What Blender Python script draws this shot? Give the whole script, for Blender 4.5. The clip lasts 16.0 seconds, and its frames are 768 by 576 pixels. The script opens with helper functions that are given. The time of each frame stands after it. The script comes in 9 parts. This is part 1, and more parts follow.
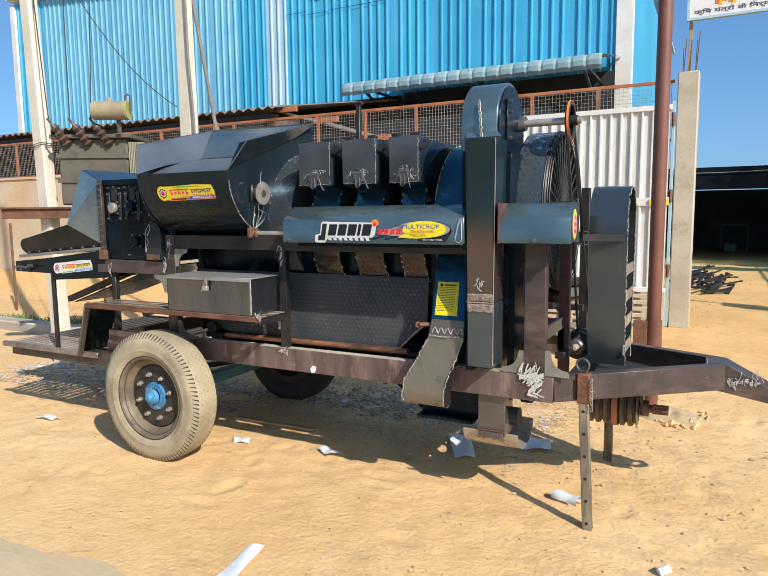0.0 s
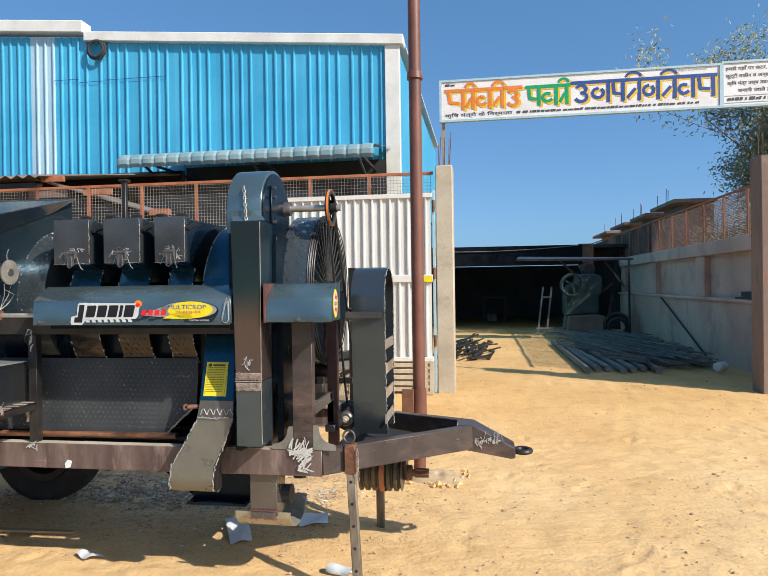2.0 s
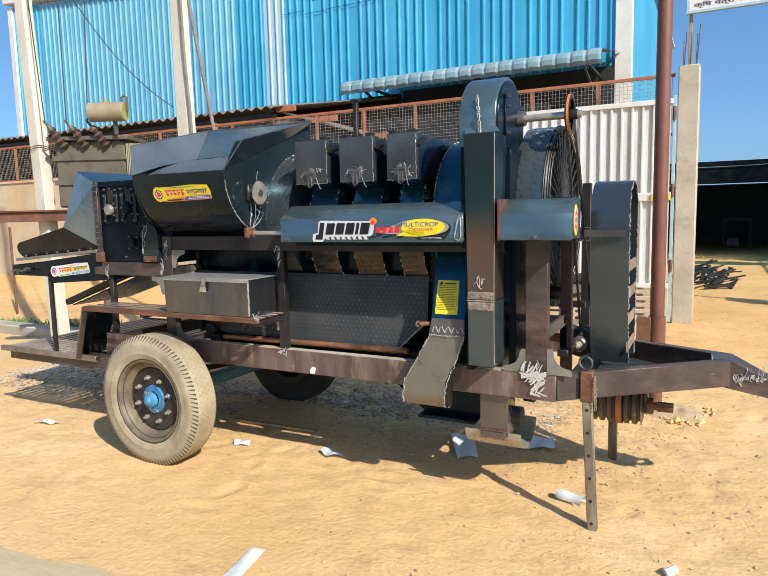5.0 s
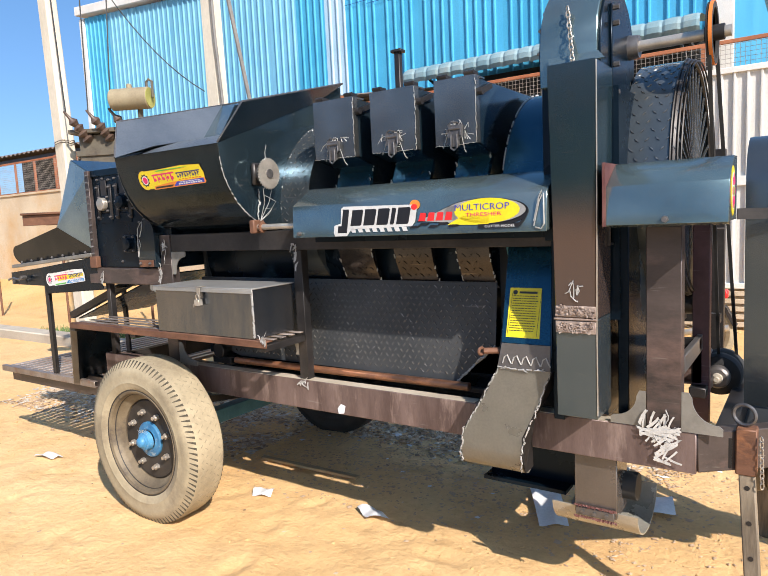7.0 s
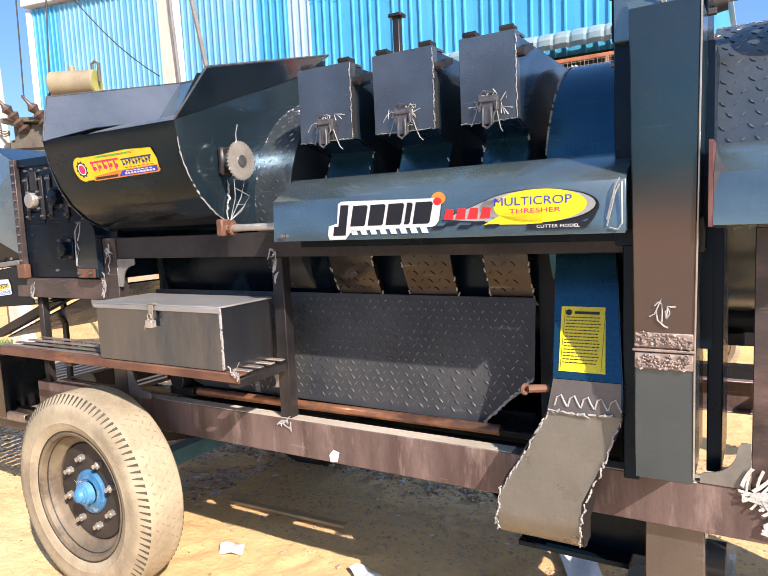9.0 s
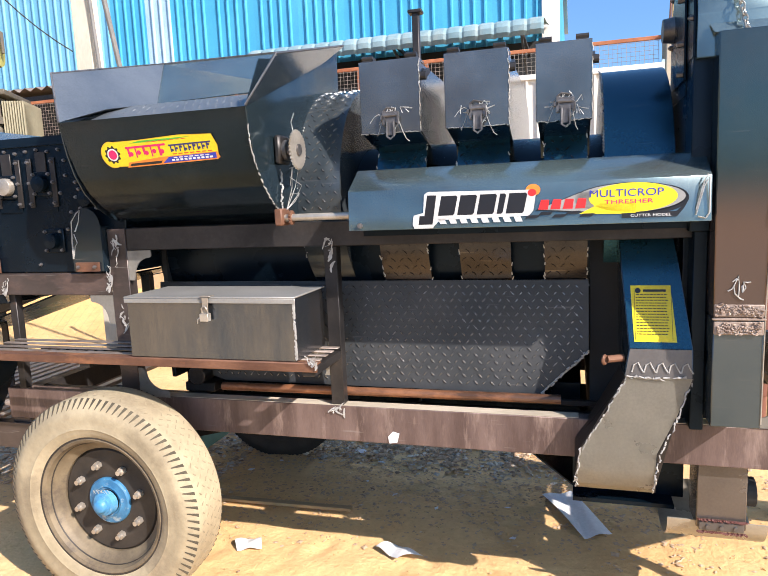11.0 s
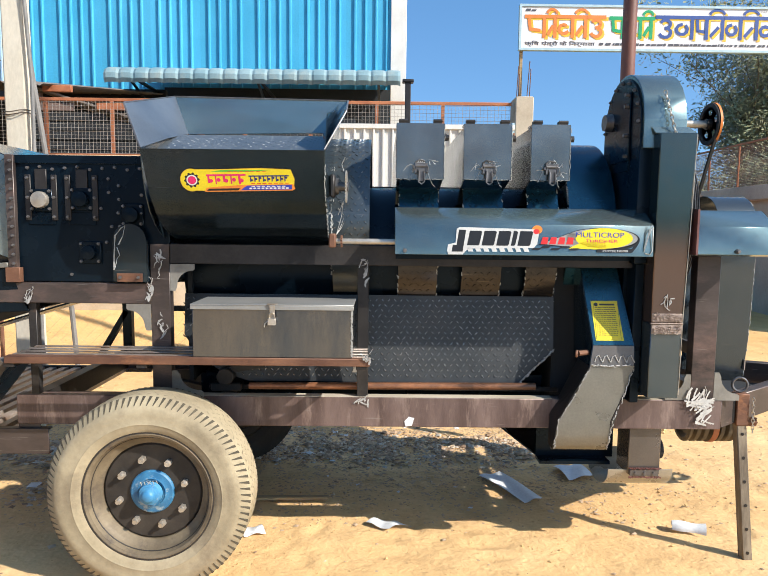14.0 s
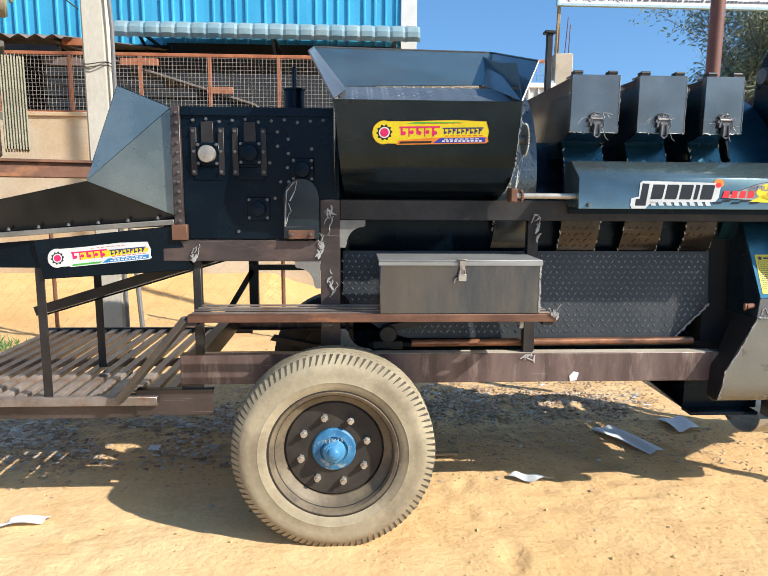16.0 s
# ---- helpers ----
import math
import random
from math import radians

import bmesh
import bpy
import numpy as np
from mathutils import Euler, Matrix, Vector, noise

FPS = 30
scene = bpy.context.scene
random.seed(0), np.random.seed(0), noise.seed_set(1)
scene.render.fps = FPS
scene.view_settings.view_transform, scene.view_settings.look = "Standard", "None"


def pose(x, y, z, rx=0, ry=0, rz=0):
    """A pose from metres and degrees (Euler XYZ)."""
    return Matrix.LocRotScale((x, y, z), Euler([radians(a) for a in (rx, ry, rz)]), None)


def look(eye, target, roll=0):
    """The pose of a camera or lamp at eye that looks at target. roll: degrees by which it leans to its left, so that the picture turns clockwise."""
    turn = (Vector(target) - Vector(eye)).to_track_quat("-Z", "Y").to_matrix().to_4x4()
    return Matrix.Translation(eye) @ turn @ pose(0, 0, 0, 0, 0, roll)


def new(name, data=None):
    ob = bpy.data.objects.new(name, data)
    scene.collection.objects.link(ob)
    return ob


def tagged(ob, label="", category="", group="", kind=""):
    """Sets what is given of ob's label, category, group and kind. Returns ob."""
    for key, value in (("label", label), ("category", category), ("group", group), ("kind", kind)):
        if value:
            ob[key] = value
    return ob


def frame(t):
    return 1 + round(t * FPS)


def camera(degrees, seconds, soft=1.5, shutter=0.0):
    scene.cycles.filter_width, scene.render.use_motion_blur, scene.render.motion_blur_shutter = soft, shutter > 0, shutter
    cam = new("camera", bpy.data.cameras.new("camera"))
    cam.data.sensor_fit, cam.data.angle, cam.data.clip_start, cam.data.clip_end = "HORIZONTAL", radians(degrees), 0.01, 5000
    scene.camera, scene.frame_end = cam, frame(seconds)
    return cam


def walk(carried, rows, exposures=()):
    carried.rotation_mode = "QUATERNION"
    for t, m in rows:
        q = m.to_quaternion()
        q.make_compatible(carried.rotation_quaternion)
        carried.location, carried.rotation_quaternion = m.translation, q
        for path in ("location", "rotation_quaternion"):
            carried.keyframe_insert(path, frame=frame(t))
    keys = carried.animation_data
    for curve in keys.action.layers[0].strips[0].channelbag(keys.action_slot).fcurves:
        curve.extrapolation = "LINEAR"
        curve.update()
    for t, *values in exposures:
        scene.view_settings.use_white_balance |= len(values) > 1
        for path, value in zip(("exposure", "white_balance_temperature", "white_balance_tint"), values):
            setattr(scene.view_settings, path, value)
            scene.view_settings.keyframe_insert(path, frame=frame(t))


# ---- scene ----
cam = camera(62.2, 16.0, soft=1.0)
PATH = [
    (0, (0.136, 0.107, 1.594), (-0.781, 1.87, 1.362), -0.6),
    (0.5, (0.187, 0.059, 1.614), (-0.643, 1.869, 1.426), -0.8),
    (1, (0.238, 0.05, 1.619), (-0.453, 1.923, 1.494), -1.0),
    (1.5, (0.261, 0.046, 1.625), (-0.232, 1.984, 1.566), -0.9),
    (2, (0.283, 0.058, 1.624), (-0.024, 2.034, 1.615), -0.8),
    (2.5, (0.275, 0.056, 1.623), (0.056, 2.044, 1.63), -0.6),
    (3, (0.284, 0.061, 1.621), (0.046, 2.047, 1.625), -0.7),
    (3.5, (0.274, 0.039, 1.63), (-0.068, 2.009, 1.614), -0.7),
    (4, (0.24, 0.026, 1.627), (-0.286, 1.955, 1.577), -0.5),
    (4.5, (0.182, 0.042, 1.613), (-0.582, 1.883, 1.456), -0.5),
    (4.7, (0.161, 0.071, 1.605), (-0.676, 1.875, 1.384), -1.0),
    (6.8, (-0.197, 1.032, 1.499), (-1.313, 2.677, 1.276), -2.6),
    (7, (-0.255, 1.089, 1.507), (-1.373, 2.732, 1.285), -2.7),
    (7.5, (-0.388, 1.209, 1.518), (-1.468, 2.881, 1.321), -2.6),
    (8, (-0.463, 1.308, 1.522), (-1.525, 2.99, 1.314), -2.7),
    (8.5, (-0.55, 1.432, 1.517), (-1.602, 3.119, 1.308), -2.6),
    (9, (-0.697, 1.478, 1.497), (-1.712, 3.187, 1.28), -2.6),
    (9.2, (-0.774, 1.462, 1.52), (-1.775, 3.177, 1.281), -3.0),
    (11.3, (-1.395, 0.946, 1.534), (-1.871, 2.868, 1.248), -2.0),
    (11.5, (-1.404, 0.836, 1.529), (-1.822, 2.768, 1.228), -1.7),
    (12, (-1.444, 0.622, 1.557), (-1.725, 2.578, 1.248), -1.0),
    (12.5, (-1.599, 0.427, 1.562), (-1.755, 2.397, 1.258), -0.5),
    (13, (-1.762, 0.365, 1.557), (-1.828, 2.344, 1.282), 0.2),
    (13.5, (-1.936, 0.43, 1.556), (-1.957, 2.418, 1.336), 0.5),
    (14, (-2.139, 0.404, 1.548), (-2.126, 2.395, 1.359), 0.6),
    (14.5, (-2.371, 0.334, 1.545), (-2.34, 2.325, 1.351), 0.5),
    (15, (-2.547, 0.392, 1.519), (-2.499, 2.379, 1.298), 0.4),
    (15.5, (-2.748, 0.456, 1.518), (-2.682, 2.438, 1.26), 0.4),
    (16, (-3.03, 0.452, 1.506), (-2.928, 2.427, 1.203), 0.4),
]
EXPOSURES = [(0.0, 0.54, 6300, 10), (2.5, 0.52, 6420, 10), (4.5, 0.55, 6380, 10), (7.0, 0.80, 6500, 15), (8.0, 1.00, 6580, 21), (9.0, 1.14, 6580, 21),
             (11.5, 1.11, 6520, 16), (13.0, 0.92, 6480, 12), (16.0, 0.82, 6250, 10)]
walk(cam, [(t, look(eye, target, roll)) for t, eye, target, roll in PATH], EXPOSURES)

# ---- light ----
SUN_WAY = Vector((1.16, -0.67, 1.0)).normalized()
sun_data = bpy.data.lights.new("sun", "SUN")
sun_data.energy, sun_data.angle, sun_data.color = 4.1, radians(0.55), (1.0, 0.93, 0.82)
sun = new("sun", sun_data)
sun.matrix_basis = look(SUN_WAY * 60, (0, 0, 0))
world = bpy.data.worlds.new("world")
scene.world = world
world.use_nodes = True
wn = world.node_tree
sky = wn.nodes.new("ShaderNodeTexSky")
sky.sky_type, sky.sun_disc = "NISHITA", False
sky.sun_elevation = math.asin(SUN_WAY.z)
sky.sun_rotation = math.atan2(SUN_WAY.x, SUN_WAY.y)
sky.altitude = 2000
sky.air_density, sky.dust_density, sky.ozone_density = 0.8, 9.0, 0.1
tint = wn.nodes.new("ShaderNodeMix")
tint.data_type, tint.blend_type = "RGBA", "MULTIPLY"
tint.inputs[0].default_value = 1.0
tint.inputs[7].default_value = (0.64, 0.81, 0.90, 1)
wn.links.new(sky.outputs[0], tint.inputs[6])
clear = wn.nodes.new("ShaderNodeMix")
clear.data_type = "RGBA"
clear.inputs[0].default_value = 0.5
clear.inputs[7].default_value = (0.24, 0.93, 1.97, 1)
wn.links.new(tint.outputs[2], clear.inputs[6])
wn.links.new(clear.outputs[2], wn.nodes["Background"].inputs[0])
wn.nodes["Background"].inputs[1].default_value = 0.178


# ---- materials ----
def mat(name, c1, c2, rough=(0.5, 0.6), metal=0.0, scale=6.0, fine=90.0, bump=0.1, stretch=(1, 1, 1),
        c3=None, c3_at=(0.62, 0.7), c3_scale=4.0, coat=0.0, vary=0.0, contrast=(0.35, 0.65), dist=0.004, wave=0.0, scratch=0.0, relief=0.0, shine=0.5):
    m = bpy.data.materials.new(name)
    m.use_nodes = True
    t = m.node_tree
    n, k = t.nodes, t.links.new
    p = n["Principled BSDF"]
    tc = n.new("ShaderNodeTexCoord")
    mp = n.new("ShaderNodeMapping")
    mp.inputs["Scale"].default_value = stretch
    k(tc.outputs["Object"], mp.inputs[0])

    def noise_node(s, detail=6.0, rough_=0.6):
        q = n.new("ShaderNodeTexNoise")
        q.inputs["Scale"].default_value, q.inputs["Detail"].default_value = s, detail
        q.inputs["Roughness"].default_value = rough_
        k(mp.outputs[0], q.inputs["Vector"])
        return q

    def ramp(source, a, b, ca, cb):
        r = n.new("ShaderNodeValToRGB")
        r.color_ramp.elements[0].position, r.color_ramp.elements[1].position = a, b
        r.color_ramp.elements[0].color, r.color_ramp.elements[1].color = ca, cb
        k(source, r.inputs[0])
        return r

    big, small = noise_node(scale), noise_node(fine, 4.0)
    base = ramp(big.outputs[0], contrast[0], contrast[1], (*c1, 1), (*c2, 1))
    out = base.outputs[0]
    if c3:
        spots = noise_node(c3_scale, 8.0, 0.7)
        mask = ramp(spots.outputs[0], c3_at[0], c3_at[1], (0, 0, 0, 1), (1, 1, 1, 1))
        mx = n.new("ShaderNodeMix")
        mx.data_type = "RGBA"
        k(mask.outputs[0], mx.inputs[0])
        k(out, mx.inputs[6])
        mx.inputs[7].default_value = (*c3, 1)
        out = mx.outputs[2]
    if scratch:
        sm = n.new("ShaderNodeMapping")
        sm.inputs["Scale"].default_value = (2.0, 9.0, 34.0)
        sm.inputs["Rotation"].default_value = (0.3, 0.55, 0.0)
        k(tc.outputs["Object"], sm.inputs[0])
        sn = n.new("ShaderNodeTexNoise")
        sn.inputs["Scale"].default_value, sn.inputs["Detail"].default_value = 2.6, 8.0
        k(sm.outputs[0], sn.inputs["Vector"])
        sr = ramp(sn.outputs[0], 0.66, 0.74, (0, 0, 0, 1), (scratch, scratch, scratch, 1))
        sx = n.new("ShaderNodeMix")
        sx.data_type = "RGBA"
        k(sr.outputs[0], sx.inputs[0])
        k(out, sx.inputs[6])
        sx.inputs[7].default_value = (0.34, 0.32, 0.30, 1)
        out = sx.outputs[2]
    grain = n.new("ShaderNodeMix")
    grain.data_type, grain.blend_type = "RGBA", "MULTIPLY"
    grain.inputs[0].default_value = 0.35
    k(out, grain.inputs[6])
    gr = ramp(small.outputs[0], 0.25, 0.7, (0.55, 0.55, 0.55, 1), (1, 1, 1, 1))
    k(gr.outputs[0], grain.inputs[7])
    out = grain.outputs[2]
    if vary:
        oi = n.new("ShaderNodeObjectInfo")
        vr = n.new("ShaderNodeMapRange")
        vr.inputs[3].default_value, vr.inputs[4].default_value = 1 - vary, 1 + vary
        k(oi.outputs["Random"], vr.inputs[0])
        vm = n.new("ShaderNodeVectorMath")
        vm.operation = "SCALE"
        k(out, vm.inputs[0])
        k(vr.outputs[0], vm.inputs["Scale"])
        out = vm.outputs[0]
    k(out, p.inputs["Base Color"])
    rr = n.new("ShaderNodeMapRange")
    rr.inputs[3].default_value, rr.inputs[4].default_value = rough
    k(big.outputs[0], rr.inputs[0])
    k(rr.outputs[0], p.inputs["Roughness"])
    p.inputs["Metallic"].default_value = metal
    p.inputs["Specular IOR Level"].default_value = shine
    p.inputs["Coat Weight"].default_value = coat
    p.inputs["Coat Roughness"].default_value = 0.12
    if bump:
        b = n.new("ShaderNodeBump")
        b.inputs["Strength"].default_value, b.inputs["Distance"].default_value = bump, dist
        k(small.outputs[0], b.inputs["Height"])
        last = b.outputs[0]
        if wave:
            wv = noise_node(2.3, 2.0, 0.5)
            b2 = n.new("ShaderNodeBump")
            b2.inputs["Strength"].default_value, b2.inputs["Distance"].default_value = wave, 0.02
            k(wv.outputs[0], b2.inputs["Height"])
            k(last, b2.inputs["Normal"])
            last = b2.outputs[0]
        if relief:
            rm = n.new("ShaderNodeMapping")
            rm.inputs["Scale"].default_value = (5.0, 8.0, 5.0)
            rm.inputs["Rotation"].default_value = (0, 0, 0.5)
            k(tc.outputs["Object"], rm.inputs[0])
            for sc, dd in ((1.0, 0.014), (3.3, 0.006)):
                rn = n.new("ShaderNodeTexNoise")
                rn.inputs["Scale"].default_value, rn.inputs["Detail"].default_value = sc, 5.0
                rn.inputs["Distortion"].default_value = 0.7
                k(rm.outputs[0], rn.inputs["Vector"])
                b3 = n.new("ShaderNodeBump")
                b3.inputs["Strength"].default_value, b3.inputs["Distance"].default_value = relief, dd
                k(rn.outputs[0], b3.inputs["Height"])
                k(last, b3.inputs["Normal"])
                last = b3.outputs[0]
        k(last, p.inputs["Normal"])
    return m


def paint(name, c, rough=0.45, coat=0.0):
    """A plain printed or painted colour with slight unevenness."""
    d = tuple(v * 0.86 for v in c)
    return mat(name, d, c, rough=(rough - 0.05, rough + 0.08), scale=14, fine=160, bump=0.02, coat=coat)


M = {}
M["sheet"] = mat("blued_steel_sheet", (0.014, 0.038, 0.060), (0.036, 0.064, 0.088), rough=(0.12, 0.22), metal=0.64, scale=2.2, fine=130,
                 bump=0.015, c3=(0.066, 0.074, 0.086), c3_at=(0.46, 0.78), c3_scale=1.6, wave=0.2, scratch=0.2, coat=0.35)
# Lighter copy of the blued sheet: sun and sky brightness set in its colour.
M["sheet_lit"] = mat("lit_blued_sheet", (0.128, 0.205, 0.222), (0.210, 0.285, 0.295), rough=(0.15, 0.26), metal=0.72, scale=2.6, fine=130,
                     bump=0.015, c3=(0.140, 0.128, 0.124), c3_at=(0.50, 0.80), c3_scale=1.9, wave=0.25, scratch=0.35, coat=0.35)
M["door"] = mat("purple_grey_steel_sheet", (0.122, 0.144, 0.154), (0.230, 0.243, 0.246), rough=(0.18, 0.3), metal=0.8, scale=3.2, fine=130,
                bump=0.015, c3=(0.125, 0.112, 0.105), c3_at=(0.46, 0.76), c3_scale=2.6, wave=0.3, scratch=0.45, coat=0.3)
M["joint"] = mat("brown_joint_primer", (0.21, 0.15, 0.12), (0.42, 0.335, 0.28), rough=(0.5, 0.7), metal=0.1, scale=30, fine=160, bump=0.4, scratch=0.4)
M["elevator"] = mat("heat_tint_reflection_steel", (0.022, 0.057, 0.074), (0.044, 0.084, 0.102), rough=(0.14, 0.24), metal=0.7, scale=1.1, fine=130,
                    bump=0.015, c3=(0.070, 0.078, 0.080), c3_at=(0.46, 0.72), c3_scale=1.5, wave=0.2, scratch=0.12, coat=0.25)
# Brown reflection and heat tint painted in below 1.62 m, full by 1.40.
_t = M["elevator"].node_tree
_g, _x, _m, _w = [_t.nodes.new("ShaderNode" + q) for q in ("NewGeometry", "SeparateXYZ", "MapRange", "Mix")]
_m.interpolation_type = "SMOOTHSTEP"
_m.inputs[1].default_value, _m.inputs[2].default_value = 1.62, 1.40
_t.links.new(_g.outputs["Position"], _x.inputs[0])
_t.links.new(_x.outputs[2], _m.inputs[0])
_w.data_type = "RGBA"
_p = _t.nodes["Principled BSDF"]
_t.links.new(_m.outputs[0], _w.inputs[0])
_t.links.new(_p.inputs["Base Color"].links[0].from_socket, _w.inputs[6])
_w.inputs[7].default_value = (0.125, 0.092, 0.084, 1)
_t.links.new(_w.outputs[2], _p.inputs["Base Color"])
M["lower_leg"] = mat("teal_grey_steel_sheet", (0.075, 0.105, 0.125), (0.118, 0.144, 0.160), rough=(0.16, 0.26), metal=0.72, scale=2.6, fine=130, bump=0.015, wave=0.2, scratch=0.2, coat=0.3)
M["guard"] = mat("dark_blued_guard_sheet", (0.066, 0.086, 0.102), (0.115, 0.130, 0.142), rough=(0.16, 0.26), metal=0.74, scale=1.6, fine=130, bump=0.015, wave=0.2, scratch=0.2, coat=0.2)
M["boot"] = mat("brown_grey_boot_steel", (0.13, 0.115, 0.105), (0.20, 0.175, 0.16), rough=(0.22, 0.32), metal=0.6, scale=2.6, fine=130, bump=0.015, wave=0.2, scratch=0.2, coat=0.2)
# Paler than the rest of the hopper: the flare's sunlight is in the colour.
M["flare"] = mat("sunlit_flare_sheet", (0.19, 0.215, 0.24), (0.29, 0.31, 0.325), rough=(0.3, 0.42), metal=0.75, scale=3, fine=130, bump=0.02, wave=0.2, scratch=0.4, coat=0.2)
M["tool_steel"] = mat("tool_box_steel", (0.155, 0.156, 0.165), (0.275, 0.265, 0.262), rough=(0.17, 0.28), metal=0.93, scale=2.2, fine=130, contrast=(0.3, 0.7),
                      bump=0.015, c3=(0.075, 0.105, 0.15), c3_at=(0.46, 0.70), c3_scale=2.4, wave=0.4, scratch=0.25, coat=0.3, stretch=(1, 1, 0.2))
M["throat"] = mat("worn_throat_plate", (0.15, 0.175, 0.195), (0.22, 0.24, 0.255), rough=(0.4, 0.5), metal=0.7, scale=4, fine=110, bump=0.04)
M["hood"] = mat("hood_steel_sheet", (0.215, 0.275, 0.278), (0.34, 0.395, 0.38), rough=(0.22, 0.34), metal=0.7, scale=3, fine=130, bump=0.02, wave=0.25, scratch=0.5, coat=0.2)
M["chute_dark"] = mat("brown_black_steel", (0.016, 0.018, 0.020), (0.040, 0.039, 0.039), rough=(0.16, 0.28), metal=0.7, scale=3, fine=110, bump=0.03, wave=0.5)
# Tool box lid: sunlight on the top is put into this lighter colour.
M["lid_steel"] = mat("sunlit_lid_steel", (0.30, 0.30, 0.29), (0.40, 0.395, 0.38), rough=(0.36, 0.48), metal=0.4, scale=3, fine=120, bump=0.02, scratch=0.3)
M["band"] = mat("brown_tread_steel", (0.040, 0.038, 0.039), (0.078, 0.073, 0.072), rough=(0.12, 0.22), metal=0.8, scale=4, fine=110, bump=0.04, wave=0.6, scratch=0.3)
M["chute"] = mat("bare_steel_chute", (0.37, 0.35, 0.30), (0.50, 0.475, 0.405), rough=(0.22, 0.34), metal=0.45, scale=3, fine=120, bump=0.03, scratch=0.3, wave=0.2)
M["dark"] = mat("dark_steel_sheet", (0.003, 0.010, 0.019), (0.008, 0.018, 0.030), rough=(0.2, 0.34), metal=0.45, scale=3.0, fine=120, bump=0.03, wave=0.15, shine=0.25)
M["apron"] = mat("brown_grey_steel", (0.13, 0.12, 0.115), (0.19, 0.175, 0.165), rough=(0.3, 0.42), metal=0.5, scale=4, fine=120, bump=0.03)
M["blue"] = mat("deep_blue_steel_sheet", (0.010, 0.064, 0.110), (0.022, 0.100, 0.155), rough=(0.2, 0.32), metal=0.7, scale=2.5, fine=120, bump=0.02, scratch=0.1)
M["brown"] = mat("mill_scale_channel", (0.048, 0.038, 0.036), (0.105, 0.082, 0.075), rough=(0.3, 0.46), metal=0.35, scale=4, fine=70, bump=0.1,
                 stretch=(0.5, 1, 1.2), c3=(0.19, 0.125, 0.108), c3_at=(0.50, 0.72), c3_scale=4.6, scratch=0.4)
M["chassis"] = mat("streaked_chassis_channel", (0.105, 0.070, 0.064), (0.200, 0.142, 0.128), rough=(0.34, 0.5), metal=0.25, scale=3, fine=70, bump=0.12,
                   stretch=(4.0, 1, 0.8), c3=(0.36, 0.27, 0.235), c3_at=(0.54, 0.74), c3_scale=4.0, scratch=0.4)
M["dusty_flange"] = mat("dusty_lit_steel", (0.42, 0.365, 0.285), (0.58, 0.52, 0.42), rough=(0.5, 0.7), metal=0.1, scale=5, fine=80, bump=0.1, stretch=(0.4, 1, 1), scratch=0.3)
M["maroon"] = mat("maroon_primed_channel", (0.070, 0.032, 0.036), (0.120, 0.060, 0.064), rough=(0.35, 0.5), metal=0.2, scale=4, fine=70, bump=0.1, scratch=0.3)
M["gusset"] = mat("bare_plate_steel", (0.20, 0.19, 0.17), (0.31, 0.295, 0.265), rough=(0.35, 0.5), metal=0.35, scale=5, fine=90, bump=0.06, scratch=0.4)
M["sill"] = mat("coppery_rust_pipe", (0.11, 0.055, 0.035), (0.24, 0.13, 0.085), rough=(0.25, 0.42), metal=0.55, scale=6, fine=80, bump=0.12, stretch=(0.4, 1, 1),
                c3=(0.46, 0.20, 0.10), c3_at=(0.50, 0.64), c3_scale=5)
M["bar"] = mat("black_angle_steel", (0.026, 0.025, 0.026), (0.058, 0.052, 0.05), rough=(0.36, 0.52), metal=0.5, scale=5, fine=80, bump=0.08,
               c3=(0.16, 0.08, 0.05), c3_at=(0.64, 0.75), c3_scale=5)
M["slat"] = mat("worn_brown_slat", (0.24, 0.19, 0.16), (0.41, 0.35, 0.31), rough=(0.26, 0.4), metal=0.35, scale=8, fine=80, bump=0.08, vary=0.28,
                c3=(0.24, 0.105, 0.05), c3_at=(0.53, 0.68), c3_scale=5)
M["rust"] = mat("rusty_steel", (0.115, 0.052, 0.032), (0.225, 0.108, 0.062), rough=(0.5, 0.75), metal=0.2, scale=9, fine=120, bump=0.25,
                c3=(0.38, 0.16, 0.07), c3_at=(0.56, 0.72), c3_scale=7, stretch=(0.5, 1, 1))
# Brighter than the plate under it: the lugs' glints are in the colour.
M["lug"] = mat("glint_lug_steel", (0.165, 0.17, 0.17), (0.28, 0.28, 0.272), rough=(0.2, 0.32), metal=0.75, scale=9, fine=110, bump=0.03)
# Dark copy of the tyre rubber with shade put into its colour.
M["tyre_shaded"] = mat("shaded_tyre_rubber", (0.022, 0.021, 0.020), (0.045, 0.042, 0.04), rough=(0.7, 0.9), scale=5, fine=60, bump=0.2)
M["checker"] = mat("checker_plate_steel", (0.038, 0.044, 0.050), (0.072, 0.076, 0.080), rough=(0.3, 0.4), metal=0.08, shine=0.3, scale=3, fine=110, bump=0.04, wave=0.5, scratch=0.3)
M["hopper_end"] = mat("glossy_blue_end_sheet", (0.028, 0.056, 0.078), (0.058, 0.088, 0.105), rough=(0.10, 0.2), metal=0.72, scale=2.4, fine=130, bump=0.012, wave=0.3, scratch=0.5, coat=0.0)
M["pale_litter"] = mat("pale_scrap_litter", (0.40, 0.35, 0.28), (0.58, 0.53, 0.45), rough=(0.7, 0.9), scale=30, fine=90, bump=0.0)
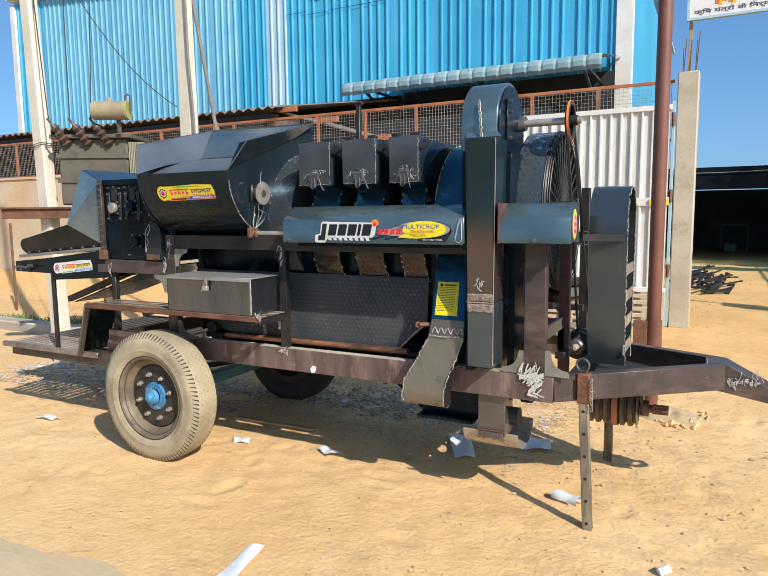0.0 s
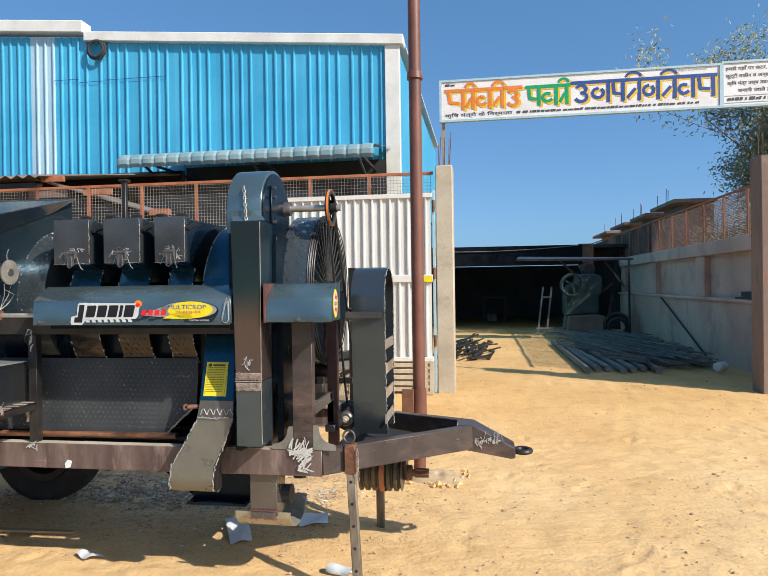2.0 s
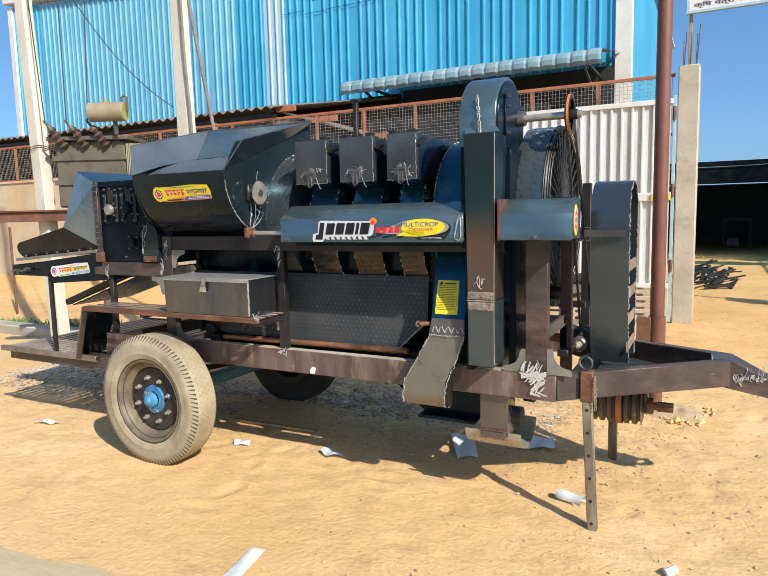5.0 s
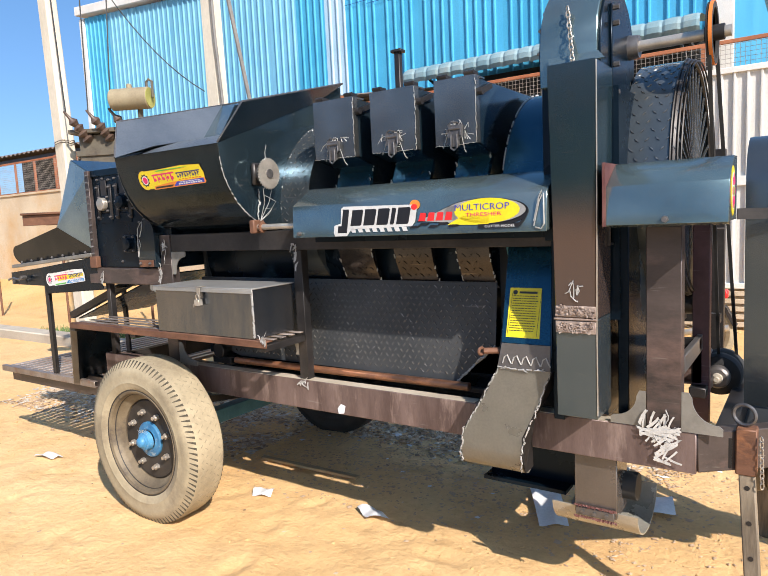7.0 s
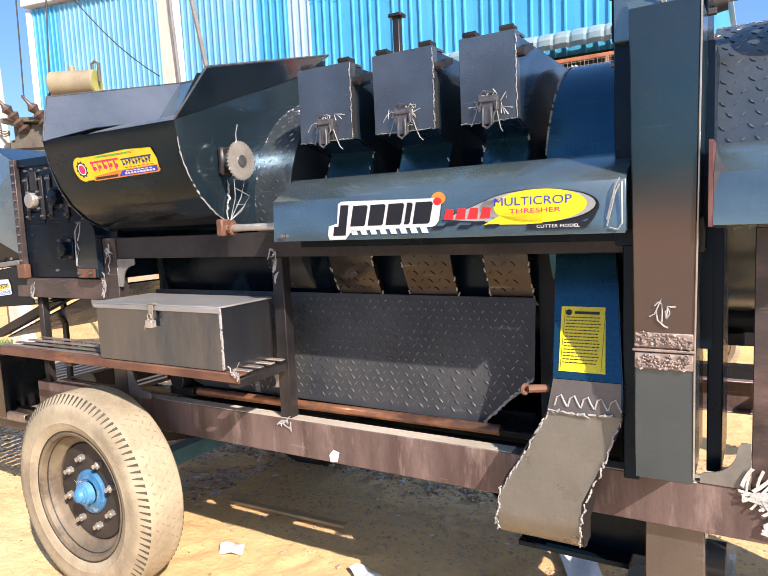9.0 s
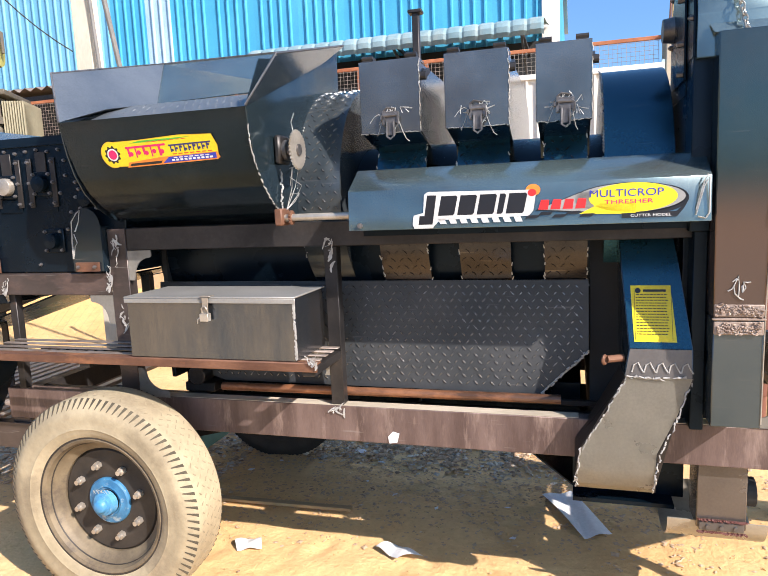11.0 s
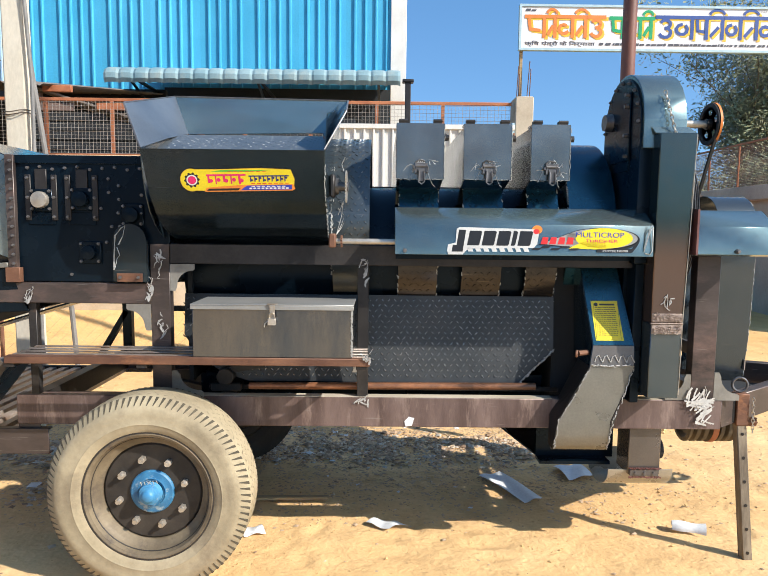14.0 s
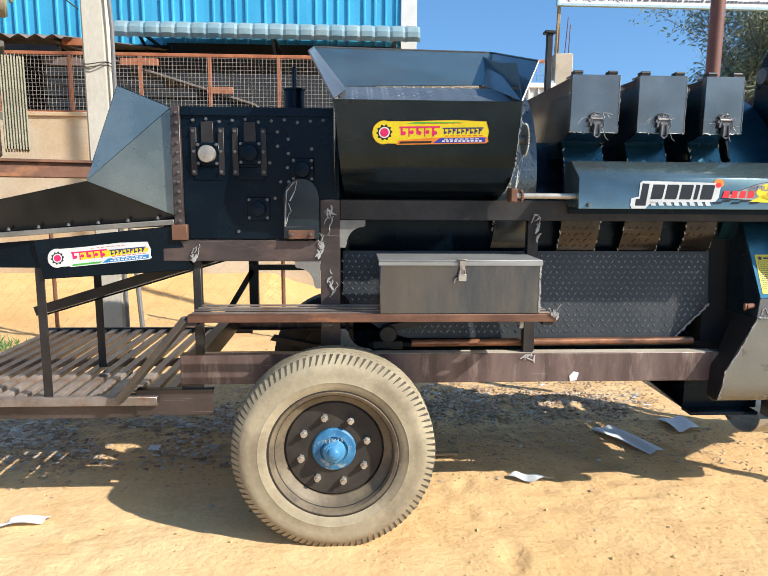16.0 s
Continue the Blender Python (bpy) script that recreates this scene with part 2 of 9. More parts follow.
M["ring_plate"] = mat("blue_grey_tread_plate", (0.065, 0.088, 0.105), (0.125, 0.145, 0.158), rough=(0.18, 0.3), metal=0.6, scale=3, fine=110, bump=0.04, wave=0.5, scratch=0.4)
M["strip"] = mat("red_brown_primer", (0.13, 0.05, 0.045), (0.22, 0.10, 0.085), rough=(0.4, 0.6), metal=0.2, scale=9, fine=110, bump=0.1, scratch=0.4)
M["bright"] = mat("bright_worn_steel", (0.40, 0.36, 0.31), (0.60, 0.55, 0.48), rough=(0.28, 0.42), metal=0.6, scale=12, fine=160, bump=0.05)
M["weld"] = mat("grey_weld_primer", (0.34, 0.33, 0.31), (0.55, 0.54, 0.52), rough=(0.5, 0.7), metal=0.2, scale=30, fine=200, bump=0.4)
M["primer"] = mat("pale_grey_primer", (0.50, 0.485, 0.455), (0.66, 0.645, 0.61), rough=(0.5, 0.7), metal=0.1, scale=30, fine=200, bump=0.3)
M["bolt"] = mat("bolt_steel", (0.12, 0.115, 0.115), (0.22, 0.21, 0.21), rough=(0.35, 0.5), metal=0.7, scale=30, fine=200, bump=0.1)
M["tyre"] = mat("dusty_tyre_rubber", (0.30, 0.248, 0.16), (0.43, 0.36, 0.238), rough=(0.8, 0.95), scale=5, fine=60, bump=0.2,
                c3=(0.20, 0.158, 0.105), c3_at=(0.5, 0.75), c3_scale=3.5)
M["tyre_dark"] = mat("groove_shade_rubber", (0.06, 0.05, 0.034), (0.11, 0.092, 0.062), rough=(0.8, 0.95), scale=9, fine=60, bump=0.2)
M["tyre_nick"] = mat("tyre_nick_rubber", (0.24, 0.20, 0.13), (0.34, 0.285, 0.19), rough=(0.8, 0.95), scale=9, fine=60, bump=0.2)
M["rim"] = mat("dusty_rim_steel", (0.125, 0.096, 0.062), (0.235, 0.185, 0.118), rough=(0.5, 0.7), metal=0.15, scale=7, fine=90, bump=0.12,
               c3=(0.08, 0.062, 0.05), c3_at=(0.52, 0.66), c3_scale=6)
M["rim_dark"] = mat("rim_disc_steel", (0.03, 0.027, 0.025), (0.065, 0.055, 0.046), rough=(0.5, 0.7), metal=0.35, scale=7, fine=90, bump=0.1)
M["hub"] = mat("hub_blue_paint", (0.05, 0.22, 0.42), (0.10, 0.33, 0.55), rough=(0.4, 0.6), scale=14, fine=120, bump=0.15,
               c3=(0.35, 0.42, 0.45), c3_at=(0.6, 0.68), c3_scale=16)
M["hub_flange"] = mat("scuffed_blue_paint", (0.02, 0.12, 0.26), (0.05, 0.22, 0.40), rough=(0.4, 0.6), scale=18, fine=120, bump=0.2,
                      c3=(0.30, 0.38, 0.42), c3_at=(0.56, 0.64), c3_scale=20)
M["teal"] = mat("teal_axle_paint", (0.02, 0.10, 0.14), (0.05, 0.16, 0.2), rough=(0.5, 0.65), scale=9, fine=90, bump=0.1)
M["sand"] = mat("sand_ground", (0.660, 0.406, 0.172), (0.760, 0.516, 0.258), rough=(0.9, 1.0), scale=0.55, fine=34, bump=0.6, dist=0.012,
                c3=(0.55, 0.337, 0.148), c3_at=(0.5, 0.75), c3_scale=3.4, relief=0.7)
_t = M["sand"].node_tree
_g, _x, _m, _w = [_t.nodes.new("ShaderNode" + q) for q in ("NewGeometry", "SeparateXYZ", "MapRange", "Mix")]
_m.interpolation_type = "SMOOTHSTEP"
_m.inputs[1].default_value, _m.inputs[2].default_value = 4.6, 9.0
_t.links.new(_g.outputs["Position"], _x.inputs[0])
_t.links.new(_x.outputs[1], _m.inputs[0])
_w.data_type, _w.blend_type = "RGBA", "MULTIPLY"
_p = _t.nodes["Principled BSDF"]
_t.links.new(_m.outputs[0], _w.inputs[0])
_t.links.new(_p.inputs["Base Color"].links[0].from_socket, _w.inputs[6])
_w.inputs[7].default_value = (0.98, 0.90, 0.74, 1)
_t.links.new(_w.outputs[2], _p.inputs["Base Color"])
M["mound"] = mat("pale_rubble", (0.36, 0.25, 0.14), (0.54, 0.40, 0.24), rough=(0.85, 0.95), scale=7, fine=60, bump=0.5, dist=0.01)
M["road"] = mat("dusty_road", (0.50, 0.37, 0.215), (0.60, 0.46, 0.285), rough=(0.85, 0.95), scale=1.3, fine=40, bump=0.25, dist=0.008,
                c3=(0.45, 0.335, 0.21), c3_at=(0.55, 0.8), c3_scale=1.1, stretch=(0.4, 1.4, 1))
M["concrete"] = mat("weathered_concrete", (0.36, 0.31, 0.25), (0.48, 0.43, 0.35), rough=(0.8, 0.95), scale=1.4, fine=40, bump=0.2,
                    c3=(0.24, 0.2, 0.165), c3_at=(0.56, 0.75), c3_scale=1.1)
M["concrete_dark"] = mat("stained_dark_concrete", (0.20, 0.142, 0.112), (0.29, 0.215, 0.172), rough=(0.8, 0.95), scale=1.6, fine=40, bump=0.2,
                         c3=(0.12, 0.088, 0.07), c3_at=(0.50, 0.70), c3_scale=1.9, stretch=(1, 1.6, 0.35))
M["side_wall"] = mat("grey_brown_wall_render", (0.47, 0.335, 0.27), (0.62, 0.475, 0.395), rough=(0.8, 0.95), scale=0.9, fine=40, bump=0.2,
                     c3=(0.30, 0.215, 0.175), c3_at=(0.52, 0.72), c3_scale=1.3, stretch=(1, 1, 0.7))
# Workshop fascia, blacker than the other black sheets.
M["fascia_black"] = mat("near_black_fascia", (0.003, 0.005, 0.008), (0.008, 0.010, 0.014), rough=(0.7, 0.9), scale=2, fine=40, bump=0.1, shine=0.1)
M["opposite"] = mat("reflection_wall_concrete", (0.235, 0.185, 0.155), (0.345, 0.285, 0.24), rough=(0.8, 0.95), scale=1.6, fine=40, bump=0.2)
M["dusty_slat"] = mat("dusty_cream_slat", (0.44, 0.36, 0.25), (0.60, 0.51, 0.39), rough=(0.6, 0.8), scale=3, fine=60, bump=0.1, c3=(0.30, 0.20, 0.12), c3_at=(0.58, 0.72), c3_scale=5)
# Left gatepost: warm sunlight is put into this paler concrete.
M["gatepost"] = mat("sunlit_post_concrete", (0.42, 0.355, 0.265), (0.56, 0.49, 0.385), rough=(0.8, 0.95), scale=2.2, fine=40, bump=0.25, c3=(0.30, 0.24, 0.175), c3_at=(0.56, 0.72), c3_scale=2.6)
M["plaster"] = mat("ochre_wall_plaster", (0.50, 0.40, 0.28), (0.62, 0.52, 0.38), rough=(0.85, 0.95), scale=1.1, fine=30, bump=0.2,
                   c3=(0.55, 0.34, 0.15), c3_at=(0.45, 0.7), c3_scale=0.6)
M["pole"] = mat("cement_pole", (0.56, 0.50, 0.40), (0.70, 0.64, 0.53), rough=(0.8, 0.95), scale=3, fine=50, bump=0.2,
                c3=(0.47, 0.40, 0.31), c3_at=(0.6, 0.8), c3_scale=2, stretch=(1, 1, 0.4))
M["white"] = mat("white_corrugated_paint", (0.60, 0.59, 0.55), (0.74, 0.73, 0.69), rough=(0.45, 0.6), scale=2, fine=50, bump=0.05,
                 c3=(0.45, 0.40, 0.31), c3_at=(0.62, 0.85), c3_scale=2, stretch=(2, 2, 0.5))
M["trim"] = mat("white_metal_trim", (0.66, 0.64, 0.6), (0.78, 0.77, 0.73), rough=(0.45, 0.6), scale=2, fine=50, bump=0.04)
M["bluewall"] = mat("blue_coated_sheet", (0.05, 0.35, 0.57), (0.075, 0.41, 0.645), rough=(0.4, 0.55), scale=0.6, fine=30, bump=0.03, vary=0.06)
M["palewall"] = mat("pale_blue_coated_sheet", (0.140, 0.395, 0.575), (0.195, 0.465, 0.64), rough=(0.4, 0.55), scale=0.6, fine=30, bump=0.03, vary=0.08)
M["whitewall"] = mat("whitish_blue_coated_sheet", (0.36, 0.54, 0.67), (0.44, 0.61, 0.73), rough=(0.4, 0.55), scale=0.6, fine=30, bump=0.03, vary=0.06)
M["awning"] = mat("faded_awning_sheet", (0.155, 0.27, 0.315), (0.25, 0.365, 0.40), rough=(0.6, 0.75), scale=1.8, fine=40, bump=0.1,
                  c3=(0.30, 0.36, 0.35), c3_at=(0.5, 0.7), c3_scale=2.4)
M["redframe"] = mat("rust_red_frame", (0.32, 0.105, 0.045), (0.46, 0.17, 0.075), rough=(0.6, 0.8), scale=6, fine=90, bump=0.15)
M["fence_wire"] = mat("dusty_fence_wire", (0.42, 0.33, 0.21), (0.55, 0.44, 0.3), rough=(0.6, 0.8), metal=0.2, scale=6, fine=60, bump=0.0)
M["mesh_wire"] = mat("pale_mesh_wire", (0.25, 0.225, 0.20), (0.37, 0.34, 0.31), rough=(0.5, 0.7), metal=0.2, scale=6, fine=60, bump=0.0)
M["wire"] = mat("dull_wire", (0.10, 0.075, 0.06), (0.2, 0.16, 0.13), rough=(0.5, 0.7), metal=0.5, scale=6, fine=60, bump=0.0)
M["cable"] = mat("grey_cable", (0.16, 0.155, 0.15), (0.24, 0.23, 0.22), rough=(0.6, 0.8), scale=6, fine=60, bump=0.0)
M["brownpole"] = mat("oxide_red_pole_paint", (0.13, 0.05, 0.035), (0.22, 0.085, 0.055), rough=(0.4, 0.6), scale=4, fine=80, bump=0.15,
                     c3=(0.33, 0.16, 0.10), c3_at=(0.6, 0.7), c3_scale=5, stretch=(1, 1, 0.5))
M["shedroof"] = mat("old_asbestos_sheet", (0.13, 0.105, 0.09), (0.22, 0.18, 0.15), rough=(0.8, 0.95), scale=1.5, fine=40, bump=0.2)
M["netting"] = mat("brown_shade_netting", (0.13, 0.085, 0.072), (0.21, 0.145, 0.125), rough=(0.8, 0.95), scale=1.5, fine=60, bump=0.2, c3=(0.24, 0.19, 0.165), c3_at=(0.55, 0.7), c3_scale=1.2)
M["plaster_red"] = mat("reddish_plaster", (0.17, 0.12, 0.10), (0.26, 0.19, 0.155), rough=(0.85, 0.95), scale=1.1, fine=40, bump=0.2)
# Near-black colour carries the shade of interiors and openings.
M["black"] = mat("shade_black_sheet", (0.010, 0.013, 0.016), (0.022, 0.025, 0.028), rough=(0.7, 0.9), scale=2, fine=40, bump=0.1)
# Workshop back wall: the dim interior is put into a dark blue-grey.
M["shaded_wall"] = mat("shade_darkened_wall", (0.07, 0.085, 0.10), (0.13, 0.145, 0.16), rough=(0.8, 0.95), scale=1.2, fine=40, bump=0.1)
M["transformer"] = mat("transformer_enamel", (0.085, 0.072, 0.055), (0.16, 0.14, 0.10), rough=(0.5, 0.7), scale=4, fine=70, bump=0.1,
                       c3=(0.06, 0.045, 0.035), c3_at=(0.5, 0.7), c3_scale=4)
M["radiator"] = mat("olive_radiator_enamel", (0.27, 0.245, 0.16), (0.38, 0.345, 0.235), rough=(0.5, 0.7), scale=4, fine=70, bump=0.1, c3=(0.2, 0.16, 0.1), c3_at=(0.58, 0.75), c3_scale=4)
M["olive"] = mat("olive_drum_paint", (0.30, 0.30, 0.07), (0.42, 0.41, 0.13), rough=(0.5, 0.7), scale=6, fine=70, bump=0.1)
M["drum_paint"] = mat("dull_khaki_drum_paint", (0.26, 0.21, 0.13), (0.37, 0.31, 0.20), rough=(0.5, 0.7), scale=5, fine=70, bump=0.1, c3=(0.2, 0.14, 0.08), c3_at=(0.55, 0.7), c3_scale=5)
M["porcelain"] = mat("brown_porcelain", (0.07, 0.045, 0.035), (0.12, 0.08, 0.06), rough=(0.25, 0.4), scale=9, fine=70, bump=0.02)
M["paper"] = mat("white_paper", (0.66, 0.68, 0.70), (0.76, 0.77, 0.78), rough=(0.7, 0.9), scale=8, fine=70, bump=0.02)
M["litter"] = mat("dry_litter", (0.30, 0.2, 0.115), (0.52, 0.38, 0.22), rough=(0.9, 1.0), scale=30, fine=90, bump=0.0, vary=0.2)
_t = M["litter"].node_tree
_g = _t.nodes.new("ShaderNodeNewGeometry")
_r = _t.nodes.new("ShaderNodeValToRGB")
_r.color_ramp.elements[0].color, _r.color_ramp.elements[1].color = (0.22, 0.15, 0.10, 1), (0.66, 0.57, 0.45, 1)
for _p, _c in ((0.35, (0.38, 0.26, 0.17, 1)), (0.8, (0.52, 0.39, 0.26, 1))):
    _r.color_ramp.elements.new(_p).color = _c
_t.nodes["Principled BSDF"].inputs["Specular IOR Level"].default_value = 0.1
_t.links.new(_g.outputs["Random Per Island"], _r.inputs[0])
_t.links.new(_r.outputs[0], _t.nodes["Principled BSDF"].inputs["Base Color"])
M["soil"] = mat("greyish_soil_crumbs", (0.42, 0.29, 0.185), (0.58, 0.435, 0.30), rough=(0.9, 1.0), scale=3, fine=60, bump=0.0, shine=0.1)
M["pebble"] = mat("sand_lump", (0.60, 0.375, 0.16), (0.72, 0.485, 0.24), rough=(0.9, 1.0), scale=20, fine=90, bump=0.2, shine=0.1)
M["wood"] = mat("weathered_wood", (0.30, 0.21, 0.11), (0.45, 0.33, 0.18), rough=(0.7, 0.9), scale=5, fine=60, bump=0.2, stretch=(0.3, 3, 3))
M["legwood"] = mat("worn_prop_leg", (0.07, 0.052, 0.036), (0.30, 0.245, 0.175), rough=(0.6, 0.8), metal=0.2, scale=6, fine=60, bump=0.3, stretch=(3, 3, 0.4))
M["dusty_iron"] = mat("dusty_cast_iron", (0.075, 0.062, 0.045), (0.17, 0.135, 0.09), rough=(0.45, 0.65), metal=0.3, scale=8, fine=90, bump=0.15)
M["bark"] = mat("tree_bark", (0.10, 0.08, 0.06), (0.2, 0.16, 0.12), rough=(0.9, 1.0), scale=6, fine=40, bump=0.4)
M["leaf"] = mat("grey_green_leaf", (0.20, 0.225, 0.115), (0.33, 0.345, 0.20), rough=(0.3, 0.45), scale=0.8, fine=30, bump=0.0, c3=(0.40, 0.38, 0.27), c3_at=(0.5, 0.65), c3_scale=1.5)
M["weed"] = mat("green_weed", (0.06, 0.13, 0.03), (0.13, 0.2, 0.06), rough=(0.6, 0.8), scale=5, fine=30, bump=0.0)
M["rubber"] = mat("black_belt_rubber", (0.02, 0.02, 0.02), (0.04, 0.04, 0.04), rough=(0.6, 0.8), scale=9, fine=90, bump=0.05)
M["orange"] = paint("orange_paint", (0.75, 0.22, 0.04))
M["s_white"] = paint("sticker_white", (0.78, 0.78, 0.76), 0.3)
M["s_pale"] = paint("sticker_silver_white", (0.62, 0.62, 0.61), 0.3)
M["s_navy"] = paint("sticker_navy", (0.025, 0.03, 0.16), 0.3)
M["s_gold"] = paint("sticker_gold_edge", (0.80, 0.50, 0.03), 0.3)
M["s_black"] = paint("sticker_black", (0.015, 0.015, 0.018), 0.3)
M["s_red"] = paint("sticker_red", (0.72, 0.03, 0.03), 0.3)
M["s_pink"] = paint("sticker_crimson", (0.75, 0.02, 0.16), 0.3)
M["s_yellow"] = paint("sticker_yellow", (0.85, 0.68, 0.02), 0.3)
M["s_blue"] = paint("sticker_blue", (0.03, 0.05, 0.45), 0.3)
M["s_sky"] = paint("sticker_sky_blue", (0.03, 0.25, 0.6), 0.3)
M["s_green"] = paint("sticker_green", (0.08, 0.5, 0.06), 0.3)
M["s_orange"] = paint("sticker_orange", (0.85, 0.26, 0.04), 0.3)
M["s_grey"] = paint("sticker_grey", (0.33, 0.33, 0.32), 0.3)
M["board"] = mat("white_sign_board", (0.70, 0.68, 0.68), (0.80, 0.79, 0.80), rough=(0.4, 0.55), scale=2, fine=60, bump=0.03)
M["boardframe"] = paint("pale_blue_frame_paint", (0.42, 0.58, 0.66))
M["ink"] = paint("faded_black_ink", (0.07, 0.07, 0.09))
M["g_green"] = paint("signwriter_green", (0.0, 0.34, 0.13))
M["g_navy"] = paint("signwriter_navy", (0.02, 0.07, 0.3))
M["g_yellow"] = paint("signwriter_yellow", (0.8, 0.5, 0.03))
M["press"] = mat("press_green_paint", (0.018, 0.042, 0.042), (0.045, 0.085, 0.082), rough=(0.5, 0.7), scale=4, fine=60, bump=0.1, c3=(0.03, 0.03, 0.03), c3_at=(0.55, 0.7), c3_scale=3)
M["pipe"] = mat("dull_scrap_pipe", (0.16, 0.145, 0.135), (0.28, 0.25, 0.225), rough=(0.5, 0.7), metal=0.4, scale=5, fine=70, bump=0.1, vary=0.25)


# ---- mesh helpers ----
def box(bm, x0, x1, y0, y1, z0, z1):
    v = [bm.verts.new(p) for p in ((x0, y0, z0), (x1, y0, z0), (x1, y1, z0), (x0, y1, z0), (x0, y0, z1), (x1, y0, z1), (x1, y1, z1), (x0, y1, z1))]
    for f in ((0, 3, 2, 1), (4, 5, 6, 7), (0, 1, 5, 4), (1, 2, 6, 5), (2, 3, 7, 6), (3, 0, 4, 7)):
        bm.faces.new([v[i] for i in f])


def axes_of(axis):
    return {"x": lambda a, b, c: (c, a, b), "y": lambda a, b, c: (a, c, b), "z": lambda a, b, c: (a, b, c)}[axis]


def prism(bm, pts, axis, a, b):
    """A polygon of the two other axes, extruded from a to b."""
    place = axes_of(axis)
    lo = [bm.verts.new(place(p, q, a)) for p, q in pts]
    hi = [bm.verts.new(place(p, q, b)) for p, q in pts]
    bm.faces.new(lo)
    bm.faces.new(hi[::-1])
    n = len(pts)
    for i in range(n):
        bm.faces.new((lo[i], hi[i], hi[(i + 1) % n], lo[(i + 1) % n]))


def offset_line(pts, t):
    out = []
    for i, (p, q) in enumerate(pts):
        a = pts[max(i - 1, 0)]
        b = pts[min(i + 1, len(pts) - 1)]
        dx, dy = b[0] - a[0], b[1] - a[1]
        d = math.hypot(dx, dy) or 1
        out.append((p - dy / d * t, q + dx / d * t))
    return out


def sheet(bm, pts, axis, a, b, t=0.004):
    """An open bent sheet: a profile with thickness t, extruded along an axis."""
    other = offset_line(pts, t)
    place = axes_of(axis)
    rows = [[bm.verts.new(place(p, q, c)) for p, q in line] for c in (a, b) for line in (pts, other)]
    la, oa, lb, ob_ = rows
    n = len(pts)
    for i in range(n - 1):
        bm.faces.new((la[i], la[i + 1], lb[i + 1], lb[i]))
        bm.faces.new((oa[i], ob_[i], ob_[i + 1], oa[i + 1]))
        bm.faces.new((la[i], oa[i], oa[i + 1], la[i + 1]))
        bm.faces.new((lb[i], lb[i + 1], ob_[i + 1], ob_[i]))
    for i in (0, n - 1):
        bm.faces.new((la[i], lb[i], ob_[i], oa[i]))


def plate(bm, pts, t=0.004):
    """A flat or folded polygon in space with a thickness."""
    pts = [Vector(p) for p in pts]
    nrm = Vector((0, 0, 0))
    for i in range(1, len(pts) - 1):
        nrm += (pts[i] - pts[0]).cross(pts[i + 1] - pts[0])
    nrm.normalize()
    lo = [bm.verts.new(p) for p in pts]
    hi = [bm.verts.new(p + nrm * t) for p in pts]
    bm.faces.new(lo[::-1])
    bm.faces.new(hi)
    n = len(pts)
    for i in range(n):
        bm.faces.new((lo[i], lo[(i + 1) % n], hi[(i + 1) % n], hi[i]))


def ring_frame(p0, p1):
    d = (Vector(p1) - Vector(p0)).normalized()
    u = d.orthogonal().normalized()
    return d, u, d.cross(u)


def cyl(bm, p0, p1, r0, r1=None, n=16, cap=True):
    r1 = r0 if r1 is None else r1
    d, u, w = ring_frame(p0, p1)
    rings = []
    for p, r in ((Vector(p0), r0), (Vector(p1), r1)):
        rings.append([bm.verts.new(p + (u * math.cos(k * math.tau / n) + w * math.sin(k * math.tau / n)) * r) for k in range(n)])
    for k in range(n):
        bm.faces.new((rings[0][k], rings[0][(k + 1) % n], rings[1][(k + 1) % n], rings[1][k]))
    if cap:
        bm.faces.new(rings[0][::-1])
        bm.faces.new(rings[1])


def lathe(bm, profile, origin, axis, n=48, closed=False, arc=math.tau, start=0.0):
    """profile: (radius, distance along the axis)."""
    d = Vector(axis).normalized()
    u = d.orthogonal().normalized()
    w = d.cross(u)
    full = abs(arc - math.tau) < 1e-6
    m = n if full else n + 1
    rings = []
    for k in range(m):
        a = start + arc * k / n
        e = u * math.cos(a) + w * math.sin(a)
        rings.append([bm.verts.new(Vector(origin) + e * r + d * h) for r, h in profile])
    c = len(profile)
    for k in range(n):
        A, B = rings[k], rings[(k + 1) % m]
        for i in range(c if closed else c - 1):
            j = (i + 1) % c
            bm.faces.new((A[i], A[j], B[j], B[i]))


def torus(bm, center, axis, R, r, n=28, m=8):
    prof = [(R + r * math.cos(k * math.tau / m), r * math.sin(k * math.tau / m)) for k in range(m)]
    lathe(bm, prof, center, axis, n, closed=True)


def rod(bm, pts, r, n=8):
    """A bent round bar along points."""
    pts = [Vector(p) for p in pts]
    rings = []
    for i, p in enumerate(pts):
        d = (pts[min(i + 1, len(pts) - 1)] - pts[max(i - 1, 0)]).normalized()
        u = d.cross(Vector((0.13, 0.31, 0.94))).normalized()
        w = d.cross(u)
        rings.append([bm.verts.new(p + (u * math.cos(k * math.tau / n) + w * math.sin(k * math.tau / n)) * r) for k in range(n)])
    for A, B in zip(rings, rings[1:]):
        for k in range(n):
            bm.faces.new((A[k], A[(k + 1) % n], B[(k + 1) % n], B[k]))
    bm.faces.new(rings[0][::-1])
    bm.faces.new(rings[-1])


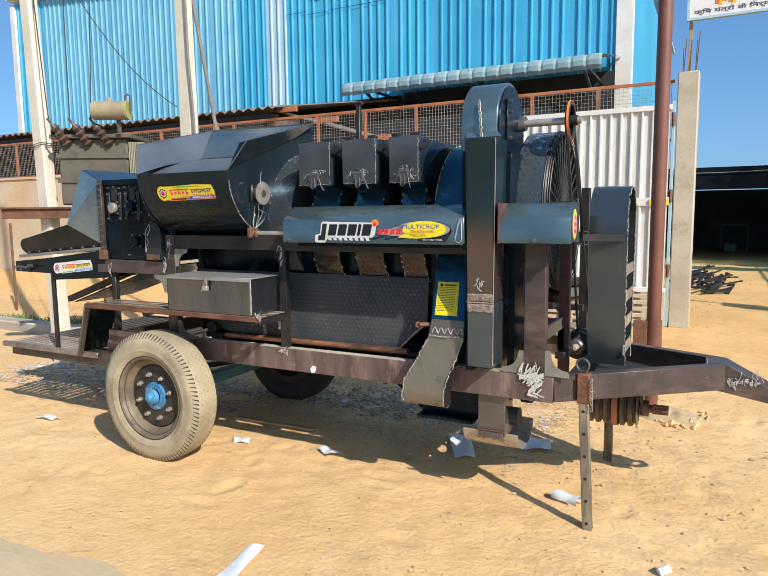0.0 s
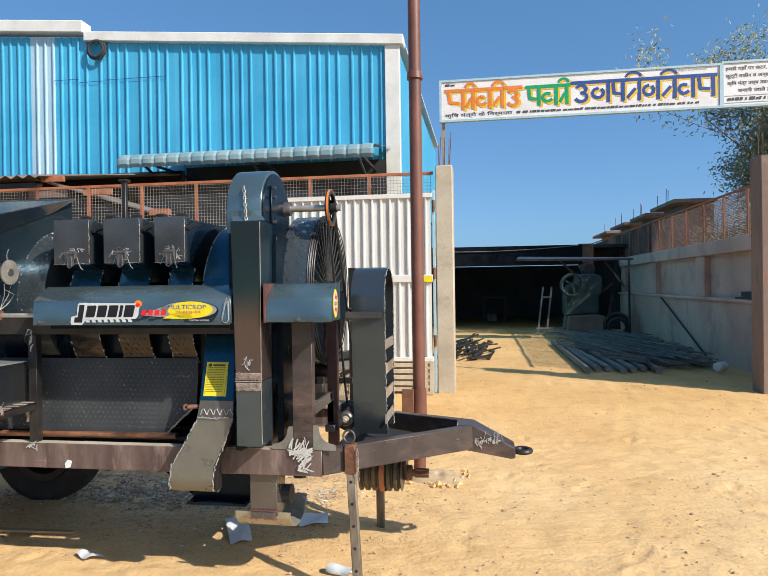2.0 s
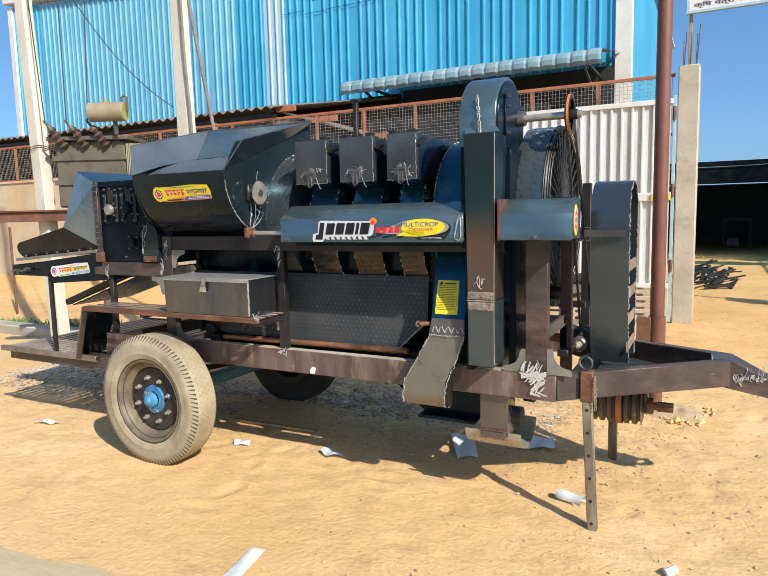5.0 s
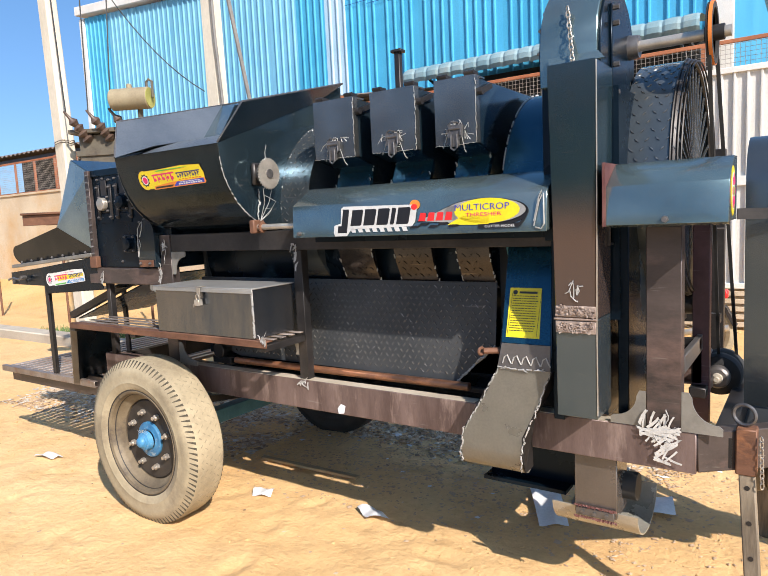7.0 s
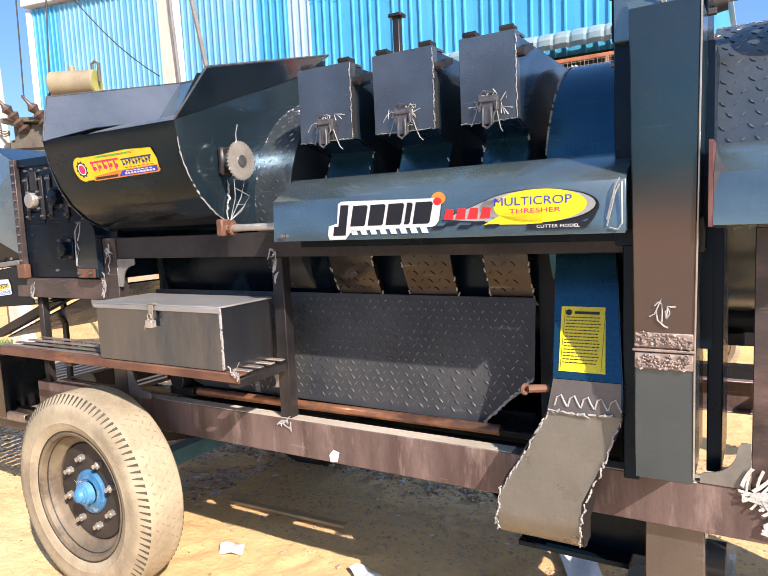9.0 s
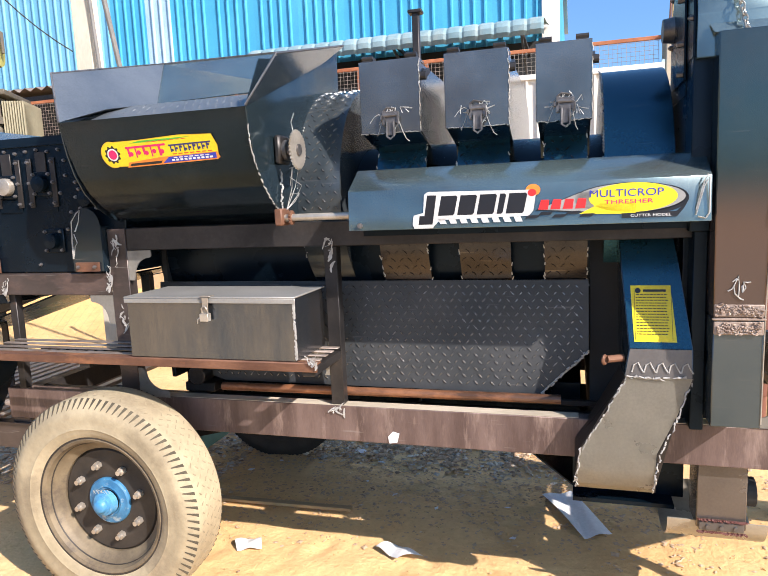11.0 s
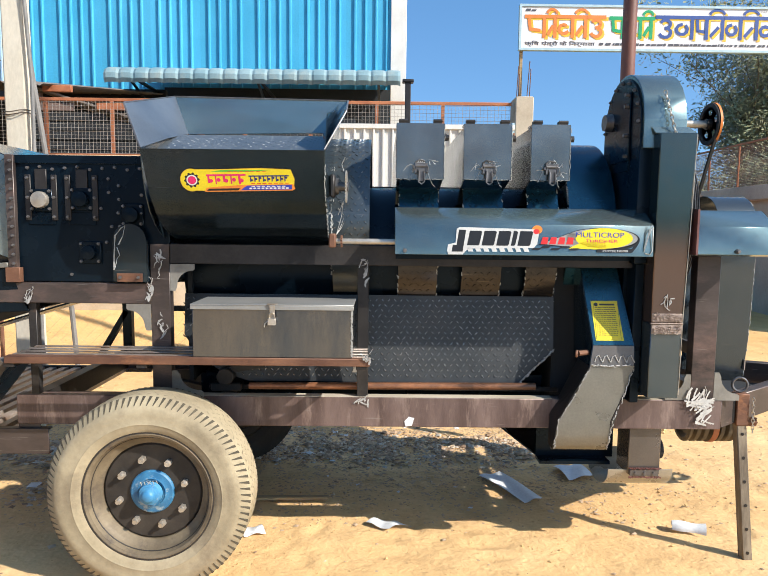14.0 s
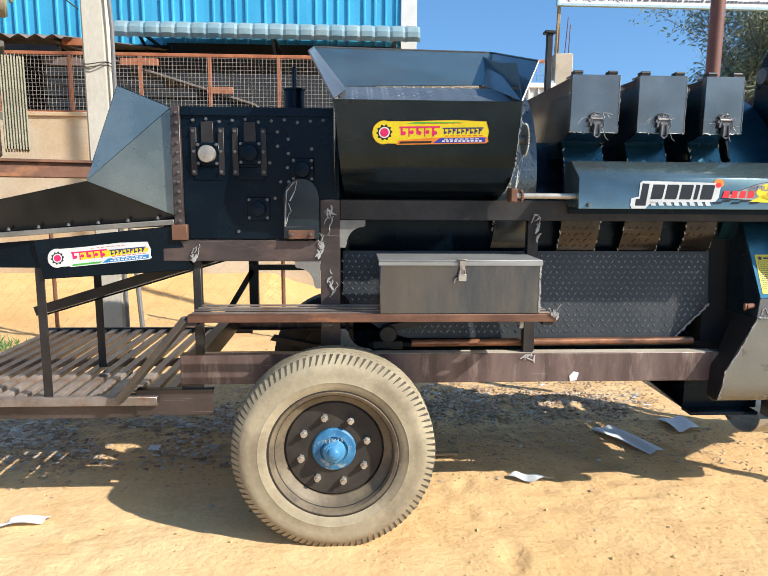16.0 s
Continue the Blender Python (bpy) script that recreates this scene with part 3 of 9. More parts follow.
def beam(bm, p0, p1, w, h, up=(0, 0, 1)):
    """A square bar from p0 to p1, w wide and h high."""
    p0, p1 = Vector(p0), Vector(p1)
    d = (p1 - p0).normalized()
    s = d.cross(Vector(up)).normalized() * (w / 2)
    v = s.cross(d).normalized() * (h / 2)
    q = [bm.verts.new(p + a * s + b * v) for p in (p0, p1) for a, b in ((-1, -1), (1, -1), (1, 1), (-1, 1))]
    for f in ((0, 3, 2, 1), (4, 5, 6, 7), (0, 1, 5, 4), (1, 2, 6, 5), (2, 3, 7, 6), (3, 0, 4, 7)):
        bm.faces.new([q[i] for i in f])


def ragged(bm, pts, r, seed, step=0.007):
    """An uneven broken weld bead along points, as short overlapping stubs."""
    rnd = random.Random(seed)
    pts = [Vector(p) for p in pts]
    for a, b in zip(pts, pts[1:]):
        n = max(1, int((b - a).length / step))
        d = (b - a) / n
        for k in range(n):
            if rnd.random() < 0.12:
                continue
            j = Vector((rnd.uniform(-1, 1), rnd.uniform(-1, 0.3), rnd.uniform(-1, 1))) * r * 0.9
            e = Vector((rnd.uniform(-1, 1), rnd.uniform(-1, 0.2), rnd.uniform(-1, 1))) * r * 0.8
            c = a + d * k + j
            cyl(bm, c, c + d * 1.25 + e, r * rnd.uniform(0.45, 1.15), r * rnd.uniform(0.3, 0.9), 5)


def sag(p0, p1, drop, n=14):
    p0, p1 = Vector(p0), Vector(p1)
    return [p0.lerp(p1, k / n) - Vector((0, 0, drop * 4 * (k / n) * (1 - k / n))) for k in range(n + 1)]


def place_of(ob):
    return ob.location + (place_of(ob.parent) if ob.parent else Vector((0, 0, 0)))


def mesh_from(bm, name, material, at=(0, 0, 0), bevel=0.0):
    if bevel:
        bmesh.ops.recalc_face_normals(bm, faces=bm.faces)
        es = [e for e in bm.edges if len(e.link_faces) == 2 and e.calc_face_angle(0) > 0.6]
        bmesh.ops.bevel(bm, geom=es, offset=bevel, segments=1, affect="EDGES", clamp_overlap=True)
    bmesh.ops.recalc_face_normals(bm, faces=bm.faces)
    bmesh.ops.translate(bm, verts=bm.verts, vec=-Vector(at))
    for f in bm.faces:
        f.smooth = True
    for e in bm.edges:
        e.smooth = len(e.link_faces) == 2 and e.calc_face_angle(0) < 0.62
    me = bpy.data.meshes.new(name)
    bm.to_mesh(me)
    bm.free()
    me.materials.append(material)
    return me


def part(name, bm, material, parent, label="", bevel=0.0):
    ob = new(name, mesh_from(bm, name, material, place_of(parent), bevel))
    ob.parent = parent
    if label:
        ob["label"] = label
    return ob


def piece(name, mesh, parent, m):
    """A repeated part on shared mesh data, at a pose in the world."""
    ob = new(name, mesh)
    ob.parent = parent
    ob.matrix_basis = Matrix.Translation(-place_of(parent)) @ m
    return ob


def thing(name, at, label, category, group="", kind=""):
    ob = new(name)
    ob.location = at
    ob.empty_display_size = 0.1
    return tagged(ob, label, category, group, kind)


def solid(name, bm, material, label, category="", kind="", group="", bevel=0.0):
    """A thing that is one mesh."""
    lo = Vector((min(v.co.x for v in bm.verts), min(v.co.y for v in bm.verts), min(v.co.z for v in bm.verts)))
    hi = Vector((max(v.co.x for v in bm.verts), max(v.co.y for v in bm.verts), 0))
    at = Vector(((lo.x + hi.x) / 2, (lo.y + hi.y) / 2, lo.z))
    ob = new(name, mesh_from(bm, name, material, at, bevel))
    ob.location = at
    return tagged(ob, label, category, group, kind)


def raw(name, verts, faces, material, parent=None, smooth=False):
    me = bpy.data.meshes.new(name)
    me.from_pydata([tuple(v) for v in verts], [], faces)
    me.materials.append(material)
    if smooth:
        me.shade_smooth()
    ob = new(name, me)
    if parent:
        ob.parent = parent
        ob.location = -place_of(parent)
    return ob


def B():
    return bmesh.new()


def flat(bm, pts, o, u, v, t=0.001):
    """A thin printed shape: points in the plane of u and v from o."""
    o, u, v = Vector(o), Vector(u), Vector(v)
    plate(bm, [o + u * a + v * b for a, b in pts], t)


def oval(cx, cy, rx, ry, n=28):
    return [(cx + rx * math.cos(k * math.tau / n), cy + ry * math.sin(k * math.tau / n)) for k in range(n)]


def rect(x0, y0, x1, y1, skew=0.0):
    return [(x0, y0), (x1, y0), (x1 + skew, y1), (x0 + skew, y1)]


def words(name, text, size, o, u, v, material, parent, width=0.0, bold=0.012):
    """Flat lettering in the built-in font, as a mesh."""
    cu = bpy.data.curves.new(name, "FONT")
    cu.body, cu.size, cu.extrude, cu.offset = text, 1.0, 0.0, bold
    tmp = bpy.data.objects.new(name, cu)
    scene.collection.objects.link(tmp)
    bpy.context.view_layer.update()
    me = bpy.data.meshes.new_from_object(tmp.evaluated_get(bpy.context.evaluated_depsgraph_get()))
    bpy.data.objects.remove(tmp)
    xs = [p.co.x for p in me.vertices] or [0, 1]
    k = size / 0.72
    kx = width / (max(xs) - min(xs)) if width else k
    o, u, v = Vector(o), Vector(u), Vector(v)
    for p in me.vertices:
        p.co = o + u * ((p.co.x - min(xs)) * kx) + v * (p.co.y * k) - place_of(parent)
    me.materials.clear()
    me.materials.append(material)
    ob = new(name, me)
    ob.parent = parent
    return ob

# ---- ground ----
def ground_height(x, y):
    k = min(max((y - 4.6) / 4.4, 0), 1)
    rise = 0.10 * k * k * (3 - 2 * k)
    drift = 0.0
    if x < -2.6:
        d = min(max((y - 7.0) / 2.0, 0), 1) * min(max((-2.6 - x) / 1.5, 0), 1)
        drift = 0.30 * d * d
    return rise + drift


def spread(lo, hi, near_lo, near_hi, step, grow=1.16):
    out = list(np.arange(near_lo, near_hi + 1e-6, step))
    s, p = step, near_hi
    while p < hi:
        s *= grow
        p += s
        out.append(min(p, hi))
    s, p = step, near_lo
    while p > lo:
        s *= grow
        p -= s
        out.insert(0, max(p, lo))
    return out


gx, gy = spread(-900, 900, -6.0, 3.4, 0.03, 1.1), spread(-400, 1200, 1.8, 6.6, 0.03, 1.06)
gverts = []
for y in gy:
    for x in gx:
        z = ground_height(x, y)
        if abs(x) < 30 and -2 < y < 40:
            z += 0.014 * noise.noise((x * 1.3, y * 1.3, 0.0)) + 0.008 * noise.noise((x * 4.1, y * 4.1, 3.0)) + 0.0055 * noise.noise((x * 9.5, y * 9.5, 7.0))
            z += 0.008 * max(0.0, noise.noise((x * 6.0, y * 14.0, 11.0))) - 0.006 * max(0.0, noise.noise((x * 3.3, y * 11.0, 17.0)))
            soft = min(max((y - 2.2) / 0.8, 0.15), 1)
            z = ground_height(x, y) + (z - ground_height(x, y)) * soft
        gverts.append((x, y, z - 0.006))
# footprints and scuffs trodden into the sand, and two shallow wheel ruts
ga_ = np.array(gverts)
rs_ = np.random.RandomState(12)
for _ in range(150):
    cx, cy, a = rs_.uniform(-4.5, 3.6), rs_.uniform(2.3, 7.6), rs_.uniform(0, math.pi)
    ln, wd, dp = rs_.uniform(0.09, 0.15), rs_.uniform(0.04, 0.06), rs_.uniform(0.004, 0.011)
    dx, dy = ga_[:, 0] - cx, ga_[:, 1] - cy
    near = np.abs(dx) + np.abs(dy) < 0.5
    u, v = dx[near] * math.cos(a) + dy[near] * math.sin(a), dy[near] * math.cos(a) - dx[near] * math.sin(a)
    r = np.sqrt((u / ln) ** 2 + (v / wd) ** 2)
    ga_[near, 2] += dp * (0.55 * np.exp(-((r - 1.25) / 0.3) ** 2) - np.exp(-(r / 0.85) ** 4))
for x0, sl in ((1.25, 0.16), (2.55, 0.19), (0.2, -0.35)):
    off = ga_[:, 0] - x0 - sl * (ga_[:, 1] - 4.0) - 0.10 * np.sin(ga_[:, 1] * 0.9)
    on = (ga_[:, 1] > 2.6) & (ga_[:, 1] < 12) & (np.abs(off) < 0.4)
    ga_[on, 2] += 0.0035 * (np.exp(-((np.abs(off[on]) - 0.13) / 0.04) ** 2) - 0.9 * np.exp(-(off[on] / 0.085) ** 4)) * (0.6 + 0.4 * np.sin(ga_[on, 1] * 40))
gverts = [tuple(p) for p in ga_]
w = len(gx)
gfaces = [(j * w + i, j * w + i + 1, (j + 1) * w + i + 1, (j + 1) * w + i) for j in range(len(gy) - 1) for i in range(w - 1)]
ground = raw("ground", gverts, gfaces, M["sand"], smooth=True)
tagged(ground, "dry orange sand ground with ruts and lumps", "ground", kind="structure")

# the dusty paved road under the camera, with a ragged sandy edge
rv, rf = [], []
rx = spread(-120, 120, -8, 4, 0.1)
for x in rx:
    e = 2.02 + 0.10 * noise.noise((x * 0.8, 2.0, 0)) + 0.05 * noise.noise((x * 4, 5.0, 0))
    rv += [(x, -7.0, 0.012), (x, e - 0.25, 0.012), (x, e, -0.012)]
for i in range(len(rx) - 1):
    a, b = 3 * i, 3 * i + 3
    rf += [(a, b, b + 1, a + 1), (a + 1, b + 1, b + 2, a + 2)]
road = raw("road", rv, rf, M["road"], smooth=True)
tagged(road, "pale dust-covered paved road with a ragged edge", "road", kind="structure")

# Unseen wall behind the camera, added to shape what the steel reflects.
bm = B()
box(bm, -70, -5.5, -24.6, -24.0, -0.2, 5.8)
box(bm, -5.5, 70, -24.55, -24.05, -0.2, 0.9)
solid("wall_opposite", bm, M["opposite"], "unseen plain wall across the road, added to shape reflections", "wall", "structure")

# ---- compound wall, railing and gate ----
WALL_Y = 9.06
bm = B()
box(bm, -24, -0.44, WALL_Y, WALL_Y + 0.2, -0.3, 2.42)
box(bm, -24, -0.44, WALL_Y - 0.03, WALL_Y + 0.23, 2.42, 2.47)
wall_front = solid("wall_front", bm, M["plaster"], "ochre plastered compound wall with sand against its foot", "wall", "structure", bevel=0.006)

railing = thing("railing", (-6, WALL_Y + 0.1, 2.47), "rust-red railing with square wire mesh on the wall", "railing", kind="structure")
bm = B()
box(bm, -24, -0.4, WALL_Y + 0.05, WALL_Y + 0.09, 3.19, 3.23)
part("top_rail", bm, M["redframe"], railing, bevel=0.003)
bm = B()
box(bm, -24, -0.4, WALL_Y + 0.05, WALL_Y + 0.09, 2.47, 2.5)
part("bottom_rail", bm, M["redframe"], railing, bevel=0.003)
bm = B()
box(bm, -0.022, 0.022, -0.022, 0.022, 0, 0.70)
post_mesh = mesh_from(bm, "post", M["redframe"], bevel=0.003)
for k in range(26):
    piece("post", post_mesh, railing, pose(-1.32 - 0.885 * k, WALL_Y + 0.07, 2.49))


def wire_net(name, x0, x1, z0, z1, y, pitch, r, material, parent, slope=0.0):
    v, f = [], []

    def bar(a, b):
        n = len(v)
        dx, dz = b[0] - a[0], b[1] - a[1]
        d = math.hypot(dx, dz)
        ox, oz = -dz / d * r, dx / d * r
        for p in (a, b):
            v.extend([(p[0] + ox, y, p[1] + oz), (p[0], y - r, p[1]), (p[0] - ox, y, p[1] - oz), (p[0], y + r, p[1])])
        for i in range(4):
            f.append((n + i, n + (i + 1) % 4, n + 4 + (i + 1) % 4, n + 4 + i))

    if slope == 0:
        for k in range(int((x1 - x0) / pitch) + 1):
            bar((x0 + k * pitch, z0), (x0 + k * pitch, z1))
        for k in range(int((z1 - z0) / pitch) + 1):
            bar((x0, z0 + k * pitch), (x1, z0 + k * pitch))
    else:
        h = z1 - z0
        for k in range(int((x1 - x0 + h) / pitch)):
            for s in (1, -1):
                a = x0 - h + k * pitch if s > 0 else x0 + k * pitch
                pa, pb = (a, z0), (a + s * h, z1)
                t0 = max(0, (x0 - pa[0]) / (s * h)) if s > 0 else max(0, (pa[0] - x1) / h)
                t1 = min(1, (x1 - pa[0]) / (s * h)) if s > 0 else min(1, (pa[0] - x0) / h)
                if t1 > t0:
                    bar((pa[0] + (pb[0] - pa[0]) * t0, z0 + h * t0), (pa[0] + (pb[0] - pa[0]) * t1, z0 + h * t1))
    return raw(name, v, f, material, parent)


net = wire_net("wire_mesh", -24, -0.42, 2.5, 3.19, WALL_Y + 0.045, 0.048, 0.0022, M["mesh_wire"], railing)
net["kind"] = "stuff"

# corrugated sheets
def corrugated(name, x0, x1, z0, z1, y, pitch, depth, material, parent, flat_part=0.62, face=-1, top=None):
    """A ribbed sheet: wide pans and narrow trapezium ribs; top may be a function of x."""
    pr, x = [], x0
    while x < x1 - 1e-6:
        a, rib = x, pitch * (1 - flat_part)
        for px, d in ((a, 0), (a + pitch * flat_part, 0), (a + pitch * flat_part + rib * 0.28, 1), (a + pitch * flat_part + rib * 0.72, 1)):
            if px <= x1:
                pr.append((px, y + face * depth * d))
        x += pitch
    pr.append((x1, y))
    v, f = [], []
    for px, py in pr:
        zt = top(px) if top else z1
        v += [(px, py, z0), (px, py, zt), (px, py + 0.012 * -face, z0), (px, py + 0.012 * -face, zt)]
    for i in range(len(pr) - 1):
        a, b = 4 * i, 4 * i + 4
        f += [(a, b, b + 1, a + 1), (a + 2, a + 3, b + 3, b + 2), (a + 1, b + 1, b + 3, a + 3)]
    return raw(name, v, f, material, parent)


gate = thing("gate_leaf", (-1.4, 8.86, 0.12), "white ribbed metal gate leaf folded open along the wall", "gate")
corrugated("upper_sheet", -2.72, -0.42, 1.76, 2.83, 8.88, 0.125, 0.03, M["white"], gate, 0.7)
corrugated("lower_sheet", -2.72, -0.42, 0.62, 1.66, 8.88, 0.125, 0.03, M["white"], gate, 0.7)
for nm, z0, z1 in (("top_bar", 2.83, 2.89), ("middle_bar", 1.66, 1.76), ("bottom_bar", 0.56, 0.62)):
    bm = B()
    box(bm, -2.74, -0.4, 8.84, 8.9, z0, z1)
    part(nm, bm, M["trim"], gate, bevel=0.004)
bm = B()
box(bm, 0, 2.34, 0, 0.03, 0, 0.05)
slat_mesh = mesh_from(bm, "slat", M["dusty_slat"], bevel=0.003)
for k in range(5):
    piece("slat", slat_mesh, gate, pose(-2.74, 8.86, 0.14 + k * 0.085))
for x in (-2.74, -1.6, -0.46):
    bm = B()
    box(bm, x, x + 0.06, 8.845, 8.895, 0.1, 0.56)
    part("stile", bm, M["dusty_slat"], gate, bevel=0.003)
bm = B()
box(bm, -0.62, -0.4, 8.815, 8.835, 1.66, 1.74)
part("sticker", bm, M["s_yellow"], gate, "bright yellow strip")

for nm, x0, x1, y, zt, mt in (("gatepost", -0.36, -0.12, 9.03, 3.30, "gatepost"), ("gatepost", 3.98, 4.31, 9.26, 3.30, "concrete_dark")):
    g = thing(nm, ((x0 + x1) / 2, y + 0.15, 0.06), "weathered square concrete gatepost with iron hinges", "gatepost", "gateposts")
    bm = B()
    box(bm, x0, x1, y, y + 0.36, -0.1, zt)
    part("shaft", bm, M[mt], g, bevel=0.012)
    sx = x0 - 0.05 if x0 < 0 else x1 + 0.01
    bm = B()
    box(bm, sx, sx + 0.04, y - 0.01, y + 0.05, 0.1, zt - 0.35)
    part("gate_angle", bm, M["boardframe"], g, "flaking pale blue angle iron", bevel=0.003)
    for z in (0.75, 1.7, 2.65):
        bm = B()
        cyl(bm, (sx + 0.02, y - 0.03, z), (sx + 0.02, y - 0.03, z + 0.16), 0.022, n=10)
        part("hinge", bm, M["rust"], g)
    for k in range(4):
        bm = B()
        xx = x0 + 0.05 + (x1 - x0 - 0.1) * (k % 2)
        cyl(bm, (xx, y + 0.06 + 0.16 * (k // 2), zt - 0.02), (xx + 0.01 * k, y + 0.06 + 0.16 * (k // 2), zt + 0.3 + 0.07 * k), 0.006, n=6)
        part("rebar", bm, M["rust"], g)
for k in range(5):
    bm = B()
    rx = 4.03 + 0.05 * (k % 3)
    flat(bm, [(0, 0), (0.05, 0.01 * (k % 2)), (0.045, 0.06 + 0.02 * (k % 2)), (0.004, 0.05)], (rx, 9.2585, 1.58 + 0.08 * (k // 3) + 0.01 * k), (1, 0, 0), (0, 0, 1), 0.0008)
    part("paint_mark", bm, M["redframe"], g, "faded red paint smear")
bm = B()
box(bm, 4.42, 5.9, 9.30, 9.34, 0.25, 2.9)
for z in (0.25, 1.55, 2.84):
    box(bm, 4.40, 5.9, 9.27, 9.30, z, z + 0.06)
box(bm, 4.40, 4.46, 9.27, 9.30, 0.25, 2.9)
for k in range(12):
    box(bm, 4.50 + 0.115 * k, 4.53 + 0.115 * k, 9.285, 9.30, 0.32, 2.82)
tagged(solid("gate_leaf", bm, M["boardframe"], "pale blue metal gate leaf beside the gatepost", "gate"))

# sign over the gate
sign = thing("sign_board", (2.0, 9.26, 3.3), "white hand-painted company sign board over the gate", "sign")
bm = B()
box(bm, -0.27, 3.47, 9.25, 9.29, 3.98, 4.52)
part("panel", bm, M["board"], sign, bevel=0.002)
bm = B()
box(bm, 3.52, 4.29, 9.25, 9.29, 3.98, 4.54)
part("panel", bm, M["board"], sign, bevel=0.002)
for x0, x1, z0, z1 in ((-0.3, 3.5, 3.95, 3.98), (-0.3, 3.5, 4.52, 4.55), (-0.3, -0.27, 3.98, 4.52), (3.47, 3.5, 3.98, 4.52),
                       (3.5, 4.32, 3.95, 3.98), (3.5, 4.32, 4.54, 4.57), (3.5, 3.52, 3.98, 4.54), (4.29, 4.32, 3.98, 4.54)):
    bm = B()
    box(bm, x0, x1, 9.235, 9.3, z0, z1)
    part("frame_bar", bm, M["boardframe"], sign)
for x in (-0.25, 4.25):
    bm = B()
    box(bm, x - 0.02, x + 0.02, 9.3, 9.34, 3.2, 4.5)
    part("support", bm, M["wood"], sign, "narrow bare steel support", bevel=0.003)
SU, SV = (1, 0, 0), (0, 0, 1)


stroke_level = [0]


def stroke(bm, pts, o, t):
    for (ax, az), (bx, bz) in zip(pts, pts[1:]):
        stroke_level[0] += 1
        d = math.hypot(bx - ax, bz - az) or 1
        nx, nz = -(bz - az) / d * t / 2, (bx - ax) / d * t / 2
        ex, ez = (bx - ax) / d * t * 0.2, (bz - az) / d * t * 0.2
        flat(bm, [(ax + nx - ex, az + nz - ez), (ax - nx - ex, az - nz - ez), (bx - nx + ex, bz - nz + ez), (bx + nx + ex, bz + nz + ez)], (o[0], o[1] - 0.00012 * (stroke_level[0] % 24), o[2]), SU, SV, 0.00006)


def arc(cx, cz, rx, rz, a0, a1, n=8):
    return [(cx + rx * math.cos(math.radians(a0 + (a1 - a0) * k / n)), cz + rz * math.sin(math.radians(a0 + (a1 - a0) * k / n))) for k in range(n + 1)]


def glyph_shapes(bm, x, z, wd, ht, kind, y, t=0.047):
    """Plain strokes in place of a painted name: a head bar, a stem and a bowl."""
    o = (x, y, z)
    stroke(bm, [(-0.01, ht - t / 2), (wd + 0.02, ht - t / 2)], o, t)
    if kind != 3:
        stroke(bm, [(wd - t / 2, ht - t), (wd - t / 2, 0)], o, t)
    if kind == 0:
        stroke(bm, arc(wd * 0.36, ht * 0.36, wd * 0.3, ht * 0.2, 60, 330), o, t * 0.9)
    elif kind == 1:
        stroke(bm, arc(wd * 0.36, ht * 0.40, wd * 0.3, ht * 0.22, 90, 410), o, t * 0.85)
    elif kind == 2:
        stroke(bm, [(wd * 0.15, ht * 0.8), (wd * 0.22, ht * 0.35), (wd * 0.7, ht * 0.3)], o, t * 0.9)
    elif kind == 3:
        stroke(bm, arc(wd * 0.5, ht * 0.62, wd * 0.28, ht * 0.18, 150, -90), o, t * 0.9)
        stroke(bm, arc(wd * 0.5, ht * 0.25, wd * 0.32, ht * 0.2, 90, -160), o, t * 0.9)
    else:
        stroke(bm, [(wd * 0.1, ht * 0.12), (wd * 0.6, ht * 0.5)], o, t * 0.9)
        stroke(bm, arc(wd * 0.5, ht * 1.05, wd * 0.5, ht * 0.2, 170, 10), o, t * 0.7)


for key, under, x0, z0, ht, glyphs in (("orange", "g_yellow", -0.21, 4.125, 0.29, ((0.27, 2), (0.13, 4), (0.22, 0), (0.16, 4), (0.21, 3))),
                                       ("g_green", "g_yellow", 0.93, 4.125, 0.28, ((0.19, 2), (0.22, 0), (0.13, 4))),
                                       ("g_navy", "g_yellow", 1.55, 4.125, 0.30, ((0.24, 3), (0.25, 1), (0.18, 2), (0.2, 4), (0.23, 1), (0.2, 4), (0.22, 0), (0.24, 2)))):
    for mt, dx, dz, yy in ((under, 0.03, -0.022, 9.248), (key, 0.0, 0.0, 9.245)):
        x = x0
        for wd, kd in glyphs:
            bm = B()
            glyph_shapes(bm, x + dx, z0 + dz, wd, ht, kd, yy)
            part("painted_shape", bm, M[mt], sign)
            x += wd + 0.015


def written_bar(x0, x1, z, h, seed):
    """A row of short plain bars in place of an address or number."""
    rnd = random.Random(seed)
    x = x0
    while x < x1:
        wd = rnd.uniform(0.02, 0.075)
        bm = B()
        flat(bm, rect(x, h * 0.15, x + wd, h * rnd.uniform(0.7, 0.95), 0.01), (0, 9.246, z), SU, SV)
        part("written_bar", bm, M["ink"], sign)
        x += wd + rnd.choice((0.01, 0.012, 0.03))


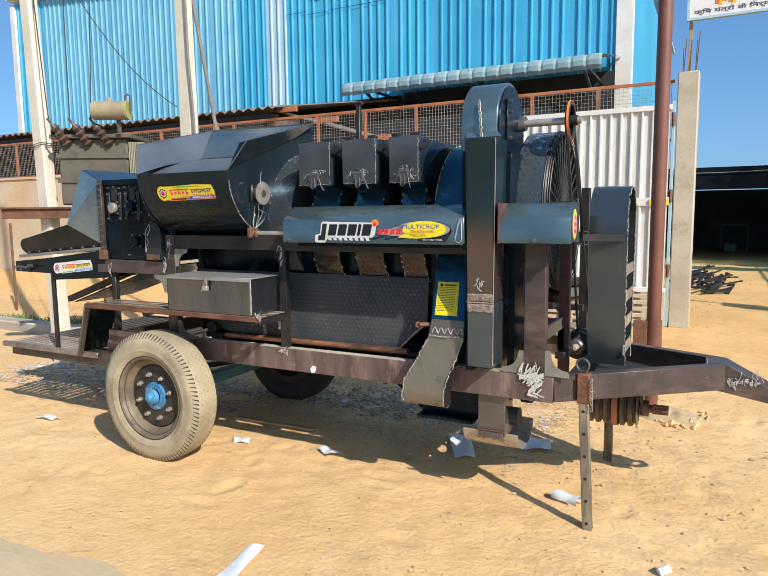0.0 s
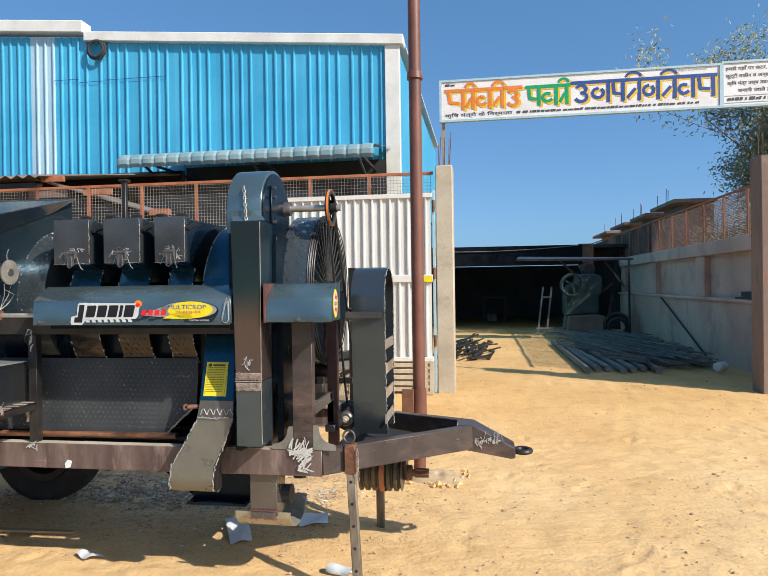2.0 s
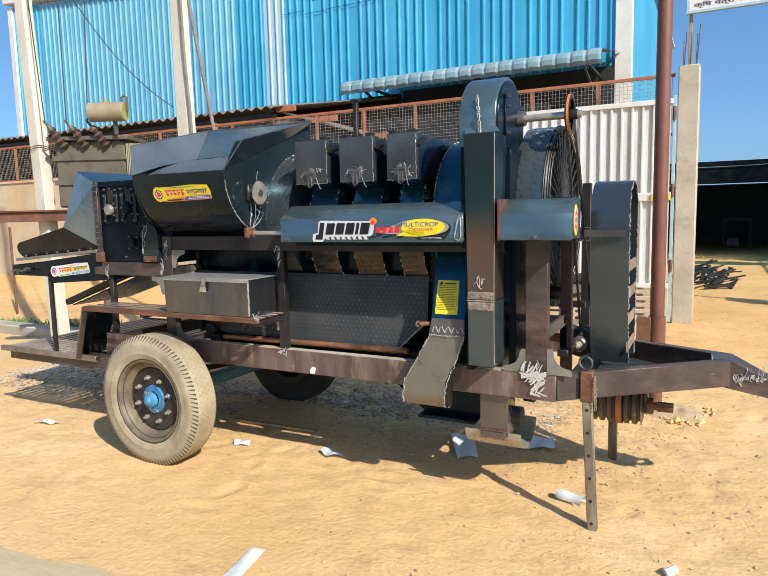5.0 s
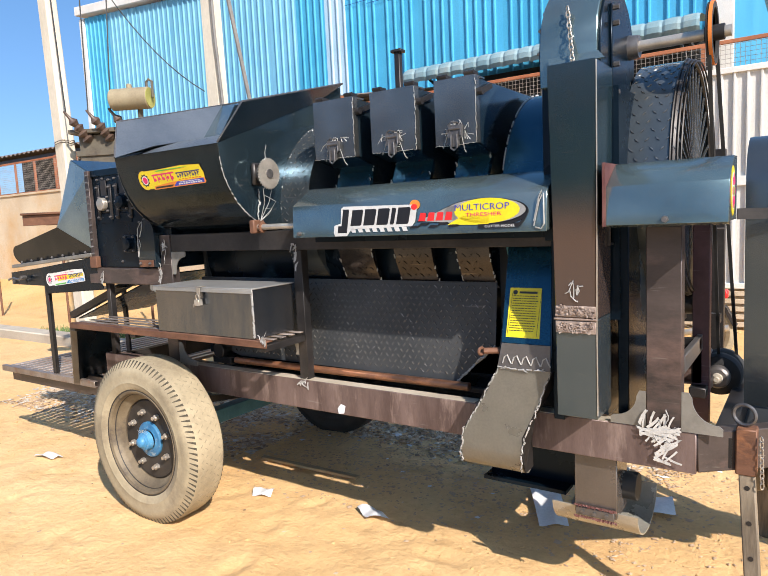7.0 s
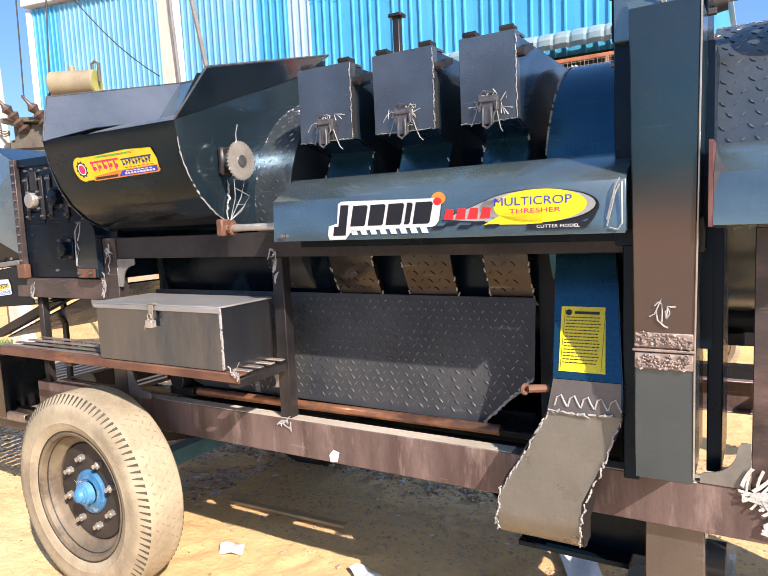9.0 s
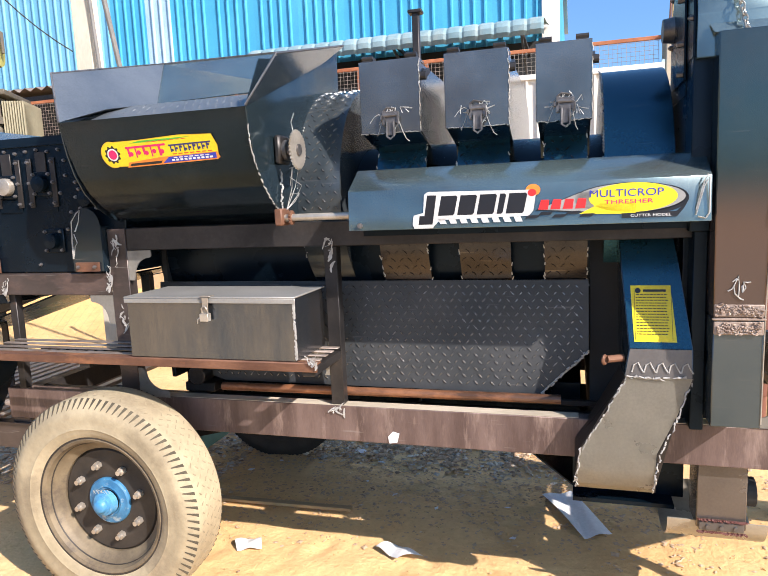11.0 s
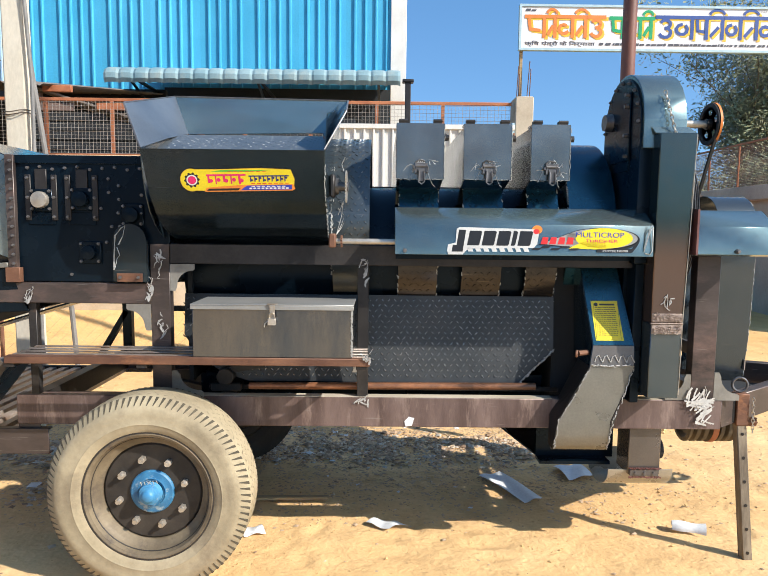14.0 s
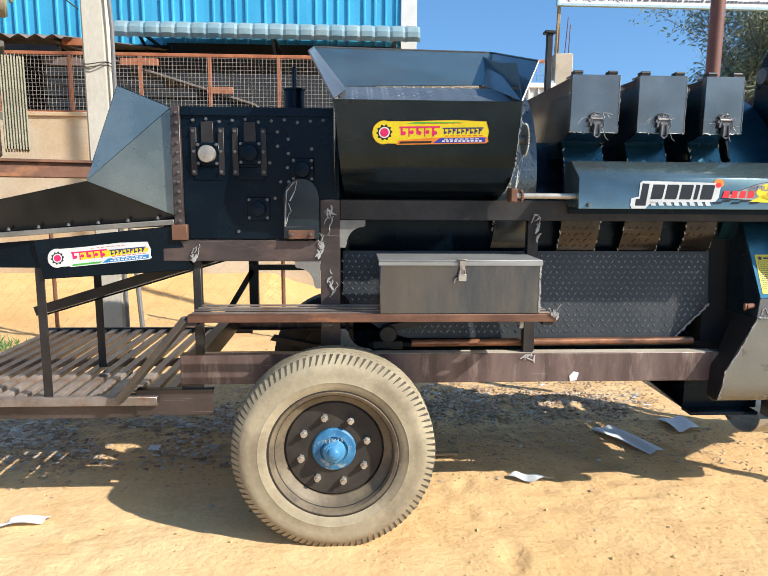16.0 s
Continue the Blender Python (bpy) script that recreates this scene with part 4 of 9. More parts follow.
words("lettering", "\u0915\u0943\u093f\u0937 \u092f\u0902\u0924\u094d\u0930\u094b \u0915\u0947 \u093f\u0928\u0930\u094d\u092e\u093e\u0924\u093e", 0.045, (-0.22, 9.246, 4.02), SU, SV, M["ink"], sign, 0.95)
written_bar(0.78, 3.2, 4.02, 0.042, 5)
written_bar(-0.22, -0.09, 4.455, 0.04, 6)
words("lettering", "CERTIFIED COMPANY", 0.026, (2.82, 9.246, 4.475), SU, SV, M["s_grey"], sign, 0.5, 0.0)
for k, (text, x, wd) in enumerate((("\u0939\u092e\u093e\u0930\u0947 \u092f\u0939\u093e\u0901 \u092a\u0930 \u0915\u091f\u0930, \u0925\u094d\u0930\u0947\u0938\u0930", 3.55, 0.70),
                                   ("\u0915\u0941\u091f\u094d\u091f\u0940 \u092e\u0936\u0940\u0928 \u0935 \u0905\u0928\u094d\u092f \u0938\u092d\u0940", 3.55, 0.68),
                                   ("\u0915\u0943\u093f\u0937 \u092f\u0902\u0924\u094d\u0930 \u0909\u091a\u094d\u091a \u0924\u0915\u0928\u0940\u0915 \u0938\u0947", 3.57, 0.68),
                                   ("\u092c\u0928\u093e\u092f\u0947 \u091c\u093e\u0924\u0947 \u0939\u0948\u0902\u0964", 3.70, 0.44))):
    words("lettering", text, 0.045, (x, 9.246, 4.445 - 0.098 * k), SU, SV, M["ink"], sign, wd)
written_bar(3.56, 4.24, 4.03, 0.055, 9)
bm = B()
flat(bm, rect(3.53, 4.005, 4.28, 4.012), (0, 9.247, 0), SU, SV)
flat(bm, rect(3.53, 4.10, 4.28, 4.106), (0, 9.247, 0), SU, SV)
part("rule_line", bm, M["s_grey"], sign)

# ---- blue factory building ----
factory = thing("factory_building", (-11, 17, 0), "factory hall clad in blue ribbed sheet with white trim", "building")
FY = 15.1


def roof_z(x):
    return 7.42 + (-1.6 - x) * 0.082


bm = B()
box(bm, -22.4, -1.62, FY + 0.06, FY + 12, 0, 7.2)
part("core_wall", bm, M["bluewall"], factory)
for x0, x1, key in ((-22.4, -20.9, "bluewall"), (-20.9, -19.3, "palewall"), (-19.3, -17.6, "palewall"), (-17.6, -16.0, "palewall"), (-16.0, -14.6, "palewall"),
                    (-14.6, -13.3, "palewall"), (-13.3, -12.3, "palewall"), (-12.3, -11.3, "bluewall"), (-11.3, -10.6, "whitewall"), (-10.6, -9.5, "bluewall"), (-9.5, -8.4, "bluewall"),
                    (-8.4, -7.3, "bluewall"), (-7.3, -6.2, "bluewall"), (-6.2, -5.1, "bluewall"), (-5.1, -4.0, "bluewall"), (-4.0, -2.95, "bluewall"), (-2.95, -1.95, "bluewall")):
    corrugated("wall_sheet", x0, x1, 2.2, 7, FY, 0.235, 0.045, M[key], factory, 0.72, top=roof_z)
bm = B()
box(bm, -1.95, -1.6, FY - 0.08, FY + 0.1, 3.2, 7.4)
part("corner_trim", bm, M["trim"], factory, bevel=0.01)
bm = B()
box(bm, -22.55, -22.3, FY - 0.08, FY + 0.1, 0.5, 9.1)
part("corner_trim", bm, M["trim"], factory, bevel=0.01)
bm = B()
prism(bm, [(-9.7, roof_z(-9.7) - 0.12), (-1.5, roof_z(-1.5) - 0.12), (-1.5, roof_z(-1.5) + 0.12), (-9.7, roof_z(-9.7) + 0.12)], "y", FY - 0.15, FY + 0.2)
prism(bm, [(-22.6, roof_z(-22.6) + 0.08), (-9.7, roof_z(-9.7) + 0.08), (-9.7, roof_z(-9.7) + 0.38), (-22.6, roof_z(-22.6) + 0.38)], "y", FY - 0.2, FY + 0.2)
part("gutter", bm, M["trim"], factory, "white gutter along the roof edge", bevel=0.015)
bm = B()
prism(bm, [(-22.6, roof_z(-22.6)), (-1.5, roof_z(-1.5)), (-1.5, roof_z(-1.5) + 0.05), (-22.6, roof_z(-22.6) + 0.05)], "y", FY + 0.2, FY + 12)
part("roof", bm, M["trim"], factory)
bm = B()
torus(bm, (-9.35, FY - 0.12, 7.72), (0, 1, 0), 0.24, 0.035, 30, 8)
torus(bm, (-9.35, FY - 0.16, 7.72), (0, 1, 0), 0.20, 0.03, 30, 8)
part("cable_coil", bm, M["rubber"], factory, "coil of black cable hung under the gutter")
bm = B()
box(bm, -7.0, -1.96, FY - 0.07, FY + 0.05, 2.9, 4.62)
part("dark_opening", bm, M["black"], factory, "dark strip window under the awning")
bm = B()
box(bm, -2.3, -1.62, FY - 0.3, FY - 0.08, 2.4, 3.5)
part("block", bm, M["plaster"], factory, "beige plastered block below the trim", bevel=0.01)
bm = B()
for x0, x1, z in ((-10.6, -9.9, 7.02), (-9.9, -9.2, 6.93), (-9.2, -7.5, 6.95)):
    box(bm, x0, x1, FY - 0.052, FY - 0.046, z, z + 0.012)
part("lap_seam", bm, M["g_navy"], factory, "thin dark lap seam between sheets")
# curved edge awning
av, af = [], []
AX0, AX1, NP, SUB = -7.2, -1.8, 20, 6
for i in range(NP * SUB + 1):
    x = AX0 + (AX1 - AX0) * i / (NP * SUB)
    bulge = 0.022 * max(0.0, math.sin(math.pi * (i % SUB) / SUB)) ** 0.3
    for y, z in ((12.36, 4.13), (12.31, 4.20), (12.31, 4.29), (12.36, 4.37), (12.46, 4.42), (13.4, 4.58), (15.0, 4.90)):
        av.append((x, y - bulge, z + bulge * 0.5))
for i in range(NP * SUB):
    for q in range(6):
        a = i * 7 + q
        af.append((a, a + 7, a + 8, a + 1))
raw("awning", av, af, M["awning"], factory)["label"] = "faded pale blue ribbed awning sheet"
for x in (-6.9, -4.5, -2.2):
    bm = B()
    beam(bm, (x, 12.6, 4.36), (x, FY, 4.36), 0.05, 0.05)
    beam(bm, (x, 12.7, 4.32), (x, FY, 3.6), 0.04, 0.04)
    part("awning_bracket", bm, M["bar"], factory)

# dark open shed left of the hall
shed = thing("lean_to_shed", (-13.5, 11.5, 0), "low dark open shed with old ribbed roof sheets", "shed")
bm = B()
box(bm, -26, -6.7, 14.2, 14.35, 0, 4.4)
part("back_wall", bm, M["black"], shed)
sv, sf = [], []
for i in range(361):
    x = -26 + i * 0.0535
    b = 0.03 * math.sin(i * math.pi / 2)
    sv += [(x, 9.3, 3.45 + b), (x, 14.4, 4.35 + b)]
for i in range(360):
    sf.append((2 * i, 2 * i + 2, 2 * i + 3, 2 * i + 1))
raw("roof_sheet", sv, sf, M["shedroof"], shed, True)
bm = B()
box(bm, -26, -6.9, 9.42, 9.48, 3.30, 3.37)
part("eave_beam", bm, M["bar"], shed)
for x in (-22, -18.5, -15, -11.5, -8.2):
    bm = B()
    box(bm, x, x + 0.08, 9.35, 9.43, 0, 3.3)
    part("shed_post", bm, M["redframe"], shed)
lean = thing("roof_slope", (-6.0, 10.6, 2.4), "sloping old rusty roof with stacked sheets behind the railing", "roof")
bm = B()
prism(bm, [(-7.2, 3.50), (-4.35, 2.65), (-4.35, 2.68), (-7.2, 3.53)], "y", 9.62, 11.6)
part("roof_sheet", bm, M["shedroof"], lean, bevel=0.004)
# Lower sheets and the wall under them are black to hold the shade.
for k in range(7):
    bm = B()
    zt = 3.40 - 0.135 * k
    xr = min(-4.4, -7.2 + (3.47 - zt) / 0.298)
    box(bm, -7.2, xr, 9.66 + 0.012 * (k % 2), 9.72, zt - 0.11, zt)
    part("stacked_sheet", bm, M["netting" if k < 2 else "black"], lean, bevel=0.004)
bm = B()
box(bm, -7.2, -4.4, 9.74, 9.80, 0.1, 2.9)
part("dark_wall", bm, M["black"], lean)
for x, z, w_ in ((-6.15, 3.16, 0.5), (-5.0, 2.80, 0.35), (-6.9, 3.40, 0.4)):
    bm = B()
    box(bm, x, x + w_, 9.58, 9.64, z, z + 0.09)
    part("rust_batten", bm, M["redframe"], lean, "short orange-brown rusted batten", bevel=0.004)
# Black box standing in for the shaded interior behind the railing.
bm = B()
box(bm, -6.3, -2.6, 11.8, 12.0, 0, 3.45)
solid("wall_yard", bm, M["black"], "near-black backing for the shaded interior behind the mesh railing", "wall", "structure")

# ---- yard on the far side of the gate ----
bm = B()
box(bm, 4.65, 4.85, 9.75, 27, -0.1, 1.27)
box(bm, 4.78, 4.9, 9.75, 27, 1.27, 2.12)
box(bm, 4.62, 4.9, 9.75, 27, 2.12, 2.38)
box(bm, 4.58, 4.85, 9.75, 27, 1.24, 1.3)
for k in range(5):
    y = 10.0 + k * 3.62
    box(bm, 4.66, 4.79, y, y + 0.5, 1.3, 2.12)
wall_yard_side = solid("wall_side", bm, M["side_wall"], "stained concrete side wall with recessed panels and pilasters", "wall", "structure", bevel=0.008)
side_rail = thing("yard_railing", (4.75, 18, 2.38), "rusty railing with sheets on the side wall", "railing", kind="structure")
bm = B()
box(bm, 4.74, 4.78, 9.8, 31, 3.19, 3.225)
part("top_rail", bm, M["redframe"], side_rail)
bm = B()
box(bm, -0.022, -0.0, -0.022, 0.022, 0, 0.82)
rp = mesh_from(bm, "post", M["redframe"])
for k in range(19):
    piece("post", rp, side_rail, pose(4.76, 10.6 + k * 1.1, 2.38))
def net_along(name, y0, y1, z0, z1, x, pitch, r, material, parent):
    v, f = [], []
    lines = [((y0 + k * pitch, z0), (y0 + k * pitch, z1)) for k in range(int((y1 - y0) / pitch) + 1)]
    lines += [((y0, z0 + k * pitch), (y1, z0 + k * pitch)) for k in range(int((z1 - z0) / pitch) + 1)]
    for a, b in lines:
        n = len(v)
        up = a[0] == b[0]
        for p in (a, b):
            for d, e in ((r, 0), (0, -r), (-r, 0), (0, r)):
                v.append((x + e, p[0] + (d if up else 0), p[1] + (0 if up else d)))
        f += [(n + i, n + (i + 1) % 4, n + 4 + (i + 1) % 4, n + 4 + i) for i in range(4)]
    ob = raw(name, v, f, material, parent)
    ob["kind"] = "stuff"
    ob["label"] = "brown shade netting behind the posts"
    return ob


net_along("netting", 10.0, 30.0, 2.40, 3.18, 4.81, 0.030, 0.0034, M["netting"], side_rail)
for y0, y1, zt in ((18.2, 19.4, 3.12), (20.2, 22.0, 3.02), (24.0, 25.2, 3.15)):
    bm = B()
    box(bm, 4.825, 4.831, y0, y1, 2.42, zt)
    part("netting_patch", bm, M["netting"], side_rail, "doubled brown shade netting")
steps = thing("neighbour_building", (5.9, 20, 0), "low concrete rooms with overhanging slabs and bare rebar", "building")
for k in range(4):
    y0, y1, z0 = ((27.3, 30.5, 3.62), (23.9, 26.4, 3.66), (20.9, 23.0, 3.66), (17.9, 20.3, 3.70))[k]
    bm = B()
    box(bm, 5.7, 6.5, y0 + 0.6, y1, 0, z0)
    part("room_wall", bm, M["plaster_red"], steps)
    # Slabs take the dark concrete to paint in their shaded edges.
    bm = B()
    box(bm, 5.3, 6.4, y0, y1, z0, z0 + 0.10)
    part("roof_slab", bm, M["concrete_dark"], steps, bevel=0.01)
    for j in range(3 if k else 1):
        bm = B()
        cyl(bm, (5.4 + 0.1 * (j % 2), y0 + 0.9 + 0.55 * j, z0), (5.42 + 0.1 * (j % 2), y0 + 0.92 + 0.55 * j, z0 + 0.45 + 0.12 * (j % 2)), 0.009, n=5)
        part("rebar", bm, M["rust"], steps)

workshop = thing("workshop_shed", (1.5, 24, 0), "dark open workshop shed at the back of the yard", "shed")
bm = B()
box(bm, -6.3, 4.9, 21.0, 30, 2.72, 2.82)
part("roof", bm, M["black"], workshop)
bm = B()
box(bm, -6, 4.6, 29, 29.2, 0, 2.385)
part("back_wall", bm, M["shaded_wall"], workshop)
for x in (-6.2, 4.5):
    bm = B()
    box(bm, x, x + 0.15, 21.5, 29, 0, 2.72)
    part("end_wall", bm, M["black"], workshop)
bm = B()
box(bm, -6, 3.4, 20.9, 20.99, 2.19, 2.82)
part("fascia", bm, M["fascia_black"], workshop)
bm = B()
box(bm, 3.3, 3.75, 20.95, 21.05, 2.05, 2.85)
part("rusty_sheet", bm, M["rust"], workshop, "torn red-brown rusty sheet end", bevel=0.004)
bm = B()
rod(bm, sag((-2.6, 20.86, 2.76), (3.3, 20.86, 2.80), 0.12), 0.012, 5)
part("cable", bm, M["cable"], workshop)
bench = thing("work_frame", (0.75, 26.6, 0.1), "dim pale metal work frame inside the shed", "frame")
for x in (0.3, 1.15):
    bm = B()
    box(bm, x, x + 0.05, 26.5, 26.55, 0.05, 1.02)
    part("leg", bm, M["cable"], bench)
bm = B()
box(bm, 0.3, 1.2, 26.5, 26.95, 1.02, 1.07)
part("top", bm, M["cable"], bench)
bm = B()
box(bm, 0.42, 0.85, 26.4, 26.8, 0.05, 0.42)
solid("steel_drum_box", bm, M["pipe"], "dim grey box on the shed floor", "box", bevel=0.05)
for x in (-2.5, 3.3):
    bm = B()
    box(bm, x, x + 0.1, 21, 21.1, 0, 2.6)
    part("column", bm, M["dark"], workshop)
bm = B()
plate(bm, [(1.15, 16.9, 2.20), (4.0, 16.7, 2.16), (4.1, 17.6, 2.22), (1.25, 17.9, 2.30)], 0.05)
beam(bm, (4.0, 17.2, 0.1), (4.0, 17.2, 2.2), 0.05, 0.05, (1, 0, 0))
beam(bm, (2.75, 17.3, 1.75), (2.3, 17.3, 2.2), 0.05, 0.05, (0, 1, 0))
beam(bm, (3.9, 17.3, 1.5), (3.4, 17.3, 2.2), 0.05, 0.05, (0, 1, 0))
solid("canopy", bm, M["bar"], "flat rusty sheet canopy on a post", "canopy")

press = thing("power_press", (3.2, 19.2, 0.05), "old green power press with a flywheel on a concrete block", "machine")
bm = B()
prism(bm, [(2.62, 0.05), (3.72, 0.05), (3.66, 0.42), (3.70, 0.66), (3.42, 0.70), (2.7, 0.66)], "y", 18.8, 19.9)
part("plinth", bm, M["plaster_red"], press, "stained concrete plinth", bevel=0.03)
bm = B()
prism(bm, [(2.62, 0.66), (3.58, 0.70), (3.58, 1.25), (3.66, 1.30), (3.66, 1.78), (3.45, 1.88), (3.05, 1.86), (2.95, 1.60), (2.70, 1.55), (2.62, 1.2)], "y", 19.0, 19.75)
part("frame", bm, M["press"], press, bevel=0.05)
bm = B()
cyl(bm, (3.30, 19.05, 2.0), (3.30, 19.55, 2.0), 0.17, n=18)
box(bm, 3.15, 3.45, 19.1, 19.5, 1.85, 1.9)
part("motor", bm, M["bar"], press, "dark electric motor", bevel=0.01)
bm = B()
torus(bm, (2.80, 18.8, 1.55), (0, 1, 0), 0.30, 0.05, 32, 8)
for k in range(5):
    a = k * math.tau / 5
    beam(bm, (2.80, 18.8, 1.55), (2.80 + 0.28 * math.cos(a), 18.8, 1.55 + 0.28 * math.sin(a)), 0.05, 0.05, (0, 1, 0))
cyl(bm, (2.80, 18.72, 1.55), (2.80, 19.05, 1.55), 0.075, n=14)
part("flywheel", bm, M["press"], press)
bm = B()
beam(bm, (3.72, 19.0, 0.15), (3.95, 19.1, 1.25), 0.06, 0.06, (0, 1, 0))
beam(bm, (3.66, 19.0, 1.35), (3.95, 19.0, 1.60), 0.05, 0.05, (0, 1, 0))
part("strut", bm, M["bar"], press)
bm = B()
torus(bm, (3.98, 18.7, 0.42), (0.2, 1, 0), 0.30, 0.07, 28, 8)
torus(bm, (4.0, 18.62, 0.36), (0.3, 1, 0.1), 0.24, 0.06, 28, 8)
solid("wire_coil", bm, M["bar"], "dark coil of wire by the press", "wire coil")
bm = B()
for x in (1.85, 2.1):
    beam(bm, (x, 19.2, 0.05), (x + 0.2, 19.5, 1.5), 0.045, 0.045, (0, 1, 0))
beam(bm, (1.8, 19.1, 0.30), (2.65, 19.1, 0.30), 0.05, 0.05)
beam(bm, (1.8, 19.1, 0.16), (2.65, 19.1, 0.16), 0.05, 0.05)
beam(bm, (2.0, 19.4, 1.2), (2.3, 19.4, 1.2), 0.05, 0.05)
beam(bm, (2.62, 19.1, 0.05), (2.66, 19.1, 0.9), 0.05, 0.05, (0, 1, 0))
solid("steel_rack", bm, M["cable"], "pale metal rack leaning by the press", "rack")
bm = B()
box(bm, 4.60, 4.78, 10.9, 11.9, 1.302, 1.34)
box(bm, 4.62, 4.78, 11.0, 11.7, 1.342, 1.43)
solid("steel_stack", bm, M["bar"], "dark stack of flat steel on the wall ledge", "steel", bevel=0.004)
bm = B()
beam(bm, (4.60, 13.4, 0.15), (4.60, 16.6, 1.25), 0.025, 0.025, (1, 0, 0))
solid("leaning_bar", bm, M["bar"], "long thin bar leaning on the side wall", "bar")
bm = B()
cyl(bm, (4.05, 11.2, 0.20), (4.23, 11.32, 0.22), 0.085, 0.07, 14)
solid("torn_sack", bm, M["paper"], "small crumpled pale sack by the scrap heap", "sack", bevel=0.02)

# bars and pipes lying in the yard
random.seed(11)
bm = B()
cyl(bm, (0, 0, 0), (0, 5.2, 0), 0.055, n=10)
long_pipe = mesh_from(bm, "steel_pipe", M["pipe"])
for k in range(7):
    ob = new("steel_pipe", long_pipe)
    ob.matrix_basis = pose(2.0 + 0.19 * k, 11.1 + 0.12 * (k % 3), 0.155, 0, 0, random.uniform(-2, 3))
    tagged(ob, "long dull steel pipe lying on the sand", "pipe", "pipes in the yard")
bm = B()
for k in range(300):
    x, y = random.uniform(2.9, 4.4), random.uniform(11.2, 17.0)
    a = random.uniform(0.1, 0.6)
    ln = random.uniform(0.8, 2.6)
    z = 0.1 + random.uniform(0.02, 0.22)
    p1 = (min(x - ln * math.sin(a), 4.6), y + ln * math.cos(a), z + random.uniform(-0.04, 0.05))
    beam(bm, (x, y, z), p1, random.uniform(0.015, 0.05), random.uniform(0.012, 0.04))
tagged(solid("scrap_bars", bm, M["pipe"], "tangled heap of dark scrap bars by the wall", "scrap metal", "stuff"))
bm = B()
for k in range(70):
    x, y = random.uniform(-0.55, 0.40), random.uniform(12.6, 16.0)
    a = random.gauss(0.25, 0.35)
    ln = random.uniform(0.5, 1.7)
    z = 0.1 + 0.24 * max(0.0, 1 - abs(x + 0.25) / 0.6) * random.random()
    beam(bm, (x, y, z), (x + ln * math.sin(a) * 0.5, y + ln * math.cos(a), z + random.uniform(-0.03, 0.05)), random.uniform(0.02, 0.055), random.uniform(0.015, 0.04))
tagged(solid("scrap_offcuts", bm, M["bar"], "small heap of dark steel offcuts in the yard", "scrap metal", "stuff"))

# ---- brown mast, cement poles, transformer ----
mast = thing("steel_mast", (-0.26, 5.4, 0), "tall oxide-red steel pipe mast with a base sleeve", "mast")
bm = B()
cyl(bm, (-0.26, 5.4, 0.0), (-0.26, 5.4, 9.0), 0.052, n=20)
part("tube", bm, M["brownpole"], mast)
for z in (0.25, 3.35, 4.6):
    bm = B()
    cyl(bm, (-0.26, 5.4, z), (-0.26, 5.4, z + (0.5 if z < 1 else 0.06)), 0.068, 0.062, n=20)
    part("sleeve", bm, M["brownpole"], mast)
bm = B()
box(bm, -0.40, -0.3, 5.34, 5.37, 0.45, 0.75)
part("base_plate", bm, M["rust"], mast, bevel=0.003)


def cement_pole(x, y, lean=0.0):
    p = thing("utility_pole", (x, y, 0), "tapered rectangular cement utility pole", "pole", "cement poles")
    bm = B()
    v = []
    for z, a, b in ((-0.2, 0.092, 0.068), (8.5, 0.06, 0.045)):
        v.append([bm.verts.new((x + s * a + lean * z, y + q * b, z)) for s, q in ((-1, -1), (1, -1), (1, 1), (-1, 1))])
    bm.faces.new(v[0][::-1])
    bm.faces.new(v[1])
    for i in range(4):
        bm.faces.new((v[0][i], v[0][(i + 1) % 4], v[1][(i + 1) % 4], v[1][i]))
    part("shaft", bm, M["pole"], p, bevel=0.015)
    bm = B()
    for z in (2.35, 2.37):
        rod(bm, [(x + 2.36 * lean + 0.108 * math.cos(k * math.tau / 16), y + 0.085 * math.sin(k * math.tau / 16), z + 0.01 * math.sin(k)) for k in range(17)], 0.004, 5)
    part("binding_wire", bm, M["wire"], p)
    return p


cement_pole(-4.800, 5.24, -0.008)
cement_pole(-6.20, 4.60, -0.045)
bm = B()
rod(bm, [(-4.910, 6.2, 0.1), (-4.940, 6.14, 1.0), (-5.010, 5.99, 2.0), (-5.070, 5.84, 3.0), (-5.130, 5.69, 4.0), (-5.320, 5.24, 7.0)], 0.022, 8)
solid("conduit_pipe", bm, M["cable"], "grey conduit pipe leaning on the pole", "pipe")
bm = B()
rod(bm, [(-4.775, 5.16, 6.5), (-4.715, 5.16, 3.2), (-4.685, 5.17, 2.6), (-4.695, 5.18, 1.6), (-4.695, 5.2, 0.1)], 0.014, 8)
solid("earth_cable", bm, M["cable"], "grey cable clipped to the cement pole", "cable")

TU = Vector((0.887, 0.462, 0))
TV = Vector((-0.462, 0.887, 0))
TC = Vector((-5.760, 4.906, 0))


def tpt(u, v, z):
    p = TC + TU * u + TV * v
    return (p.x, p.y, z)


def tbox(bm, u0, u1, v0, v1, z0, z1):
    q = [bm.verts.new(tpt(u, v, z)) for z in (z0, z1) for u, v in ((u0, v0), (u1, v0), (u1, v1), (u0, v1))]
    for f in ((0, 3, 2, 1), (4, 5, 6, 7), (0, 1, 5, 4), (1, 2, 6, 5), (2, 3, 7, 6), (3, 0, 4, 7)):
        bm.faces.new([q[i] for i in f])


